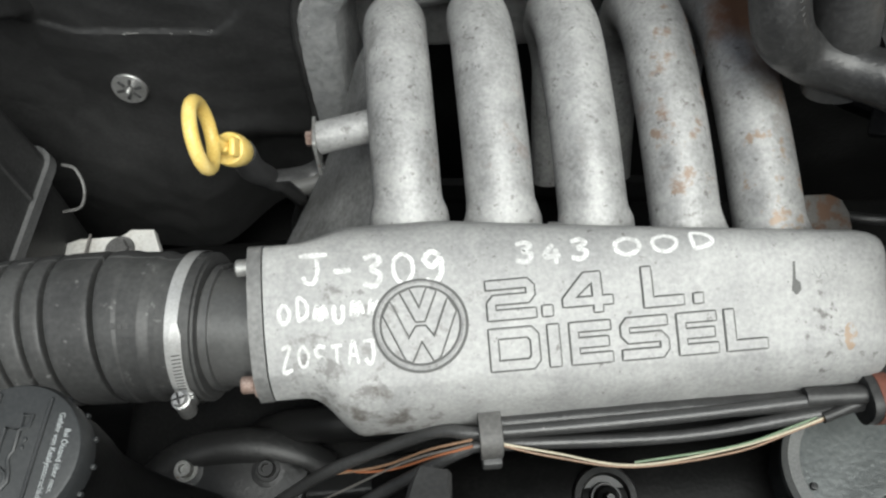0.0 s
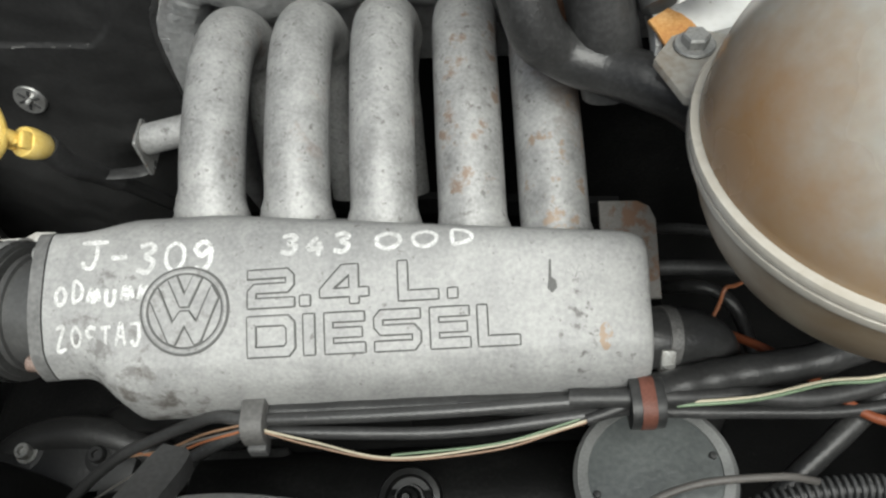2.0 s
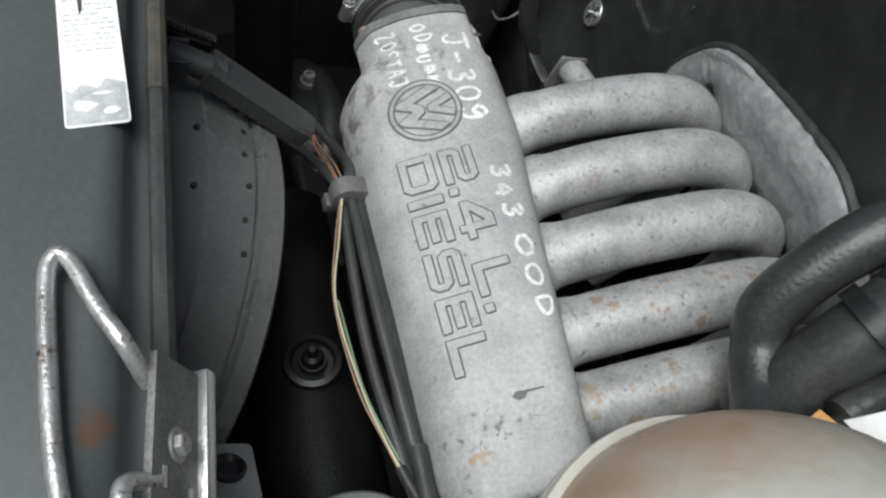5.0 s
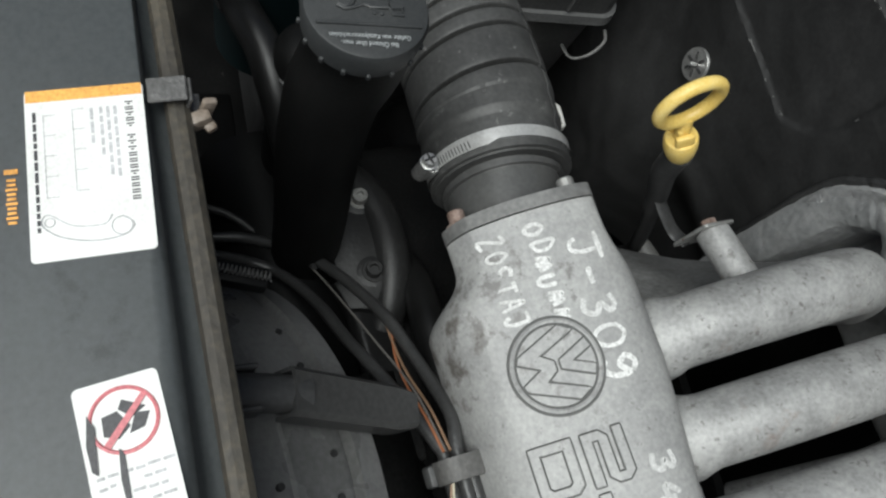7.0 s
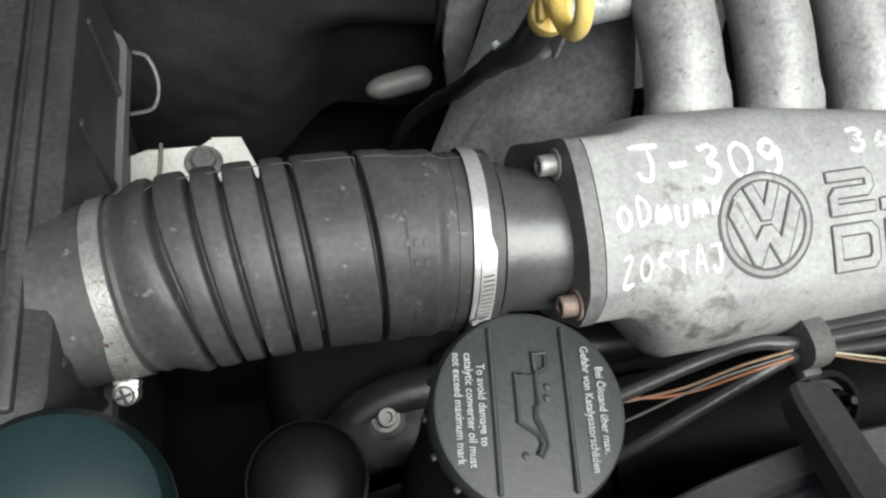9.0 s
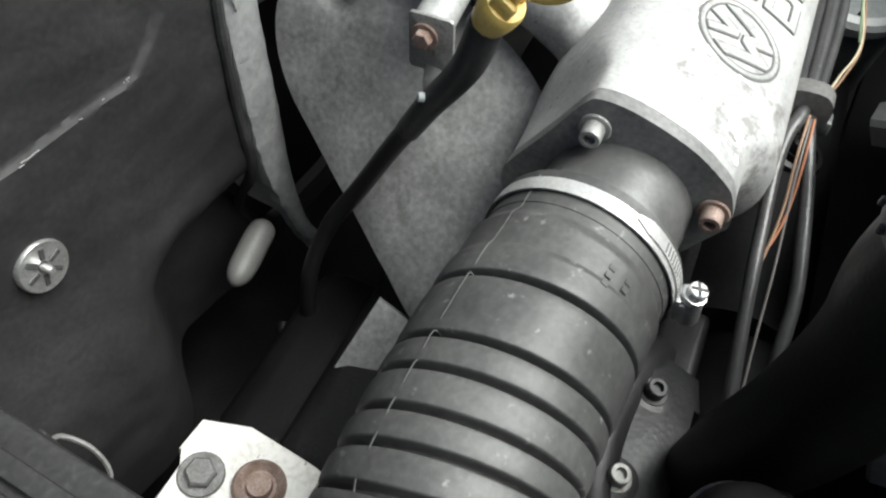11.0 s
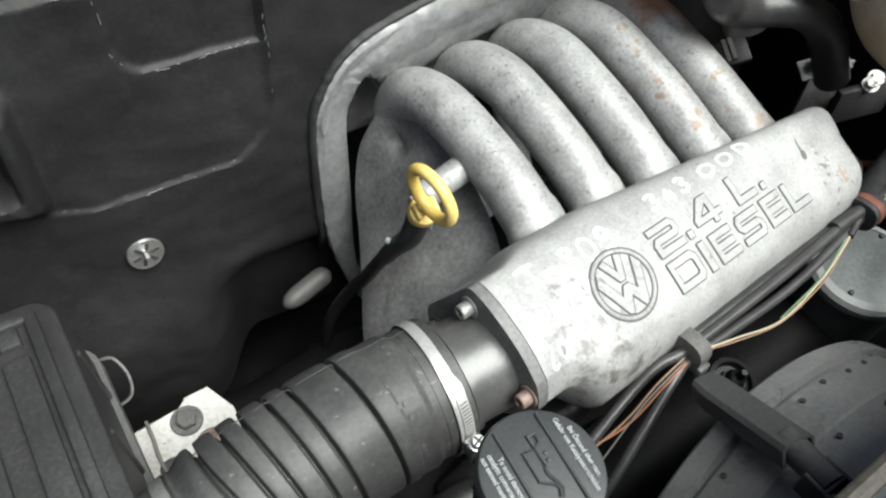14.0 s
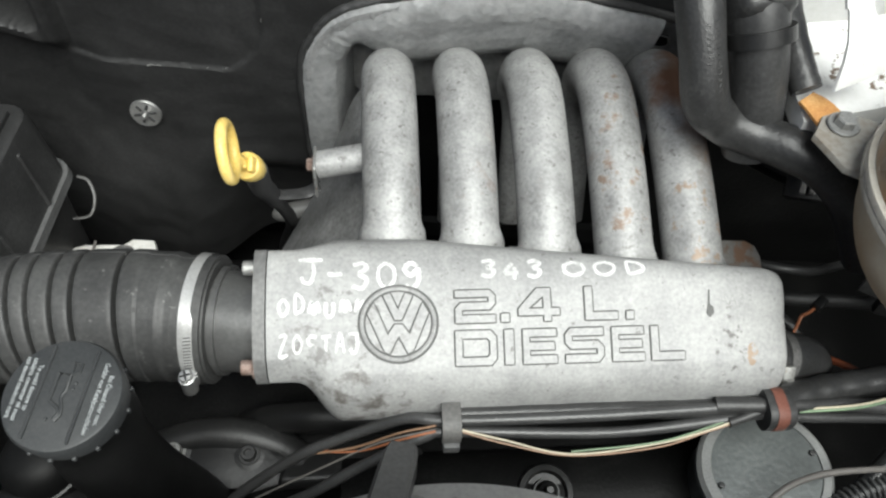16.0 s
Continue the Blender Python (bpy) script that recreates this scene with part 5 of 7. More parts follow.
# ---- right-hand body and hoses ----
def build_right_side():
    bm = bmesh.new()
    # ledge of the wing with a pressed ridge
    rows = []
    for i in range(30):
        t = i / 29
        row = []
        for j in range(20):
            s = j / 19
            left = Vector((0.300 - 0.010 * smooth01(0.05, 0.2, t) + 0.03 * smooth01(0.5, 1, t), 0.385 + 0.55 * t, 0.925 + 0.02 * t))
            p = left + Vector((0.55 * s, 0.12 * s, 0.10 * s))
            p.z += 0.012 * smooth01(0.16, 0.22, s) + 0.004 * noise.noise(p * 12)
            row.append(bm.verts.new(p))
        rows.append(row)
    for a, b in zip(rows, rows[1:]):
        for j in range(19):
            bm.faces.new((a[j], a[j + 1], b[j + 1], b[j]))
    ret = bmesh.ops.extrude_face_region(bm, geom=bm.faces[:])
    bmesh.ops.translate(bm, vec=(0, 0, -0.02), verts=[g for g in ret["geom"] if isinstance(g, bmesh.types.BMVert)])
    add_stain(WHITE, (0.17, 0.125, 0.09), (0.27, 0.36, 0.88), (0.44, 0.54, 1.05), 85, 0.575, 0.05, 0.5)
    tagged(part("wing_ledge", bm, WHITE), "white painted wing ledge with rust pits", "body panel", kind="structure")
    # upright pressed panel at the rear of the ledge, with a ridge and a drilled hole
    bm = bmesh.new()
    rows = []
    for k in range(17):
        t = k / 16
        row = []
        for i in range(33):
            q = i / 32
            x = 0.302 + q * (0.132 - 0.022 * t)
            z = 0.925 + t * (0.075 + 0.055 * smooth01(0.0, 0.75, q) - 0.02 * smooth01(0.85, 1.0, q))
            y = 0.500 - 0.010 * math.exp(-((x - 0.404 + 0.02 * t) / 0.008) ** 2) + 0.02 * smooth01(0.03, 0.0, q)
            row.append(bm.verts.new((x, y + 0.012 * t, z)))
        rows.append(row)
    for p, q in zip(rows, rows[1:]):
        for i in range(32):
            bm.faces.new((p[i], p[i + 1], q[i + 1], q[i]))
    bmesh.ops.solidify(bm, geom=bm.faces[:], thickness=0.003)
    panel = tagged(part("wing_panel", bm, WHITE), "white painted upright panel with pressed ridge behind the tank", "body panel", kind="structure")
    bm = bmesh.new()
    lathe(bm, [(0, 0.003), (0.0042, 0.003), (0.0048, 0.0), (0, -0.002)], frame_of((0.4165, 0.506, 1.000), (0, -1, 0.1)), 16)
    part("drilled_hole", bm, RUBBER, panel)
    bm = bmesh.new()
    slab(bm, [(-0.0150, 0.010), (-0.010, 0.000), (-0.003, -0.021), (0.010, -0.020), (0.018, -0.006), (0.012, 0.006), (0.006, 0.013), (-0.002, 0.020), (-0.007, 0.014)], 0.003, frame_of((0.3095, 0.388, 0.9350), (-0.1, -0.1, 1), (1, 0, 0)), 0.0008)
    tagged(part("rusted_tab", bm, ORANGE_RUST), "orange rusted steel tab beside the tank bolt", "bracket")
    # white strap behind the tank
    b = root("tank_strap", (0.32, 0.40, 0.94), "white painted steel tank strap with a hole", "bracket")
    bm = bmesh.new()
    slab(bm, [(-0.015, -0.046), (0.036, -0.034), (0.0294, -0.006), (0.0085, 0.011), (0.0062, 0.0159), (0.0045, 0.029), (0.0000, 0.0473), (-0.0027, 0.0506), (-0.0179, 0.0466), (-0.0173, 0.0216), (-0.0159, 0.0158), (-0.0131, 0.0147), (-0.0089, -0.0076), (-0.0100, -0.0246)], 0.003, frame_of((0.318, 0.412, 0.998), (0.25, -0.85, 0.45), (1, 0.25, 0)), 0.0008)
    part("strap", bm, WHITE, b)
    bm = bmesh.new()
    lathe(bm, [(0, 0.0035), (0.004, 0.0035), (0.004, 0.001), (0, 0.001)], frame_of((0.318, 0.412, 0.998), (0.25, -0.85, 0.45), (1, 0.25, 0)) @ pose(-0.0132, 0.0365, 0), 16)
    part("strap_hole", bm, RUBBER, b)


build_right_side()


def hose(name, pts, r, material, label, n=40, seg=20, category="hose"):
    bm = bmesh.new()
    tube(bm, pts, r if callable(r) else lambda s: r * (1 + 0.02 * math.sin(s * 37)), n, seg)
    return tagged(part(name, bm, material, angle=60), label, category)


def build_coolant_hose():
    r = root("coolant_hose", (0.24, 0.40, 0.88), "thick dusty black coolant hose with knitted marks curving below the tank", "hose")
    pts = [(0.17, 0.66, 1.06), (0.188, 0.53, 1.045), (0.202, 0.452, 1.0), (0.212, 0.418, 0.962), (0.224, 0.402, 0.926), (0.244, 0.402, 0.907), (0.270, 0.396, 0.900), (0.300, 0.381, 0.900), (0.325, 0.371, 0.893), (0.36, 0.36, 0.865), (0.40, 0.35, 0.80)]
    bm = bmesh.new()
    tube(bm, pts, lambda q: 0.0188 * (1 + 0.02 * math.sin(q * 37)), 70, 28)
    body = part("hose_body", bm, RUBBER_HOSE, r, angle=60)
    # short raised stitches of the knitted cover on the outside of the bend
    c = spline(pts, 200)
    for row, count in ((0, 18), (1, 7)):
        for i in range(count):
            j = 42 + 2 * i + 9 * row
            d = (c[j + 1] - c[j - 1]).normalized()
            out = (Vector((0.25, -0.75, 0.6)) - d * Vector((0.25, -0.75, 0.6)).dot(d)).normalized()
            side = d.cross(out)
            n = (out + side * (0.05 + 0.42 * (row - 0.5))).normalized()
            bm = bmesh.new()
            box(bm, (0.0036, 0.0012, 0.0006), frame_of(c[j] + n * 0.0188, n, side + d * (0.6 - 1.2 * row)), 0.0002, 1)
            part("stitch", bm, RUBBER_HOSE, body)


build_coolant_hose()
h2 = root("heater_hose", (0.25, 0.42, 0.80), "thick black heater hose with moulded collar", "hose")
bm = bmesh.new()
tube(bm, [(0.279, 0.402, 0.875), (0.274, 0.408, 0.895), (0.266, 0.416, 0.932), (0.259, 0.428, 0.962), (0.250, 0.448, 0.995), (0.238, 0.50, 1.04), (0.225, 0.66, 1.06)], 0.0235, 40, 24)
part("hose_body", bm, RUBBER, h2)
bm = bmesh.new()
tube(bm, [(0.2585, 0.430, 0.966), (0.2555, 0.436, 0.976)], 0.0282, 4, 28)
part("collar", bm, PLASTIC, h2, "moulded black collar")
bm = bmesh.new()
box(bm, (0.050, 0.048, 0.046), frame_of((0.249, 0.452, 0.995), (0.15, -0.45, 0.88), (1, 0.2, 0)), 0.012, 3)
part("housing", bm, RUBBER_HOSE, h2, "moulded elbow housing")
bm = bmesh.new()
mk = frame_of((0.252, 0.443, 1.011), (0.25, -0.45, 0.86))
lathe(bm, [(0, 0), (0.0165, 0), (0.0172, 0.006), (0.0155, 0.009), (0.0115, 0.009), (0.0105, 0.006), (0, 0.006)], mk, 28)
knob = part("cap", bm, PLASTIC_GREY, h2, "serrated round cap")
for i in range(12):
    bm = bmesh.new()
    a = 2 * math.pi * i / 12
    box(bm, (0.004, 0.0022, 0.003), mk @ pose(0.0125 * math.cos(a), 0.0125 * math.sin(a), 0.009, 0, 0, math.degrees(a)), 0.0006, 1)
    part("tooth", bm, PLASTIC_GREY, knob)
bm = bmesh.new()
box(bm, (0.014, 0.003, 0.003), mk @ pose(0, 0, 0.0075, 0, 0, 35), 0.001, 1)
part("cross_bar", bm, PLASTIC_GREY, knob)
hose("drain_hose", [(0.285, 0.52, 0.99), (0.288, 0.46, 0.968), (0.296, 0.425, 0.95), (0.302, 0.408, 0.94)], 0.0125, RUBBER_HOSE, "short black hose end on the wing ledge", 20, 14)
hose("breather_elbow", [(0.285, 0.262, 0.765), (0.315, 0.266, 0.761), (0.342, 0.270, 0.753), (0.356, 0.270, 0.735), (0.360, 0.266, 0.69), (0.360, 0.262, 0.58)], lambda q: 0.0215 * (1 + 0.05 * math.sin(9 * q)), RUBBER_HOSE, "dusty black rubber breather elbow at the manifold end", 30, 24, "hose")
bm = bmesh.new()
slab(bm, [(-0.025, -0.045), (0.018, -0.045), (0.021, 0.018), (0.017, 0.029), (0.008, 0.034), (-0.022, 0.035)], 0.004, frame_of((0.298, 0.345, 0.768), (0.1, -0.35, 1), (1, 0.1, 0)), 0.001)
tagged(part("lifting_bracket", bm, add_stain(mat("rust_edged_plate", (0.15, 0.143, 0.135), 0.6, 0.3, spots=(0.13, 0.09, 0.065), spot_scale=90, spot_at=0.55), (0.15, 0.092, 0.062), (0.28, 0.30, 0.7), (0.34, 0.40, 0.85), 40, 0.5)), "rust-edged steel plate behind the plenum end", "bracket")
clip = root("hose_clip", (0.309, 0.262, 0.742), "grimy steel hose clip on the breather elbow", "clip")
bm = bmesh.new()
tube(bm, [(0.3140, 0.2658, 0.7612), (0.3225, 0.2672, 0.7592)], 0.0236, 3, 32)
part("band", bm, STEEL_DARK, clip)
bm = bmesh.new()
box(bm, (0.011, 0.010, 0.020), pose(0.318, 0.2450, 0.766, -35, 4, 5), 0.002)
tube(bm, [(0.3185, 0.2405, 0.768), (0.320, 0.233, 0.750)], 0.0045, 4, 12)
part("screw_ear", bm, STEEL_DULL, clip, "dull steel ear with its screw")


# ---- wiring along the front ----
def build_wiring():
    r = root("wiring_harness", (0.15, 0.2, 0.74), "black wiring harness with coloured wires tied along the plenum", "wiring")
    runs = [
        ("cable", [(-0.24, 0.0, 0.590), (-0.207, 0.062, 0.600), (-0.200, 0.100, 0.605), (-0.183, 0.134, 0.620), (-0.174, 0.146, 0.628), (-0.139, 0.1615, 0.665), (-0.094, 0.176, 0.705), (-0.060, 0.184, 0.725), (-0.025, 0.191, 0.742), (0.0, 0.193, 0.755), (0.034, 0.190, 0.760), (0.15, 0.199, 0.764), (0.262, 0.212, 0.766)], 0.0047, CABLE),
        ("cable", [(-0.20, 0.03, 0.592), (-0.182, 0.085, 0.608), (-0.170, 0.105, 0.620), (-0.160, 0.1215, 0.624), (-0.1373, 0.1337, 0.646), (-0.111, 0.142, 0.670), (-0.078, 0.148, 0.698), (-0.0435, 0.160, 0.722), (-0.0176, 0.1692, 0.737), (0.0133, 0.1805, 0.750), (0.036, 0.184, 0.753), (0.16, 0.190, 0.752), (0.25, 0.203, 0.757), (0.302, 0.212, 0.762)], 0.0047, CABLE),
        ("cable", [(0.034, 0.198, 0.755), (0.16, 0.208, 0.757), (0.24, 0.213, 0.758), (0.302, 0.219, 0.762)], 0.0080, RUBBER_HOSE),
        ("cable", [(0.25, 0.213, 0.766), (0.302, 0.2155, 0.767), (0.36, 0.224, 0.758), (0.43, 0.231, 0.75), (0.51, 0.262, 0.752), (0.60, 0.31, 0.77)], 0.0068, RUBBER),
        ("cable", [(0.302, 0.209, 0.760), (0.37, 0.215, 0.752), (0.45, 0.224, 0.745), (0.54, 0.245, 0.748), (0.68, 0.26, 0.77)], 0.0045, RUBBER_HOSE),
        ("cable", [(0.302, 0.221, 0.764), (0.36, 0.24, 0.758), (0.43, 0.258, 0.755), (0.50, 0.29, 0.76)], 0.0125, RUBBER_HOSE),
    ]
    for nm, pts, rr, mt in runs:
        bm = bmesh.new()
        tube(bm, pts, lambda s: rr * (1 + 0.03 * math.sin(50 * s)), 60, 12)
        part(nm, bm, mt, r)
    # thin coloured wires hang out of the tie and end in a black sheath at the band
    dip = [(0.034, 0.182, 0.764), (0.075, 0.176, 0.758), (0.13, 0.170, 0.752), (0.20, 0.181, 0.753), (0.245, 0.195, 0.757), (0.272, 0.205, 0.760)]
    for k, (mt, lb) in enumerate(((W_BROWN, "brown wire"), (W_YELLOW, "cream wire"), (W_GREEN, "green and yellow wire"))):
        bm = bmesh.new()
        run = dip if k < 2 else dip[2:]
        tube(bm, [(x, y + 0.0017 * (k - 1) + 0.0006 * math.sin(60 * x + 2 * k), z + 0.0009 * k) for x, y, z in run], 0.00088, 50, 8)
        part("thin_wire", bm, mt, r, lb)
    bm = bmesh.new()
    tube(bm, [(0.262, 0.201, 0.7595), (0.276, 0.206, 0.7615), (0.292, 0.212, 0.765)], 0.0042, 10, 12)
    part("sheath", bm, RUBBER, r)
    for k, mt in enumerate((W_YELLOW, W_GREEN)):
        bm = bmesh.new()
        tube(bm, [(0.322, 0.214 - 0.002 * k, 0.764), (0.373, 0.219 - 0.002 * k, 0.768), (0.420, 0.2325 - 0.0022 * k, 0.768), (0.453, 0.237 - 0.0025 * k, 0.768), (0.488, 0.248 - 0.002 * k, 0.769), (0.525, 0.265, 0.772), (0.60, 0.30, 0.79)], 0.0013, 40, 8)
        part("thin_wire", bm, mt, r)
    for pts, mt, rr in (([(0.02, 0.183, 0.757), (-0.025, 0.177, 0.739), (-0.070, 0.167, 0.708), (-0.115, 0.158, 0.672), (-0.155, 0.148, 0.640), (-0.181, 0.133, 0.620)], W_TAN, 0.0009),
                        ([(0.02, 0.185, 0.760), (-0.010, 0.182, 0.748), (-0.040, 0.177, 0.731), (-0.064, 0.176, 0.719), (-0.088, 0.1765, 0.708)], W_BROWN, 0.0010),
                        ([(0.02, 0.181, 0.758), (-0.008, 0.177, 0.747), (-0.032, 0.174, 0.733), (-0.054, 0.174, 0.723), (-0.078, 0.1785, 0.713)], W_RUST, 0.0010),
                        ([(-0.155, 0.150, 0.645), (-0.178, 0.137, 0.618), (-0.200, 0.118, 0.605), (-0.226, 0.090, 0.600), (-0.24, 0.05, 0.595)], RUBBER, 0.0036)):
        bm = bmesh.new()
        tube(bm, pts, rr, 40, 8)
        part("thin_wire", bm, mt, r)
    for (x, y, z), mt, w in (((0.032, 0.1895, 0.7595), TIE_TAPE, 0.0155), ((0.302, 0.214, 0.763), RUBBER, 0.023)):
        bm = bmesh.new()
        m = frame_of((x, y, z), (1, 0.09, 0.0), (0, 0, 1))
        prof = rounded(0.030, 0.033 if w < 0.02 else 0.034, 0.012)
        slab(bm, prof, w, m @ pose(0, 0, -w / 2), 0.0015)
        c = part("cable_tie", bm, mt, r, "grey taped cable tie" if mt is TIE_TAPE else "black rubber cable band")
        if mt is RUBBER:
            bm = bmesh.new()
            slab(bm, [(a * 1.03, b * 1.03) for a, b in prof], 0.010, m @ pose(0, 0, -0.005), 0.001)
            part("band", bm, RED_TAPE, c, "red-brown band")
        else:
            bm = bmesh.new()
            box(bm, (0.012, 0.012, 0.014), m @ pose(-0.012, 0.014, 0), 0.002)
            part("buckle", bm, PLASTIC_GREY, c)
    bm = bmesh.new()
    tube(bm, [Vector((-0.183, 0.134, 0.620)) + Vector((0.004 * math.cos(a), 0.0075 * math.cos(a), 0.009 * math.sin(a))) for a in (2 * math.pi * i / 20 for i in range(20))], 0.0011, raw=True, closed=True, seg=6)
    part("cable_tie", bm, CAPTEXT, r, "thin pale cable tie")


build_wiring()
def build_conduit():
    r = root("corrugated_conduit", (0.42, 0.16, 0.62), "dusty black corrugated cable conduit below the harness", "conduit")
    pts = [(0.30, 0.10, 0.62), (0.34, 0.135, 0.675), (0.385, 0.165, 0.705), (0.44, 0.178, 0.715), (0.50, 0.176, 0.715), (0.60, 0.16, 0.70)]
    bm = bmesh.new()
    tube(bm, pts, 0.0088, 60, 16)
    body = part("sleeve", bm, PLASTIC, r)
    c = spline(pts, 174)
    first = None
    for i in range(1, 174, 3):
        d = (c[i + 1] - c[i - 1]).normalized()
        if first is None:
            bm = bmesh.new()
            lathe(bm, [(0.0086, -0.0017), (0.0100, -0.0014), (0.0106, -0.0007), (0.0106, 0.0007), (0.0100, 0.0014), (0.0086, 0.0017)], Matrix(), 18)
            rib = first = part("rib", bm, PLASTIC_GREY, body)
        else:
            rib = new("rib", first.data)
            rib.parent = body
        rib.matrix_basis = frame_of(c[i], d)


build_conduit()
hose("grey_cable", [(0.25, 0.10, 0.68), (0.29, 0.143, 0.735), (0.33, 0.165, 0.742), (0.385, 0.175, 0.740), (0.41, 0.179, 0.728), (0.435, 0.184, 0.700), (0.45, 0.188, 0.65)], 0.0028, W_TAN, "thin grey cable over the grey canister", 30, 8, "cable")
hose("orange_cable", [(0.366, 0.312, 0.700), (0.388, 0.282, 0.730), (0.409, 0.263, 0.737), (0.433, 0.236, 0.744), (0.455, 0.218, 0.746), (0.484, 0.210, 0.75), (0.514, 0.205, 0.75), (0.58, 0.205, 0.755), (0.68, 0.23, 0.77)], 0.0036, W_ORANGE, "orange cable under the tank", 30, 10, "cable")
hose("fuel_pipe", [(0.30, 0.402, 0.650), (0.349, 0.3993, 0.660), (0.406, 0.399, 0.660), (0.47, 0.402, 0.655), (0.56, 0.41, 0.64)], 0.0075, FILTER_BLACK, "straight dark fuel pipe deep beside the manifold", 24, 14, "pipe")
hose("fuel_hose", [(0.345, 0.400, 0.625), (0.362, 0.382, 0.655), (0.385, 0.3735, 0.660), (0.405, 0.355, 0.650), (0.43, 0.32, 0.60)], 0.0062, RUBBER_HOSE, "thin black fuel hose deep beside the manifold", 24, 12)
hose("vacuum_hose", [(0.33, 0.46, 0.64), (0.365, 0.435, 0.672), (0.40, 0.425, 0.678), (0.44, 0.435, 0.665), (0.50, 0.47, 0.64)], 0.0052, RUBBER_HOSE, "thin black vacuum hose deep beside the manifold", 24, 12)
lead = root("glow_plug_lead", (0.385, 0.345, 0.69), "short red-brown lead with a black plug beside the manifold", "wiring")
bm = bmesh.new()
tube(bm, [(0.366, 0.318, 0.682), (0.3755, 0.334, 0.699), (0.3795, 0.343, 0.711), (0.390, 0.351, 0.704), (0.402, 0.361, 0.698)], 0.0017, 24, 8)
part("wire", bm, W_RUST, lead, "red-brown wire")
bm = bmesh.new()
box(bm, (0.020, 0.010, 0.009), pose(0.410, 0.368, 0.698, 0, 10, 42), 0.002)
part("plug", bm, PLASTIC, lead, "black plug")
hose("black_pipe", [(0.36, 0.12, 0.66), (0.39, 0.168, 0.70), (0.43, 0.205, 0.725), (0.48, 0.25, 0.74)], 0.0085, RUBBER_HOSE, "straight black pipe beside the canister", 20, 12, "pipe")


# ---- engine below ----
def build_engine():
    r = root("engine_block", (0.0, 0.2, 0.38), "oily diesel engine block and cylinder head, blackened for deep shade", "engine")
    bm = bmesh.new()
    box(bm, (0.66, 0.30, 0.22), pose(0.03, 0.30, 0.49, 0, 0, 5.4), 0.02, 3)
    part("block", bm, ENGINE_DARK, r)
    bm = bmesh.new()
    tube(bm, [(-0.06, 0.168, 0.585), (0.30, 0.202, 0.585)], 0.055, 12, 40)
    rail = part("valve_cover", bm, ENGINE_DARK, r, "rounded oily valve cover, blackened for deep shade")
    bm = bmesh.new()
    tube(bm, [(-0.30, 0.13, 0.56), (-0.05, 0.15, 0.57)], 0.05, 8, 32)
    part("front_cover", bm, OIL_SHADE_BLACK, r)
    # cast arm with two bolts, and the rounded pipe boss behind it
    bm = bmesh.new()
    slab(bm, [(-0.068, -0.026), (-0.072, -0.004), (-0.058, 0.016), (-0.032, 0.026), (0.012, 0.024), (0.050, 0.020), (0.070, 0.004), (0.066, -0.022), (0.040, -0.032), (0.0, -0.022), (-0.040, -0.036)], 0.032, frame_of((-0.185, 0.205, 0.602), (0.0, -0.2, 1)), 0.007)
    arm = part("cast_arm", bm, ARM_CAST, r, "dusty cast bracket with two socket bolts")
    bm = bmesh.new()
    tube(bm, [(-0.250, 0.200, 0.612), (-0.234, 0.211, 0.620), (-0.205, 0.221, 0.627), (-0.165, 0.224, 0.628), (-0.130, 0.219, 0.621), (-0.105, 0.210, 0.608)], lambda q: 0.0175, 24, 18)
    part("arm_ridge", bm, ARM_CAST, arm)
    bm = bmesh.new()
    box(bm, (0.150, 0.034, 0.020), pose(-0.060, 0.203, 0.612, -10, 0, 5.4), 0.006, 3)
    part("arm_web", bm, ARM_CAST, arm)
    for p in ((-0.150, 0.2035, 0.634), (-0.219, 0.2030, 0.634)):
        bm = bmesh.new()
        lathe(bm, [(0, 0.0), (0.0165, 0.0), (0.0150, 0.004), (0.0115, 0.005), (0, 0.005)], frame_of(Vector(p) - Vector((0, 0, 0.004)), (0, -0.2, 1)), 28)
        part("bolt_boss", bm, ARM_CAST, arm)
        hexbolt("socket_bolt", p, (0, -0.2, 1), 0.0070, STEEL_DULL if p[0] < -0.2 else ARM_CAST, r, True, 0.010, True)
    # round sender with cap
    s = root("oil_sender", (0.128, 0.182, 0.63), "black round sender with knob on the valve cover", "sensor")
    bm = bmesh.new()
    m = frame_of((0.128, 0.180, 0.634), (0.0, -0.25, 1))
    lathe(bm, [(0, 0), (0.025, 0), (0.027, 0.004), (0.025, 0.010), (0.020, 0.011), (0.018, 0.004), (0.013, 0.004), (0.012, 0.012), (0, 0.012)], m, 32)
    part("rubber_cup", bm, PLASTIC, s)
    bm = bmesh.new()
    lathe(bm, [(0, 0.004), (0.010, 0.004), (0.0105, 0.014), (0.008, 0.020), (0.0045, 0.022), (0.0045, 0.030), (0.003, 0.033), (0, 0.033)], m, 20)
    part("knob", bm, PLASTIC, s)
    # grey canister
    c = root("vacuum_canister", (0.314, 0.187, 0.56), "grey cast vacuum pump canister with pale rim", "canister")
    m = frame_of((0.314, 0.187, 0.70), (-0.10, -0.12, 1))
    bm = bmesh.new()
    lathe(bm, [(0, -0.15), (0.056, -0.15), (0.056, -0.006), (0.052, -0.001), (0.044, 0.0), (0, 0.001)], m, 48)
    part("body", bm, GREY_CAN, c)
    bm = bmesh.new()
    lathe(bm, [(0.0565, -0.016), (0.059, -0.014), (0.059, -0.006), (0.0555, -0.0012), (0.048, 0.0012), (0.048, -0.002)], m, 48)
    part("rim", bm, GREY_RIM, c, "pale worn rim")
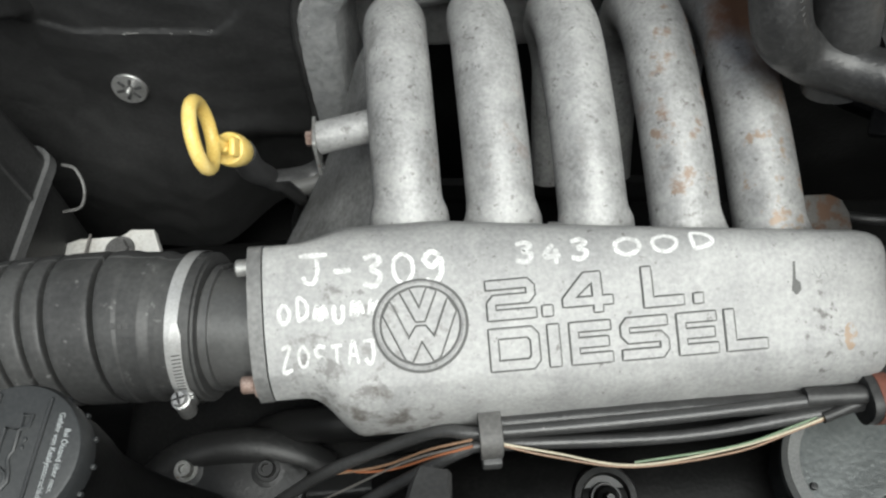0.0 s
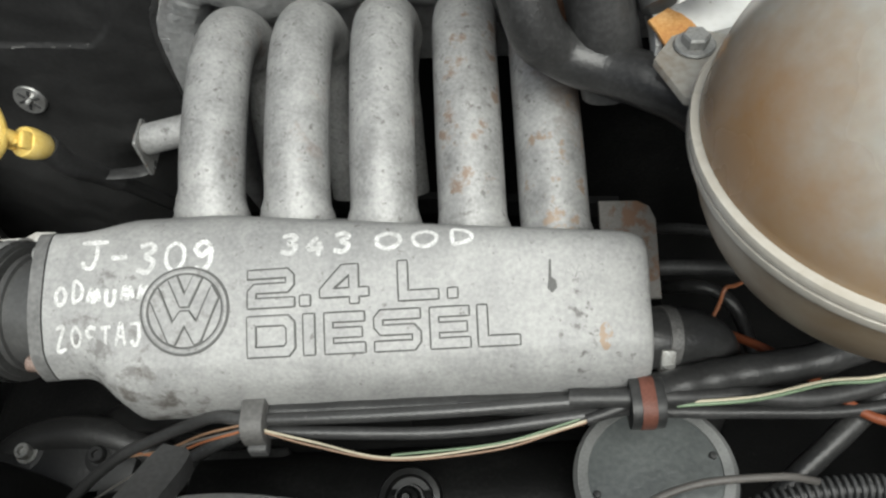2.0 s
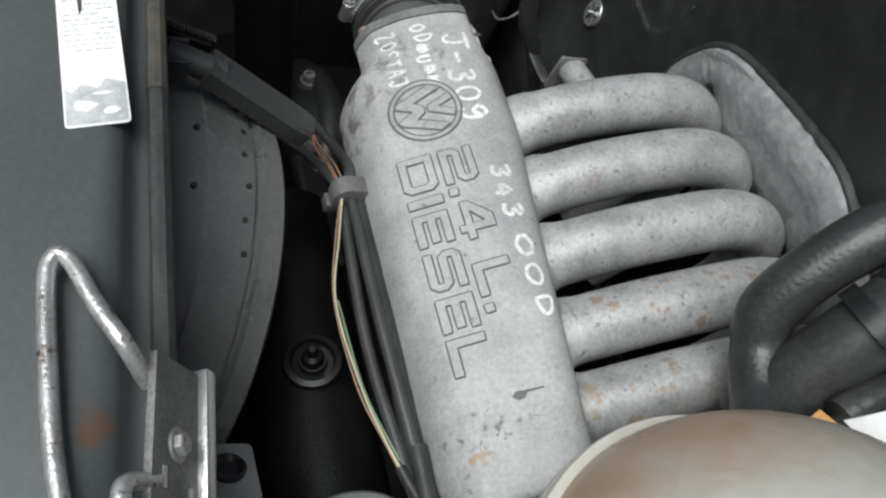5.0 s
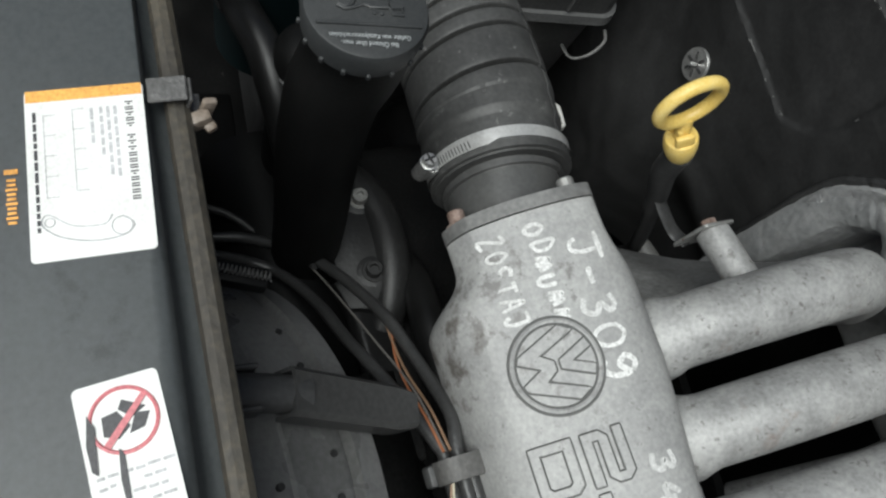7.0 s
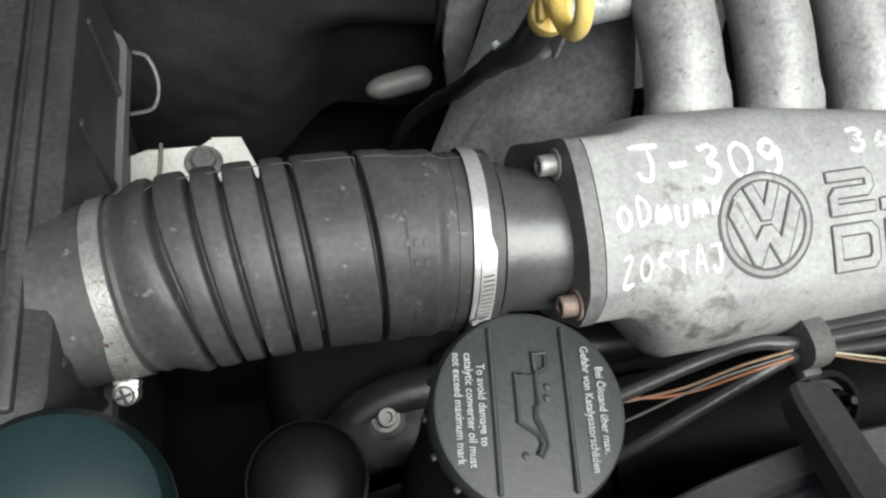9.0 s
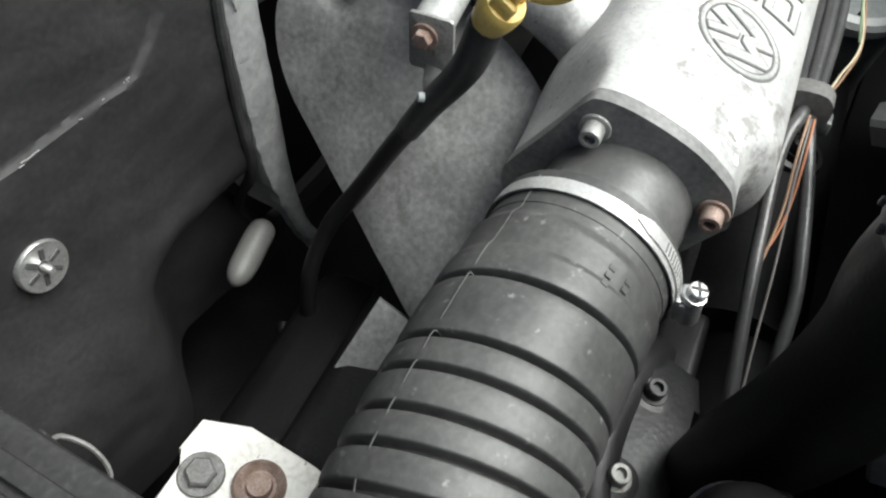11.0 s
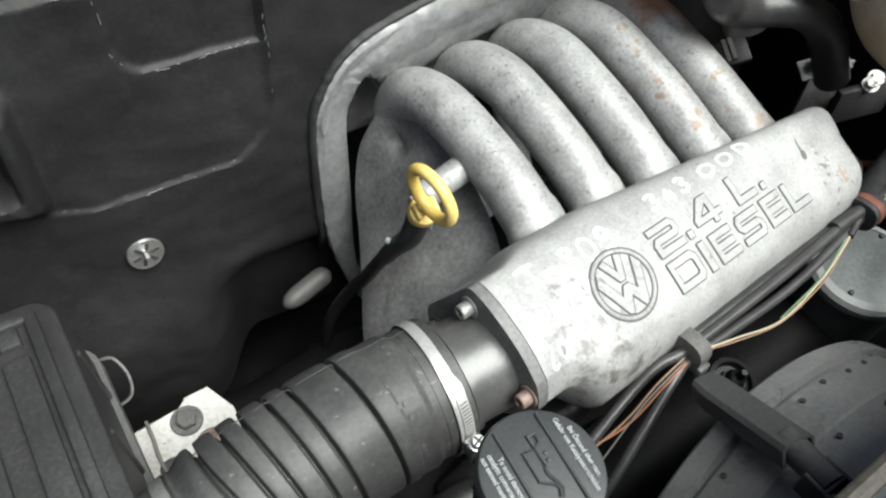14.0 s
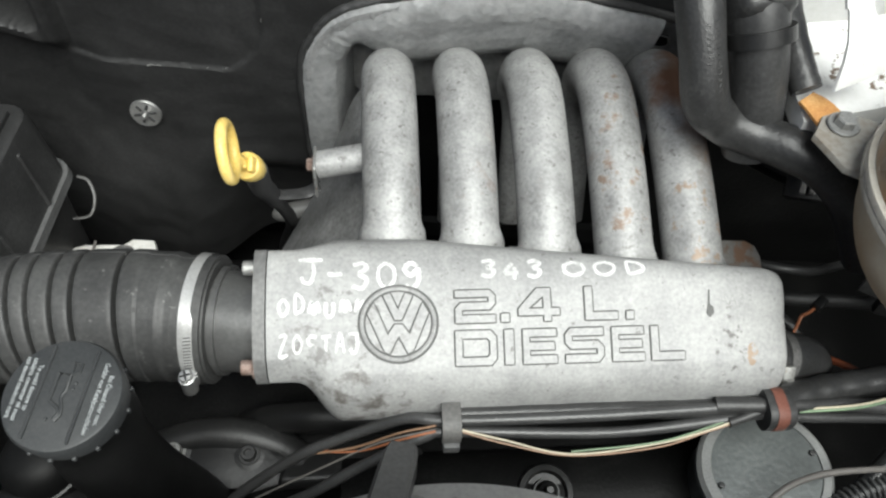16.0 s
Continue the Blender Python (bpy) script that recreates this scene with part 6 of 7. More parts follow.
    for a in (20, 200):
        bm = bmesh.new()
        lathe(bm, [(0, 0), (0.003, 0), (0.0025, 0.0025), (0, 0.003)], m @ pose(0.044 * math.cos(radians(a)), 0.044 * math.sin(radians(a)), 0.0005), 10)
        part("rivet", bm, RUBBER, c)


build_engine()
hose("water_pipe", [(-0.165, 0.246, 0.600), (-0.135, 0.243, 0.628), (-0.09, 0.238, 0.650), (-0.04, 0.237, 0.657), (0.04, 0.245, 0.655), (0.12, 0.255, 0.640)], 0.0155, PLASTIC, "dark water pipe running below the plenum", 30, 18, "pipe")


# ---- fan shroud ----
def build_shroud():
    r = root("fan_shroud", (0.085, 0.08, 0.42), "dusty black plastic fan shroud with drilled rim and painted-in sheen", "fan shroud")
    up = Vector((0, 0.371, 0.928))
    ax = Vector((0, 0.928, -0.371))
    R = 0.2015
    c = Vector((0.0515, 0.0519, 0.604))
    cx = c.x

    def spot(deg, along, rad):
        a = radians(deg)
        return c + Vector((math.cos(a), 0, 0)) * rad + up * (math.sin(a) * rad) + ax * along
    bm = bmesh.new()
    rows = []
    prof = [(-0.105, R - 0.002), (-0.062, R - 0.001), (-0.060, R + 0.001), (-0.024, R), (-0.0225, R - 0.004), (-0.019, R - 0.004), (-0.018, R + 0.004), (-0.002, R + 0.003), (0.001, R), (0.001, R - 0.012), (-0.004, R - 0.016)]
    for i in range(97):
        rows.append([bm.verts.new(spot(12 + 156 * i / 96, h, q)) for h, q in prof])
    for a, b in zip(rows, rows[1:]):
        for k in range(len(prof) - 1):
            bm.faces.new((a[k], a[k + 1], b[k + 1], b[k]))
    bmesh.ops.solidify(bm, geom=bm.faces[:], thickness=0.002)
    ring = part("ring", bm, SHROUD, r, angle=40)
    for ang, al in ((118, -0.03), (109, -0.032), (101, -0.031), (94, -0.033), (86, -0.030), (78, -0.032), (71, -0.030), (97, -0.07), (82, -0.072), (127, -0.03)):
        bm = bmesh.new()
        a = radians(ang)
        lathe(bm, [(0, 0.0008), (0.0022, 0.0008), (0.0022, -0.002), (0, -0.002)], frame_of(spot(ang, al, R + 0.001), Vector((math.cos(a), 0, 0)) + up * math.sin(a)), 10)
        part("drilled_hole", bm, RUBBER, ring)
    # flat wall of the shroud towards the radiator
    bm = bmesh.new()
    box(bm, (0.72, 0.02, 0.40), pose(0.05, 0.012, 0.66), 0.004)
    part("back_wall", bm, OIL_SHADE_BLACK, r)
    # added black slab that hides the lit floor and stands in for shade
    bm = bmesh.new()
    box(bm, (1.05, 0.11, 0.02), pose(0.12, 0.075, 0.50), 0.004)
    part("gap_shade_slab", bm, OIL_SHADE_BLACK, r)
    # hollow stay that reaches over the rim, sloping down to the engine
    a, b = Vector((-0.0190, 0.068, 0.8330)), Vector((-0.0050, 0.1505, 0.7900))
    m = frame_of(a, (b - a).cross(Vector((1, 0, 0))) * -1, b - a)
    long = (b - a).length
    bm = bmesh.new()
    sect = [(-0.0135, -0.010), (-0.0135, 0.004), (-0.0105, 0.0075), (0.0105, 0.0075), (0.0135, 0.004), (0.0135, -0.010), (0.0112, -0.010), (0.0112, 0.0030), (0.0095, 0.0050), (-0.0095, 0.0050), (-0.0112, 0.0030), (-0.0112, -0.010)]
    rings = []
    for i in range(13):
        q = i / 12
        k = 1 - 0.18 * smooth01(0.86, 1.0, q)
        rings.append([bm.verts.new(m @ Vector((long * q, y * k, z))) for y, z in sect])
    for r0, r1 in zip(rings, rings[1:]):
        for i in range(len(sect)):
            bm.faces.new((r0[i], r0[(i + 1) % len(sect)], r1[(i + 1) % len(sect)], r1[i]))
    bm.faces.new(rings[0])
    bm.faces.new(rings[-1][::-1])
    part("stay", bm, SHROUD_DARK, r, "black plastic channel stay across the rim")
    bm = bmesh.new()
    tube(bm, [a + Vector((-0.004, -0.030, 0.002)), a + Vector((0.002, 0.012, -0.006))], 0.0105, 4, 20)
    part("stay_socket", bm, SHROUD_DARK, r)
    bm = bmesh.new()
    for dx in (-0.011, 0.011):
        box(bm, (0.003, 0.040, 0.022), pose(a.x - 0.004 + dx, a.y - 0.034, a.z - 0.004), 0.001, 1)
    box(bm, (0.025, 0.003, 0.022), pose(a.x - 0.004, a.y - 0.030, a.z - 0.004), 0.001, 1)
    part("stay_clip", bm, SHROUD_DARK, r)
    # small coil spring on a block at the shroud's end
    bm = bmesh.new()
    box(bm, (0.045, 0.014, 0.014), pose(-0.1075, 0.0585, 0.772, 0, 0, 74), 0.003)
    part("spring_block", bm, OIL_SHADE_BLACK, r)
    bm = bmesh.new()
    a, b = Vector((-0.114, 0.036, 0.782)), Vector((-0.101, 0.081, 0.782))
    ax2 = (b - a).normalized()
    sd = ax2.cross(Vector((0, 0, 1))).normalized()
    tube(bm, [a.lerp(b, i / 144) + sd * (0.0028 * math.cos(i * 0.785)) + Vector((0, 0, 0.0028 * math.sin(i * 0.785))) for i in range(145)], 0.0006, raw=True, seg=5)
    part("coil_spring", bm, STEEL_DARK, r, "thin coil spring")
    bm = bmesh.new()
    lathe(bm, [(0, -0.03), (0.045, -0.03), (0.045, 0.0), (0.02, 0.012), (0, 0.012)], frame_of(Vector((0.07, 0.03, 0.60)), ax), 24)
    part("fan_hub", bm, PLASTIC, r)


build_shroud()


# ---- front panel ----
add_stain(BODY, (0.21, 0.12, 0.075), (0.262, -0.01, 0.89), (0.305, 0.026, 0.93), 90, 0.36, 0.2, 0.7)
add_stain(BODY, (0.10, 0.108, 0.11), (-0.12, -0.06, 0.88), (0.0, 0.03, 0.93), 70, 0.54, 0.14, 0.5)


def panel_z(y):
    return 0.9085 + 0.222 * (y + 0.018)


def build_front_panel():
    bm = bmesh.new()
    # section across the panel: y, z; the rear lip turns down
    prof = [(-0.16, 0.84), (-0.135, 0.874), (-0.10, panel_z(-0.10)), (-0.05, panel_z(-0.05)), (-0.006, panel_z(-0.006)), (-0.001, panel_z(-0.001) - 0.0008), (0.0025, 0.9095), (0.0050, 0.9050), (0.0068, 0.9000), (0.0092, 0.8970), (0.0125, 0.8962), (0.0185, 0.8966), (0.021, 0.8940), (0.0215, 0.878), (0.019, 0.866)]
    rows = []
    for i in range(61):
        x = -0.75 + 1.5 * i / 60
        rows.append([bm.verts.new((x, y + 0.042 * x * smooth01(-0.006, 0.012, y) + 0.006, z)) for y, z in prof])
    for a, b in zip(rows, rows[1:]):
        for k in range(len(prof) - 1):
            bm.faces.new((a[k], a[k + 1], b[k + 1], b[k]))
    bmesh.ops.solidify(bm, geom=bm.faces[:], thickness=0.002)
    p = tagged(part("lock_panel", bm, BODY, angle=50), "dark painted lock panel above the radiator", "body panel", kind="structure")
    bm = bmesh.new()
    tube(bm, [(x, 0.0265 + 0.042 * x, 0.9015 + 0.0006 * math.sin(30 * x)) for x in [-0.74 + 0.02 * i for i in range(42)]], 0.0062, raw=True, seg=10)
    part("worn_edge", bm, BODY_EDGE, p, "worn brownish panel edge")
    bm = bmesh.new()
    tube(bm, [(x, 0.0265 + 0.042 * x, 0.9015 - 0.002 * smooth01(0.15, 0.25, x)) for x in [0.08 + 0.0175 * i for i in range(11)]], 0.0058, raw=True, seg=10)
    part("folded_edge", bm, FILTER_BLACK, p)
    bm = bmesh.new()
    slab(bm, [(0.335, 0.015), (0.74, 0.03), (0.74, 0.085), (0.38, 0.075), (0.34, 0.05)], 0.004, pose(0, 0, 0.876), 0.001)
    part("lock_carrier", bm, BODY, p, "dark painted carrier beside the latch")


build_front_panel()
NP = Vector((0, -0.222, 1)).normalized()


def on_panel(x, y):
    return Vector((x, y + 0.006, panel_z(y) + 0.0004))


def build_labels():
    # service label: plain bars for its lettering
    m = frame_of(on_panel(-0.114, -0.026), NP, (0, 1, 0))
    lab = root("service_label", m.translation, "white belt service label with orange stripe and line drawing", "label")
    w, h = 0.050, 0.082
    bm = bmesh.new()
    slab(bm, rounded(w, h, 0.002), 0.0006, m)
    base = part("paper", bm, LABEL, lab, smooth=False)

    def bar(x, y, bw, bh, mt, nm="print_bar", z=0.0007):
        bm = bmesh.new()
        slab(bm, [(x - bw / 2, y - bh / 2), (x + bw / 2, y - bh / 2), (x + bw / 2, y + bh / 2), (x - bw / 2, y + bh / 2)], 0.0001, m @ pose(0, 0, z))
        return part(nm, bm, mt, base, smooth=False)
    bar(0, h / 2 - 0.003, w * 0.98, 0.0058, L_ORANGE, "orange_stripe")
    rnd = random.Random(5)
    y = h / 2 - 0.009
    for d in (0.0028,) * 5 + (0,) + (0.0030,) * 11:
        if d:
            bar(0.0185, y - d * 0.20, 0.0034, d * 0.22, L_DARK, "title_bar")
            bar(0.0185, y - d * 0.60, rnd.choice((0.0034, 0.0034, 0.0012)), d * 0.22, L_DARK, "title_bar")
        y -= d or 0.003
    for x, y0, y1 in ((0.0125, 0.03, -0.004), (0.0095, 0.03, 0.0), (0.0065, 0.03, 0.006), (0.0025, 0.03, 0.016)):
        y = y0
        while y > y1:
            d = rnd.uniform(0.003, 0.006)
            bar(x, y - d / 2, 0.0013, d, L_GREY)
            y -= d + 0.0012
    y = 0.030
    while y > -0.028:
        d = rnd.uniform(0.002, 0.005)
        bar(-0.0212, y - d / 2, 0.0014, d, L_DARK)
        y -= d + 0.0009
    for x, top, bot in ((-0.0175, 0.028, -0.012), (-0.0055, 0.03, -0.010)):
        bar(x, (top + bot) / 2, 0.0003, top - bot, L_GREY, "rule")
        for i in range(5):
            bar(x + 0.0025, bot + (top - bot) * i / 4, 0.005, 0.0003, L_GREY, "rule")
    bm = bmesh.new()
    loop = [(0.012, -0.024), (0.0165, -0.0285), (0.012, -0.033), (0.0, -0.034), (-0.012, -0.031), (-0.019, -0.026), (-0.020, -0.022), (-0.017, -0.020), (-0.008, -0.026), (0.004, -0.027), (0.008, -0.023)]
    tube(bm, [m @ Vector((x, y, 0.0008)) for x, y in loop], 0.0003, 60, 4, closed=False)
    for x, y, q in ((0.0115, -0.0285, 0.0042), (-0.017, -0.0235, 0.002)):
        tube(bm, [m @ Vector((x + q * math.cos(a), y + q * math.sin(a), 0.0008)) for a in (2 * math.pi * i / 20 for i in range(20))], 0.00025, raw=True, closed=True, seg=4)
    part("belt_drawing", bm, L_GREY, base, "thin line drawing of a belt run")
    bar(-0.0315, 0.0025, 0.0055, 0.0024, L_ORANGE, "orange_mark", 0.0002)
    for k in range(10):
        bar(-0.0315, -0.0015 - 0.0022 * k, (0.0036, 0.0036, 0.0046)[k % 3], 0.0013, L_ORANGE, "orange_mark", 0.0002)
    # long warning label, worn to bare silver at its far end; its hand sign is a plain dark shape
    turn = radians(7.3)
    m = frame_of(on_panel(0.049, -0.014), NP, (-math.sin(turn), math.cos(turn), 0))
    warn = root("warning_label", m.translation, "long white worn warning label with red prohibition ring", "label")
    bm = bmesh.new()
    slab(bm, rounded(0.033, 0.139, 0.0025), 0.0006, m)
    base = part("paper", bm, LABEL, warn, smooth=False)
    c = (0.0005, 0.0525)
    bm = bmesh.new()
    tube(bm, [m @ Vector((c[0] + 0.0128 * math.cos(a), c[1] + 0.0128 * math.sin(a), 0.0006)) for a in (2 * math.pi * i / 48 for i in range(48))], 0.0009, raw=True, closed=True, seg=6)
    part("prohibition_ring", bm, L_RED, base, "red ring")
    bm = bmesh.new()
    slab(bm, [(c[0] - 0.009, c[1] - 0.008), (c[0] - 0.007, c[1] - 0.010), (c[0] + 0.010, c[1] + 0.007), (c[0] + 0.0085, c[1] + 0.0088)], 0.0001, m @ pose(0, 0, 0.0012))
    part("prohibition_bar", bm, L_RED, base, "slanting red bar", smooth=False)
    for poly in (((-0.0085, -0.0045), (-0.003, -0.007), (0.002, -0.003), (-0.002, 0.004), (-0.008, 0.003)), ((0.001, -0.006), (0.007, -0.005), (0.010, 0.0005), (0.0045, 0.0015)), ((-0.0015, 0.0045), (0.003, 0.000), (0.009, 0.003), (0.004, 0.006), (0.0005, 0.008))):
        bm = bmesh.new()
        slab(bm, [(c[0] + x, c[1] + y) for x, y in poly], 0.0001, m @ pose(0, 0, 0.0007))
        part("pictogram", bm, L_DARK, base, "dark worn sign shape", smooth=False)
    for j in range(12):
        y = 0.033 - j * 0.0042
        k = -0.0135
        while k < 0.012:
            d = rnd.uniform(0.002, 0.005)
            if rnd.random() < 0.75:
                bar(k + d / 2, y + rnd.uniform(-0.0003, 0.0003), d, 0.0012, L_GREY)
            k += d + 0.001
    for pts in (((-0.0125, 0.058), (-0.0105, 0.052), (-0.0115, 0.044), (-0.0125, 0.034), (-0.0145, 0.036), (-0.0148, 0.046)), ((-0.0035, 0.042), (-0.002, 0.040), (-0.003, 0.020), (-0.0045, 0.016), (-0.005, 0.030))):
        bm = bmesh.new()
        slab(bm, pts, 0.0001, m @ pose(0, 0, 0.0014))
        part("scrape", bm, L_DARK, base, "dark scrape through the paper", smooth=False)
    bm = bmesh.new()
    slab(bm, [(-0.0155, -0.068), (0.0155, -0.068), (0.0157, -0.040), (0.006, -0.036), (0.001, -0.043), (-0.006, -0.038), (-0.012, -0.045), (-0.0157, -0.040)], 0.0001, m @ pose(0, 0, 0.0007))
    part("bare_silver", bm, FOIL, base, "bare silver backing where the paper is torn off", smooth=False)
    for x, y, w, h in ((-0.006, -0.055, 0.014, 0.009), (0.007, -0.060, 0.010, 0.006), (0.004, -0.047, 0.012, 0.003)):
        bm = bmesh.new()
        slab(bm, [(x + w / 2 * math.cos(a) * rnd.uniform(0.6, 1.1), y + h / 2 * math.sin(a) * rnd.uniform(0.6, 1.1)) for a in (2 * math.pi * i / 9 for i in range(9))], 0.0001, m @ pose(0, 0, 0.001))
        part("paper_remnant", bm, LABEL, base, smooth=False)


build_labels()


def build_latch():
    r = root("bonnet_latch", (0.29, 0.03, 0.88), "worn steel bonnet latch plate with looped wire spring", "latch")
    a, b = Vector((0.2485, 0.028, 0.913)), Vector((0.322, 0.032, 0.913))
    bm = bmesh.new()
    m = frame_of((a + b) / 2 + Vector((0, 0.012, -0.018)), (0.02, 0.82, 0.57), b - a)
    slab(bm, [(-0.036, -0.022), (0.036, -0.024), (0.039, 0.020), (-0.036, 0.020)], 0.004, m, 0.001)
    plate = part("plate", bm, STEEL_DARK, r)
    bm = bmesh.new()
    box(bm, (0.078, 0.010, 0.012), m @ pose(0.0, 0.020, 0.003), 0.002)
    part("bright_lip", bm, STEEL, plate, "bright worn lip")
    hexbolt("pivot", m @ Vector((0.004, -0.004, 0.004)), (0.02, 0.86, 0.55), 0.0055, STEEL_DULL, plate, True, 0.005)
    for x, y in ((0.026, 0.008), (0.02, -0.014)):
        bm = bmesh.new()
        box(bm, (0.010, 0.003, 0.001), m @ pose(x, y, 0.0043), 0.0003, 1)
        part("slot", bm, STEEL, plate)
    bm = bmesh.new()
    z = lambda y, h: panel_z(y) + h  # noqa: E731
    pts = [(0.262, 0.030, 0.906), (0.250, 0.018, z(0.018, 0.007)), (0.228, 0.004, z(0.004, 0.010)), (0.208, -0.006, z(-0.006, 0.010)), (0.205, -0.013, z(-0.013, 0.010)), (0.222, -0.015, z(-0.015, 0.009)), (0.29, -0.007, z(-0.007, 0.009)), (0.325, 0.001, z(0.001, 0.009)), (0.335, 0.010, z(0.010, 0.009)), (0.328, 0.020, z(0.018, 0.008)), (0.313, 0.021, z(0.018, 0.006)), (0.308, 0.034, 0.908)]
    tube(bm, pts, 0.0042, 90, 12)
    part("wire_loop", bm, STEEL_WORN, r, "thick rust-specked wire loop")
    bm = bmesh.new()
    slab(bm, [(-0.02, -0.014), (0.022, -0.016), (0.03, 0.004), (0.006, 0.014), (-0.018, 0.01)], 0.01, frame_of((0.325, 0.058, 0.868), (0.2, 0.2, 1)), 0.003)
    part("rubber_stop", bm, RUBBER_HOSE, r)


build_latch()


def build_panel_clip():
    r = root("panel_clip", (-0.150, 0.022, 0.895), "dirty metal spring clip on the panel edge", "clip")
    bm = bmesh.new()
    box(bm, (0.013, 0.018, 0.0018), frame_of((-0.152, 0.015, 0.9125), NP), 0.0006, 1)
    box(bm, (0.013, 0.0018, 0.016), pose(-0.152, 0.0245, 0.9055, -6, 0, 0), 0.0006, 1)
    box(bm, (0.013, 0.008, 0.0018), pose(-0.152, 0.0275, 0.8985), 0.0006, 1)
    part("spring", bm, STEEL_DARK, r)
    bm = bmesh.new()
    box(bm, (0.007, 0.011, 0.010), pose(-0.1425, 0.030, 0.901, 10, 0, 20), 0.002)
    box(bm, (0.004, 0.007, 0.014), pose(-0.1475, 0.0335, 0.904, -8, 0, 10), 0.0015)
    box(bm, (0.005, 0.006, 0.006), pose(-0.1400, 0.0350, 0.899, 20, 10, 30), 0.0015)
    part("tongue", bm, CLIP_BROWN, r, "grimy brown clip tongue")


build_panel_clip()


# ---- left side ----
def build_left_side():
    r = root("air_filter_box", (-0.56, 0.38, 0.38), "large black plastic air filter box with flanged lid", "filter box")
    # lid: flat sides drawn in a little towards the top
    def shell(x1, y0, y1, z0, z1, draw, r0):
        lo = [(x, y) for x, y in rounded(x1 + 0.73, y1 - y0, r0, 5)]
        bm = bmesh.new()
        cx, cy = (x1 - 0.73) / 2, (y0 + y1) / 2
        rows = [[bm.verts.new((cx + x * (1 - k), cy + y * (1 - k), z)) for x, y in lo] for k, z in ((0, z0), (draw * 0.8, z1 - 0.008), (draw * 1.05, z1 - 0.002), (draw * 1.4, z1))]
        for p, q in zip(rows, rows[1:]):
            for i in range(len(lo)):
                bm.faces.new((p[i], p[(i + 1) % len(lo)], q[(i + 1) % len(lo)], q[i]))
        bm.faces.new(rows[0][::-1])
        bm.faces.new(rows[-1])
        return bm
    lid = part("lid", shell(-0.392, 0.16, 0.503, 0.694, 0.787, 0.045, 0.022), FILTER_BLACK, r, "scuffed black lid")
    part("lid_flange", shell(-0.386, 0.154, 0.509, 0.686, 0.697, 0.006, 0.026), PLASTIC_GREY, lid, "scuffed parting flange")
    part("lower_box", shell(-0.398, 0.166, 0.497, 0.40, 0.686, 0.0, 0.022), FILTER_BLACK, r)
    # raised rim, bars and panels on top
    for x, y, w, d, z, h in ((-0.418, 0.33, 0.010, 0.30, 0.789, 0.008), (-0.437, 0.31, 0.020, 0.26, 0.788, 0.010), (-0.52, 0.478, 0.20, 0.010, 0.788, 0.008), (-0.437, 0.462, 0.016, 0.020, 0.787, 0.012), (-0.50, 0.31, 0.07, 0.24, 0.786, 0.012), (-0.60, 0.31, 0.09, 0.24, 0.786, 0.012)):
        bm = bmesh.new()
        box(bm, (w, d, h), pose(x, y, z), 0.0025)
        part("raised_bar", bm, FILTER_BLACK, lid)
    for y in (0.44, 0.36, 0.28, 0.21):
        bm = bmesh.new()
        box(bm, (0.006, 0.006, 0.075), pose(-0.3955, y, 0.735, 0, -5, 0), 0.0015, 1)
        part("rib", bm, FILTER_BLACK, lid)
    bm = bmesh.new()
    tube(bm, [(-0.388, 0.498, 0.678), (-0.377, 0.498, 0.671), (-0.371, 0.486, 0.655), (-0.376, 0.472, 0.642), (-0.394, 0.467, 0.640)], 0.0017, 24, 6)
    part("spring_catch", bm, STEEL_DARK, r, "dull steel spring catch")
    # white gearbox mount
    b = root("mount_bracket", (-0.35, 0.42, 0.56), "chipped white painted mount bracket with two bolts", "bracket")
    bm = bmesh.new()
    m = frame_of((-0.352, 0.43, 0.606), (0.0, -0.15, 1), (1, 0.08, 0))
    slab(bm, [(-0.056, -0.055), (0.052, -0.06), (0.056, 0.0), (0.045, 0.032), (0.02, 0.034), (0.012, 0.024), (-0.03, 0.028), (-0.055, 0.02)], 0.012, m @ pose(0, 0, -0.012), 0.002)
    part("plate", bm, WHITE_DIRTY, b)
    hexbolt("mount_bolt", m @ Vector((0.012, 0.010, 0)), (0, -0.15, 1), 0.0105, STEEL_DARK, b, True, 0.009)
    bm = bmesh.new()
    lathe(bm, [(0, 0.001), (0.014, 0.001), (0.018, 0.006), (0.016, 0.008), (0.011, 0.004), (0.009, 0.004), (0.008, 0.010), (0, 0.011)], m @ pose(0.022, -0.028, 0), 24)
    part("bushing", bm, RUST, b, "rusty bolt in a ring bushing")
    bm = bmesh.new()
    slab(bm, rounded(0.022, 0.030, 0.008), 0.001, m @ pose(-0.02, -0.03, 0.0003))
    part("slot", bm, RUBBER, b, "dark slotted opening")
    bm = bmesh.new()
    tube(bm, [m @ Vector(p) for p in ((-0.02, 0.03, 0.002), (-0.022, 0.01, 0.003), (-0.026, -0.02, 0.003), (-0.02, -0.055, 0.002))], 0.0018, 20, 6)
    part("wire", bm, W_TAN, b)
    # pale hose end under the insulation
    hose("pale_hose", [(-0.1245, 0.557, 0.579), (-0.140, 0.556, 0.577), (-0.165, 0.551, 0.573), (-0.1905, 0.545, 0.571)], lambda q: 0.0125 * max(0.05, 1 - abs(2 * q - 1) ** 4) ** 0.5, PALE_HOSE, "pale rounded hose end behind the manifold", 24, 18)
    h = root("breather_hose", (-0.42, 0.105, 0.66), "black breather hose with a grey connector entering the filler neck", "hose")
    bm = bmesh.new()
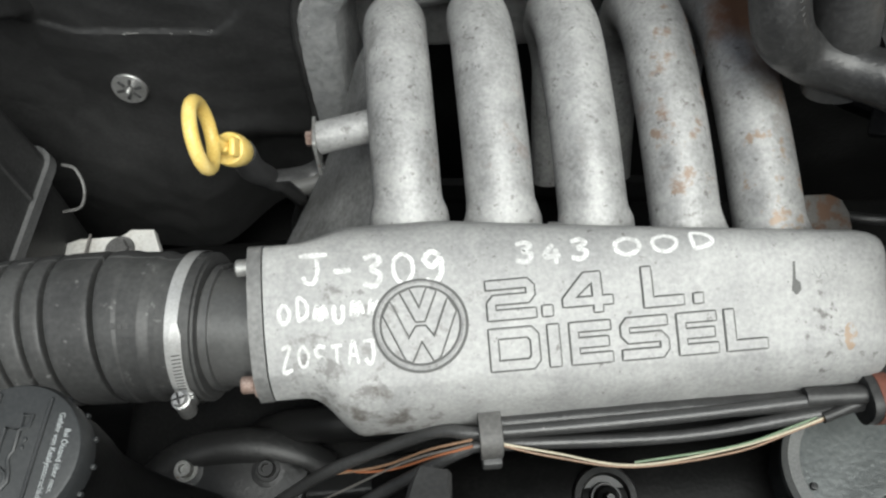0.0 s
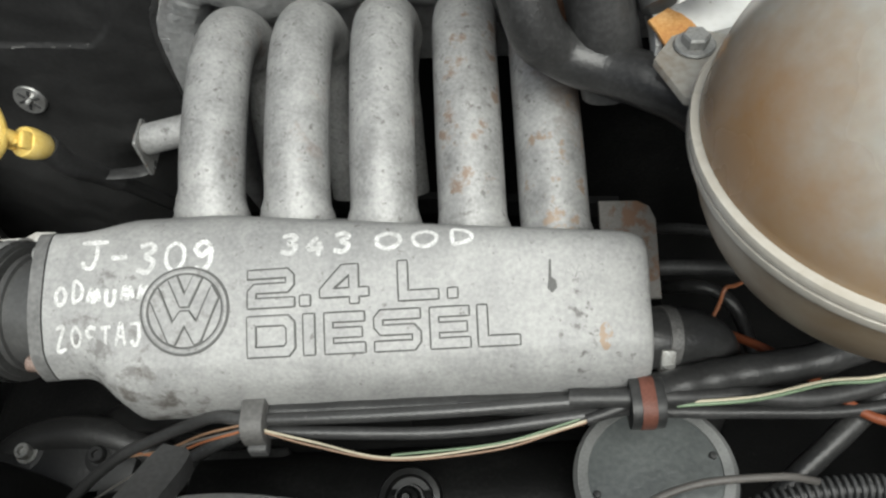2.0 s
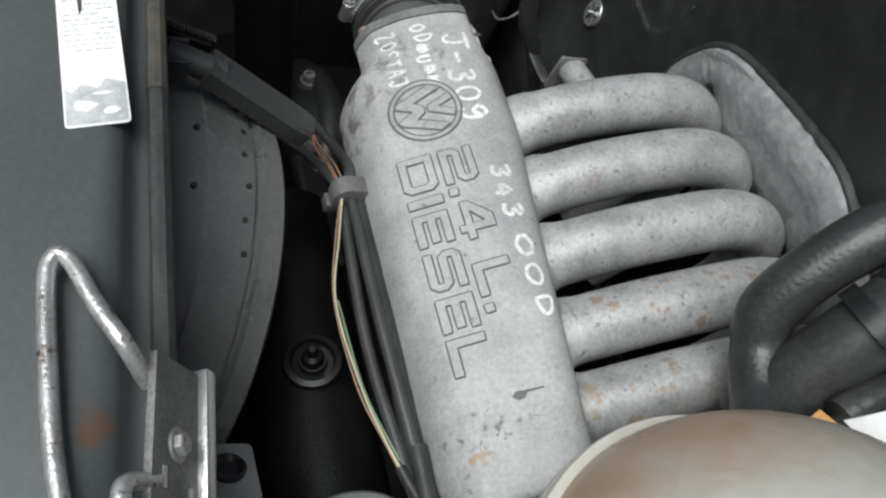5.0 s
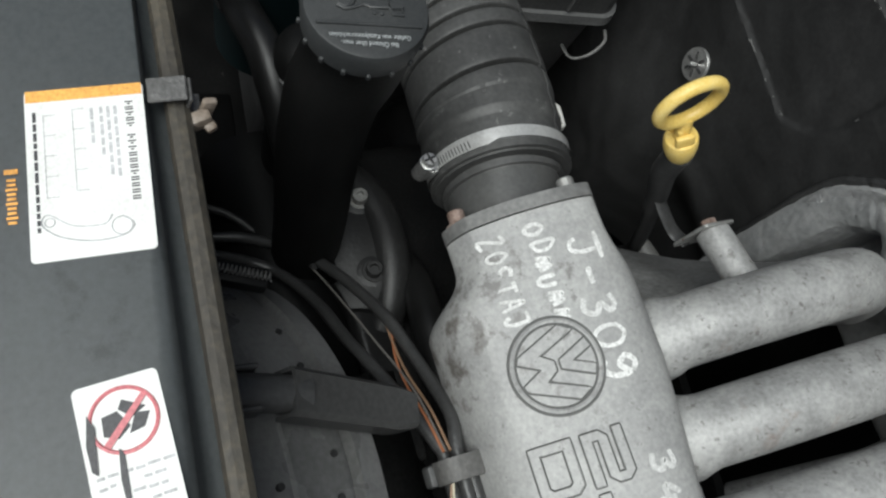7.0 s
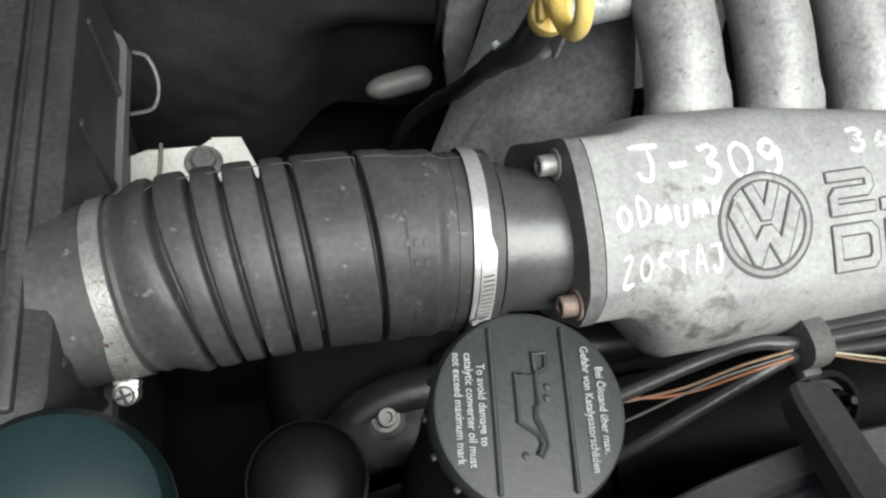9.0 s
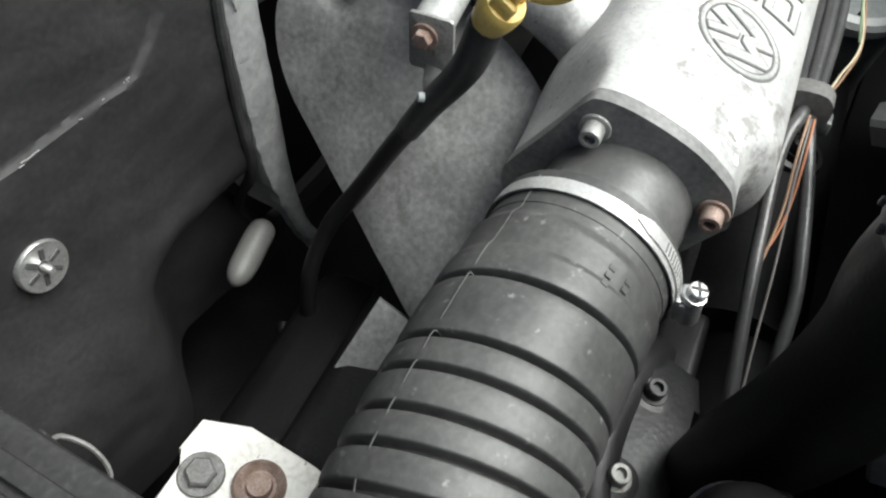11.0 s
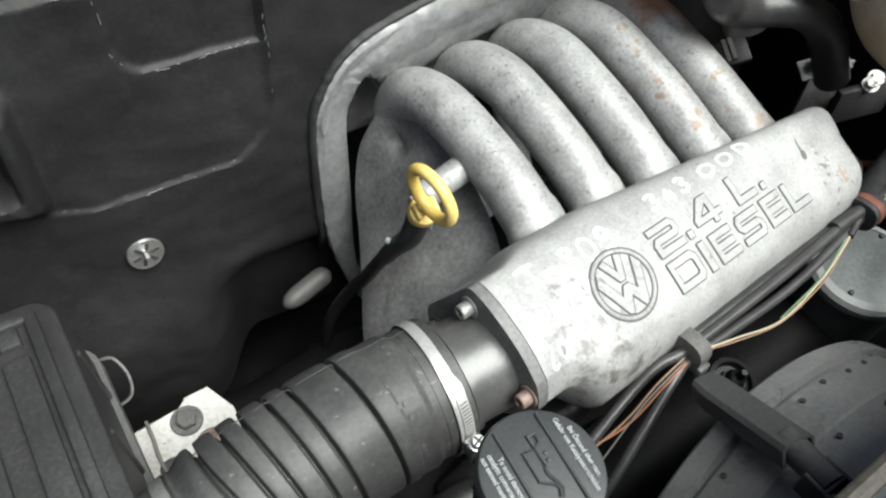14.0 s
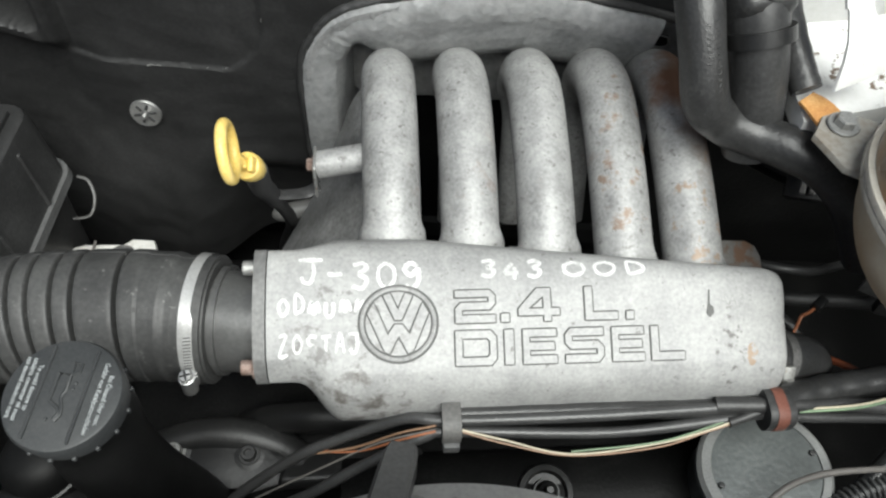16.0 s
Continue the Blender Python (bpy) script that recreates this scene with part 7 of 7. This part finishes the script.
    tube(bm, [(-0.372, 0.101, 0.710), (-0.345, 0.100, 0.730), (-0.325, 0.10, 0.742), (-0.298, 0.108, 0.745), (-0.265, 0.116, 0.735), (-0.225, 0.13, 0.70)], 0.0145, 30, 18)
    part("hose_body", bm, PLASTIC, h)
    bm = bmesh.new()
    tube(bm, [(-0.52, 0.11, 0.66), (-0.42, 0.105, 0.685), (-0.375, 0.101, 0.708), (-0.366, 0.101, 0.714)], 0.0168, 20, 20)
    part("connector", bm, FILTER_BLACK, h, "dusty grey hose connector")
    r = root("washer_reservoir", (-0.39, 0.13, 0.6), "dull teal plastic reservoir beside the filler cap", "reservoir")
    bm = bmesh.new()
    m = frame_of((-0.392, 0.128, 0.80), (0.1, -0.1, 1))
    lathe(bm, [(0, -0.2), (0.045, -0.2), (0.050, -0.08), (0.050, -0.034), (0, -0.034)], m, 36)
    part("body", bm, TEAL, r)
    bm = bmesh.new()
    lathe(bm, [(0, -0.036), (0.0515, -0.036), (0.0525, -0.030), (0.0515, -0.018), (0.046, -0.006), (0.034, 0.0), (0, 0.003)], m, 36)
    part("lid", bm, TEAL, r)
    bm = bmesh.new()
    lathe(bm, [(0.0505, -0.044), (0.0532, -0.043), (0.0532, -0.037), (0.0505, -0.036)], m, 36)
    part("rim", bm, PLASTIC, r)
    can = root("canister", (-0.281, 0.136, 0.60), "black round canister behind the filler cap", "canister")
    mc = frame_of((-0.281, 0.140, 0.765), (-0.05, -0.1, 1))
    bm = bmesh.new()
    lathe(bm, [(0, -0.19), (0.028, -0.19), (0.030, -0.008), (0.0275, 0.001), (0.0225, 0.0075), (0.014, 0.0115), (0, 0.013)], mc, 36)
    part("body", bm, OIL_SHADE_BLACK, can)
    bm = bmesh.new()
    lathe(bm, [(0.0295, -0.022), (0.0318, -0.021), (0.0318, -0.012), (0.0295, -0.011)], mc, 36)
    part("rim", bm, PLASTIC, can)
    # casting deep under the hose, its shade put into the dark colour
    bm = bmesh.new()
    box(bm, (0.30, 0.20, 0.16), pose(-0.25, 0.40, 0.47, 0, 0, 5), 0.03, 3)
    tagged(part("gearbox", bm, ENGINE_DARK), "oily gearbox casing below the hose, darkened for deep shade", "gearbox")
    bm = bmesh.new()
    slab(bm, [(-0.03, -0.05), (0.03, -0.055), (0.035, 0.05), (0.005, 0.06), (-0.03, 0.04)], 0.008, frame_of((-0.215, 0.385, 0.588), (-0.6, -0.2, 0.8), (0, 1, 0.2)), 0.002)
    tagged(part("side_plate", bm, ALU_LOW), "dull aluminium plate beside the hose", "plate")
    for i, pts in enumerate(([(-0.19, 0.50, 0.52), (-0.22, 0.47, 0.505), (-0.26, 0.44, 0.50)], [(-0.17, 0.52, 0.505), (-0.20, 0.50, 0.495), (-0.24, 0.49, 0.49)])):
        hose("small_hose", pts, 0.006, OIL_SHADE_BLACK, "thin black hose in the dark corner", 10, 10)
    b = root("plate_clip", (0.246, 0.094, 0.705), "pale worn plate with ring hole on a dark block", "bracket")
    m = frame_of((0.25, 0.09, 0.728), (-0.5, 0.1, 1))
    bm = bmesh.new()
    slab(bm, rounded(0.05, 0.04, 0.004), 0.003, m, 0.001)
    part("plate", bm, GREY_RIM, b)
    bm = bmesh.new()
    box(bm, (0.052, 0.042, 0.024), m @ pose(0.001, 0, -0.0125), 0.005, 3)
    box(bm, (0.020, 0.018, 0.010), m @ pose(0.030, -0.006, -0.006), 0.003)
    part("block", bm, FILTER_BLACK, b, "dark plastic block with a tongue")
    bm = bmesh.new()
    lathe(bm, [(0, 0.004), (0.007, 0.004), (0.010, 0.008), (0.012, 0.007), (0.012, 0.002), (0, 0.002)], m, 20)
    part("ring", bm, PLASTIC, b)


build_left_side()


def build_side_bracket():
    """Bracket and bolts on the wing below the expansion tank."""
    r = root("tank_support", (0.48, 0.40, 0.70), "dull steel support with bolts below the coolant tank", "bracket")
    bm = bmesh.new()
    box(bm, (0.06, 0.026, 0.004), frame_of((0.488, 0.405, 0.752), (-0.5, -0.3, 0.8), (1, -0.5, 0.3)), 0.001, 1)
    box(bm, (0.05, 0.004, 0.09), frame_of((0.497, 0.398, 0.715), (0, 0, 1), (1, -0.5, 0.3)), 0.001, 1)
    part("plate", bm, ALU_LOW, r)
    bm = bmesh.new()
    box(bm, (0.09, 0.012, 0.05), frame_of((0.50, 0.35, 0.73), (0, 0, 1), (1, -0.2, 0.1)), 0.004)
    part("arm", bm, FILTER_BLACK, r)
    bm = bmesh.new()
    box(bm, (0.27, 0.016, 0.03), pose(0.632, 0.375, 0.70), 0.003)
    part("stay", bm, FILTER_BLACK, r)
    for p, mt in (((0.495, 0.346, 0.758), STEEL_WORN), ((0.515, 0.352, 0.757), STEEL_WORN), ((0.478, 0.408, 0.757), RUST)):
        hexbolt("support_bolt", p, (-0.4, -0.3, 0.85), 0.007, mt, r, True, 0.007)
    w = root("pipe_clip", (0.41, 0.49, 0.70), "pale slotted pipe clip behind the manifold", "clip")
    for k in range(3):
        bm = bmesh.new()
        box(bm, (0.006, 0.030, 0.004), frame_of((0.402 + 0.011 * k, 0.488, 0.752), (-0.5, -0.3, 0.8), (1, -0.4, 0.2)), 0.001, 1)
        part("slat", bm, TAPE, w)
    bm = bmesh.new()
    box(bm, (0.05, 0.034, 0.012), frame_of((0.413, 0.49, 0.742), (-0.5, -0.3, 0.8), (1, -0.4, 0.2)), 0.003)
    part("base", bm, FILTER_BLACK, w)
    bm = bmesh.new()
    tube(bm, [(0.414, 0.49, 0.738), (0.40, 0.55, 0.70), (0.39, 0.62, 0.66), (0.39, 0.68, 0.65)], 0.007, 16, 10)
    part("stalk", bm, FILTER_BLACK, w)


build_side_bracket()
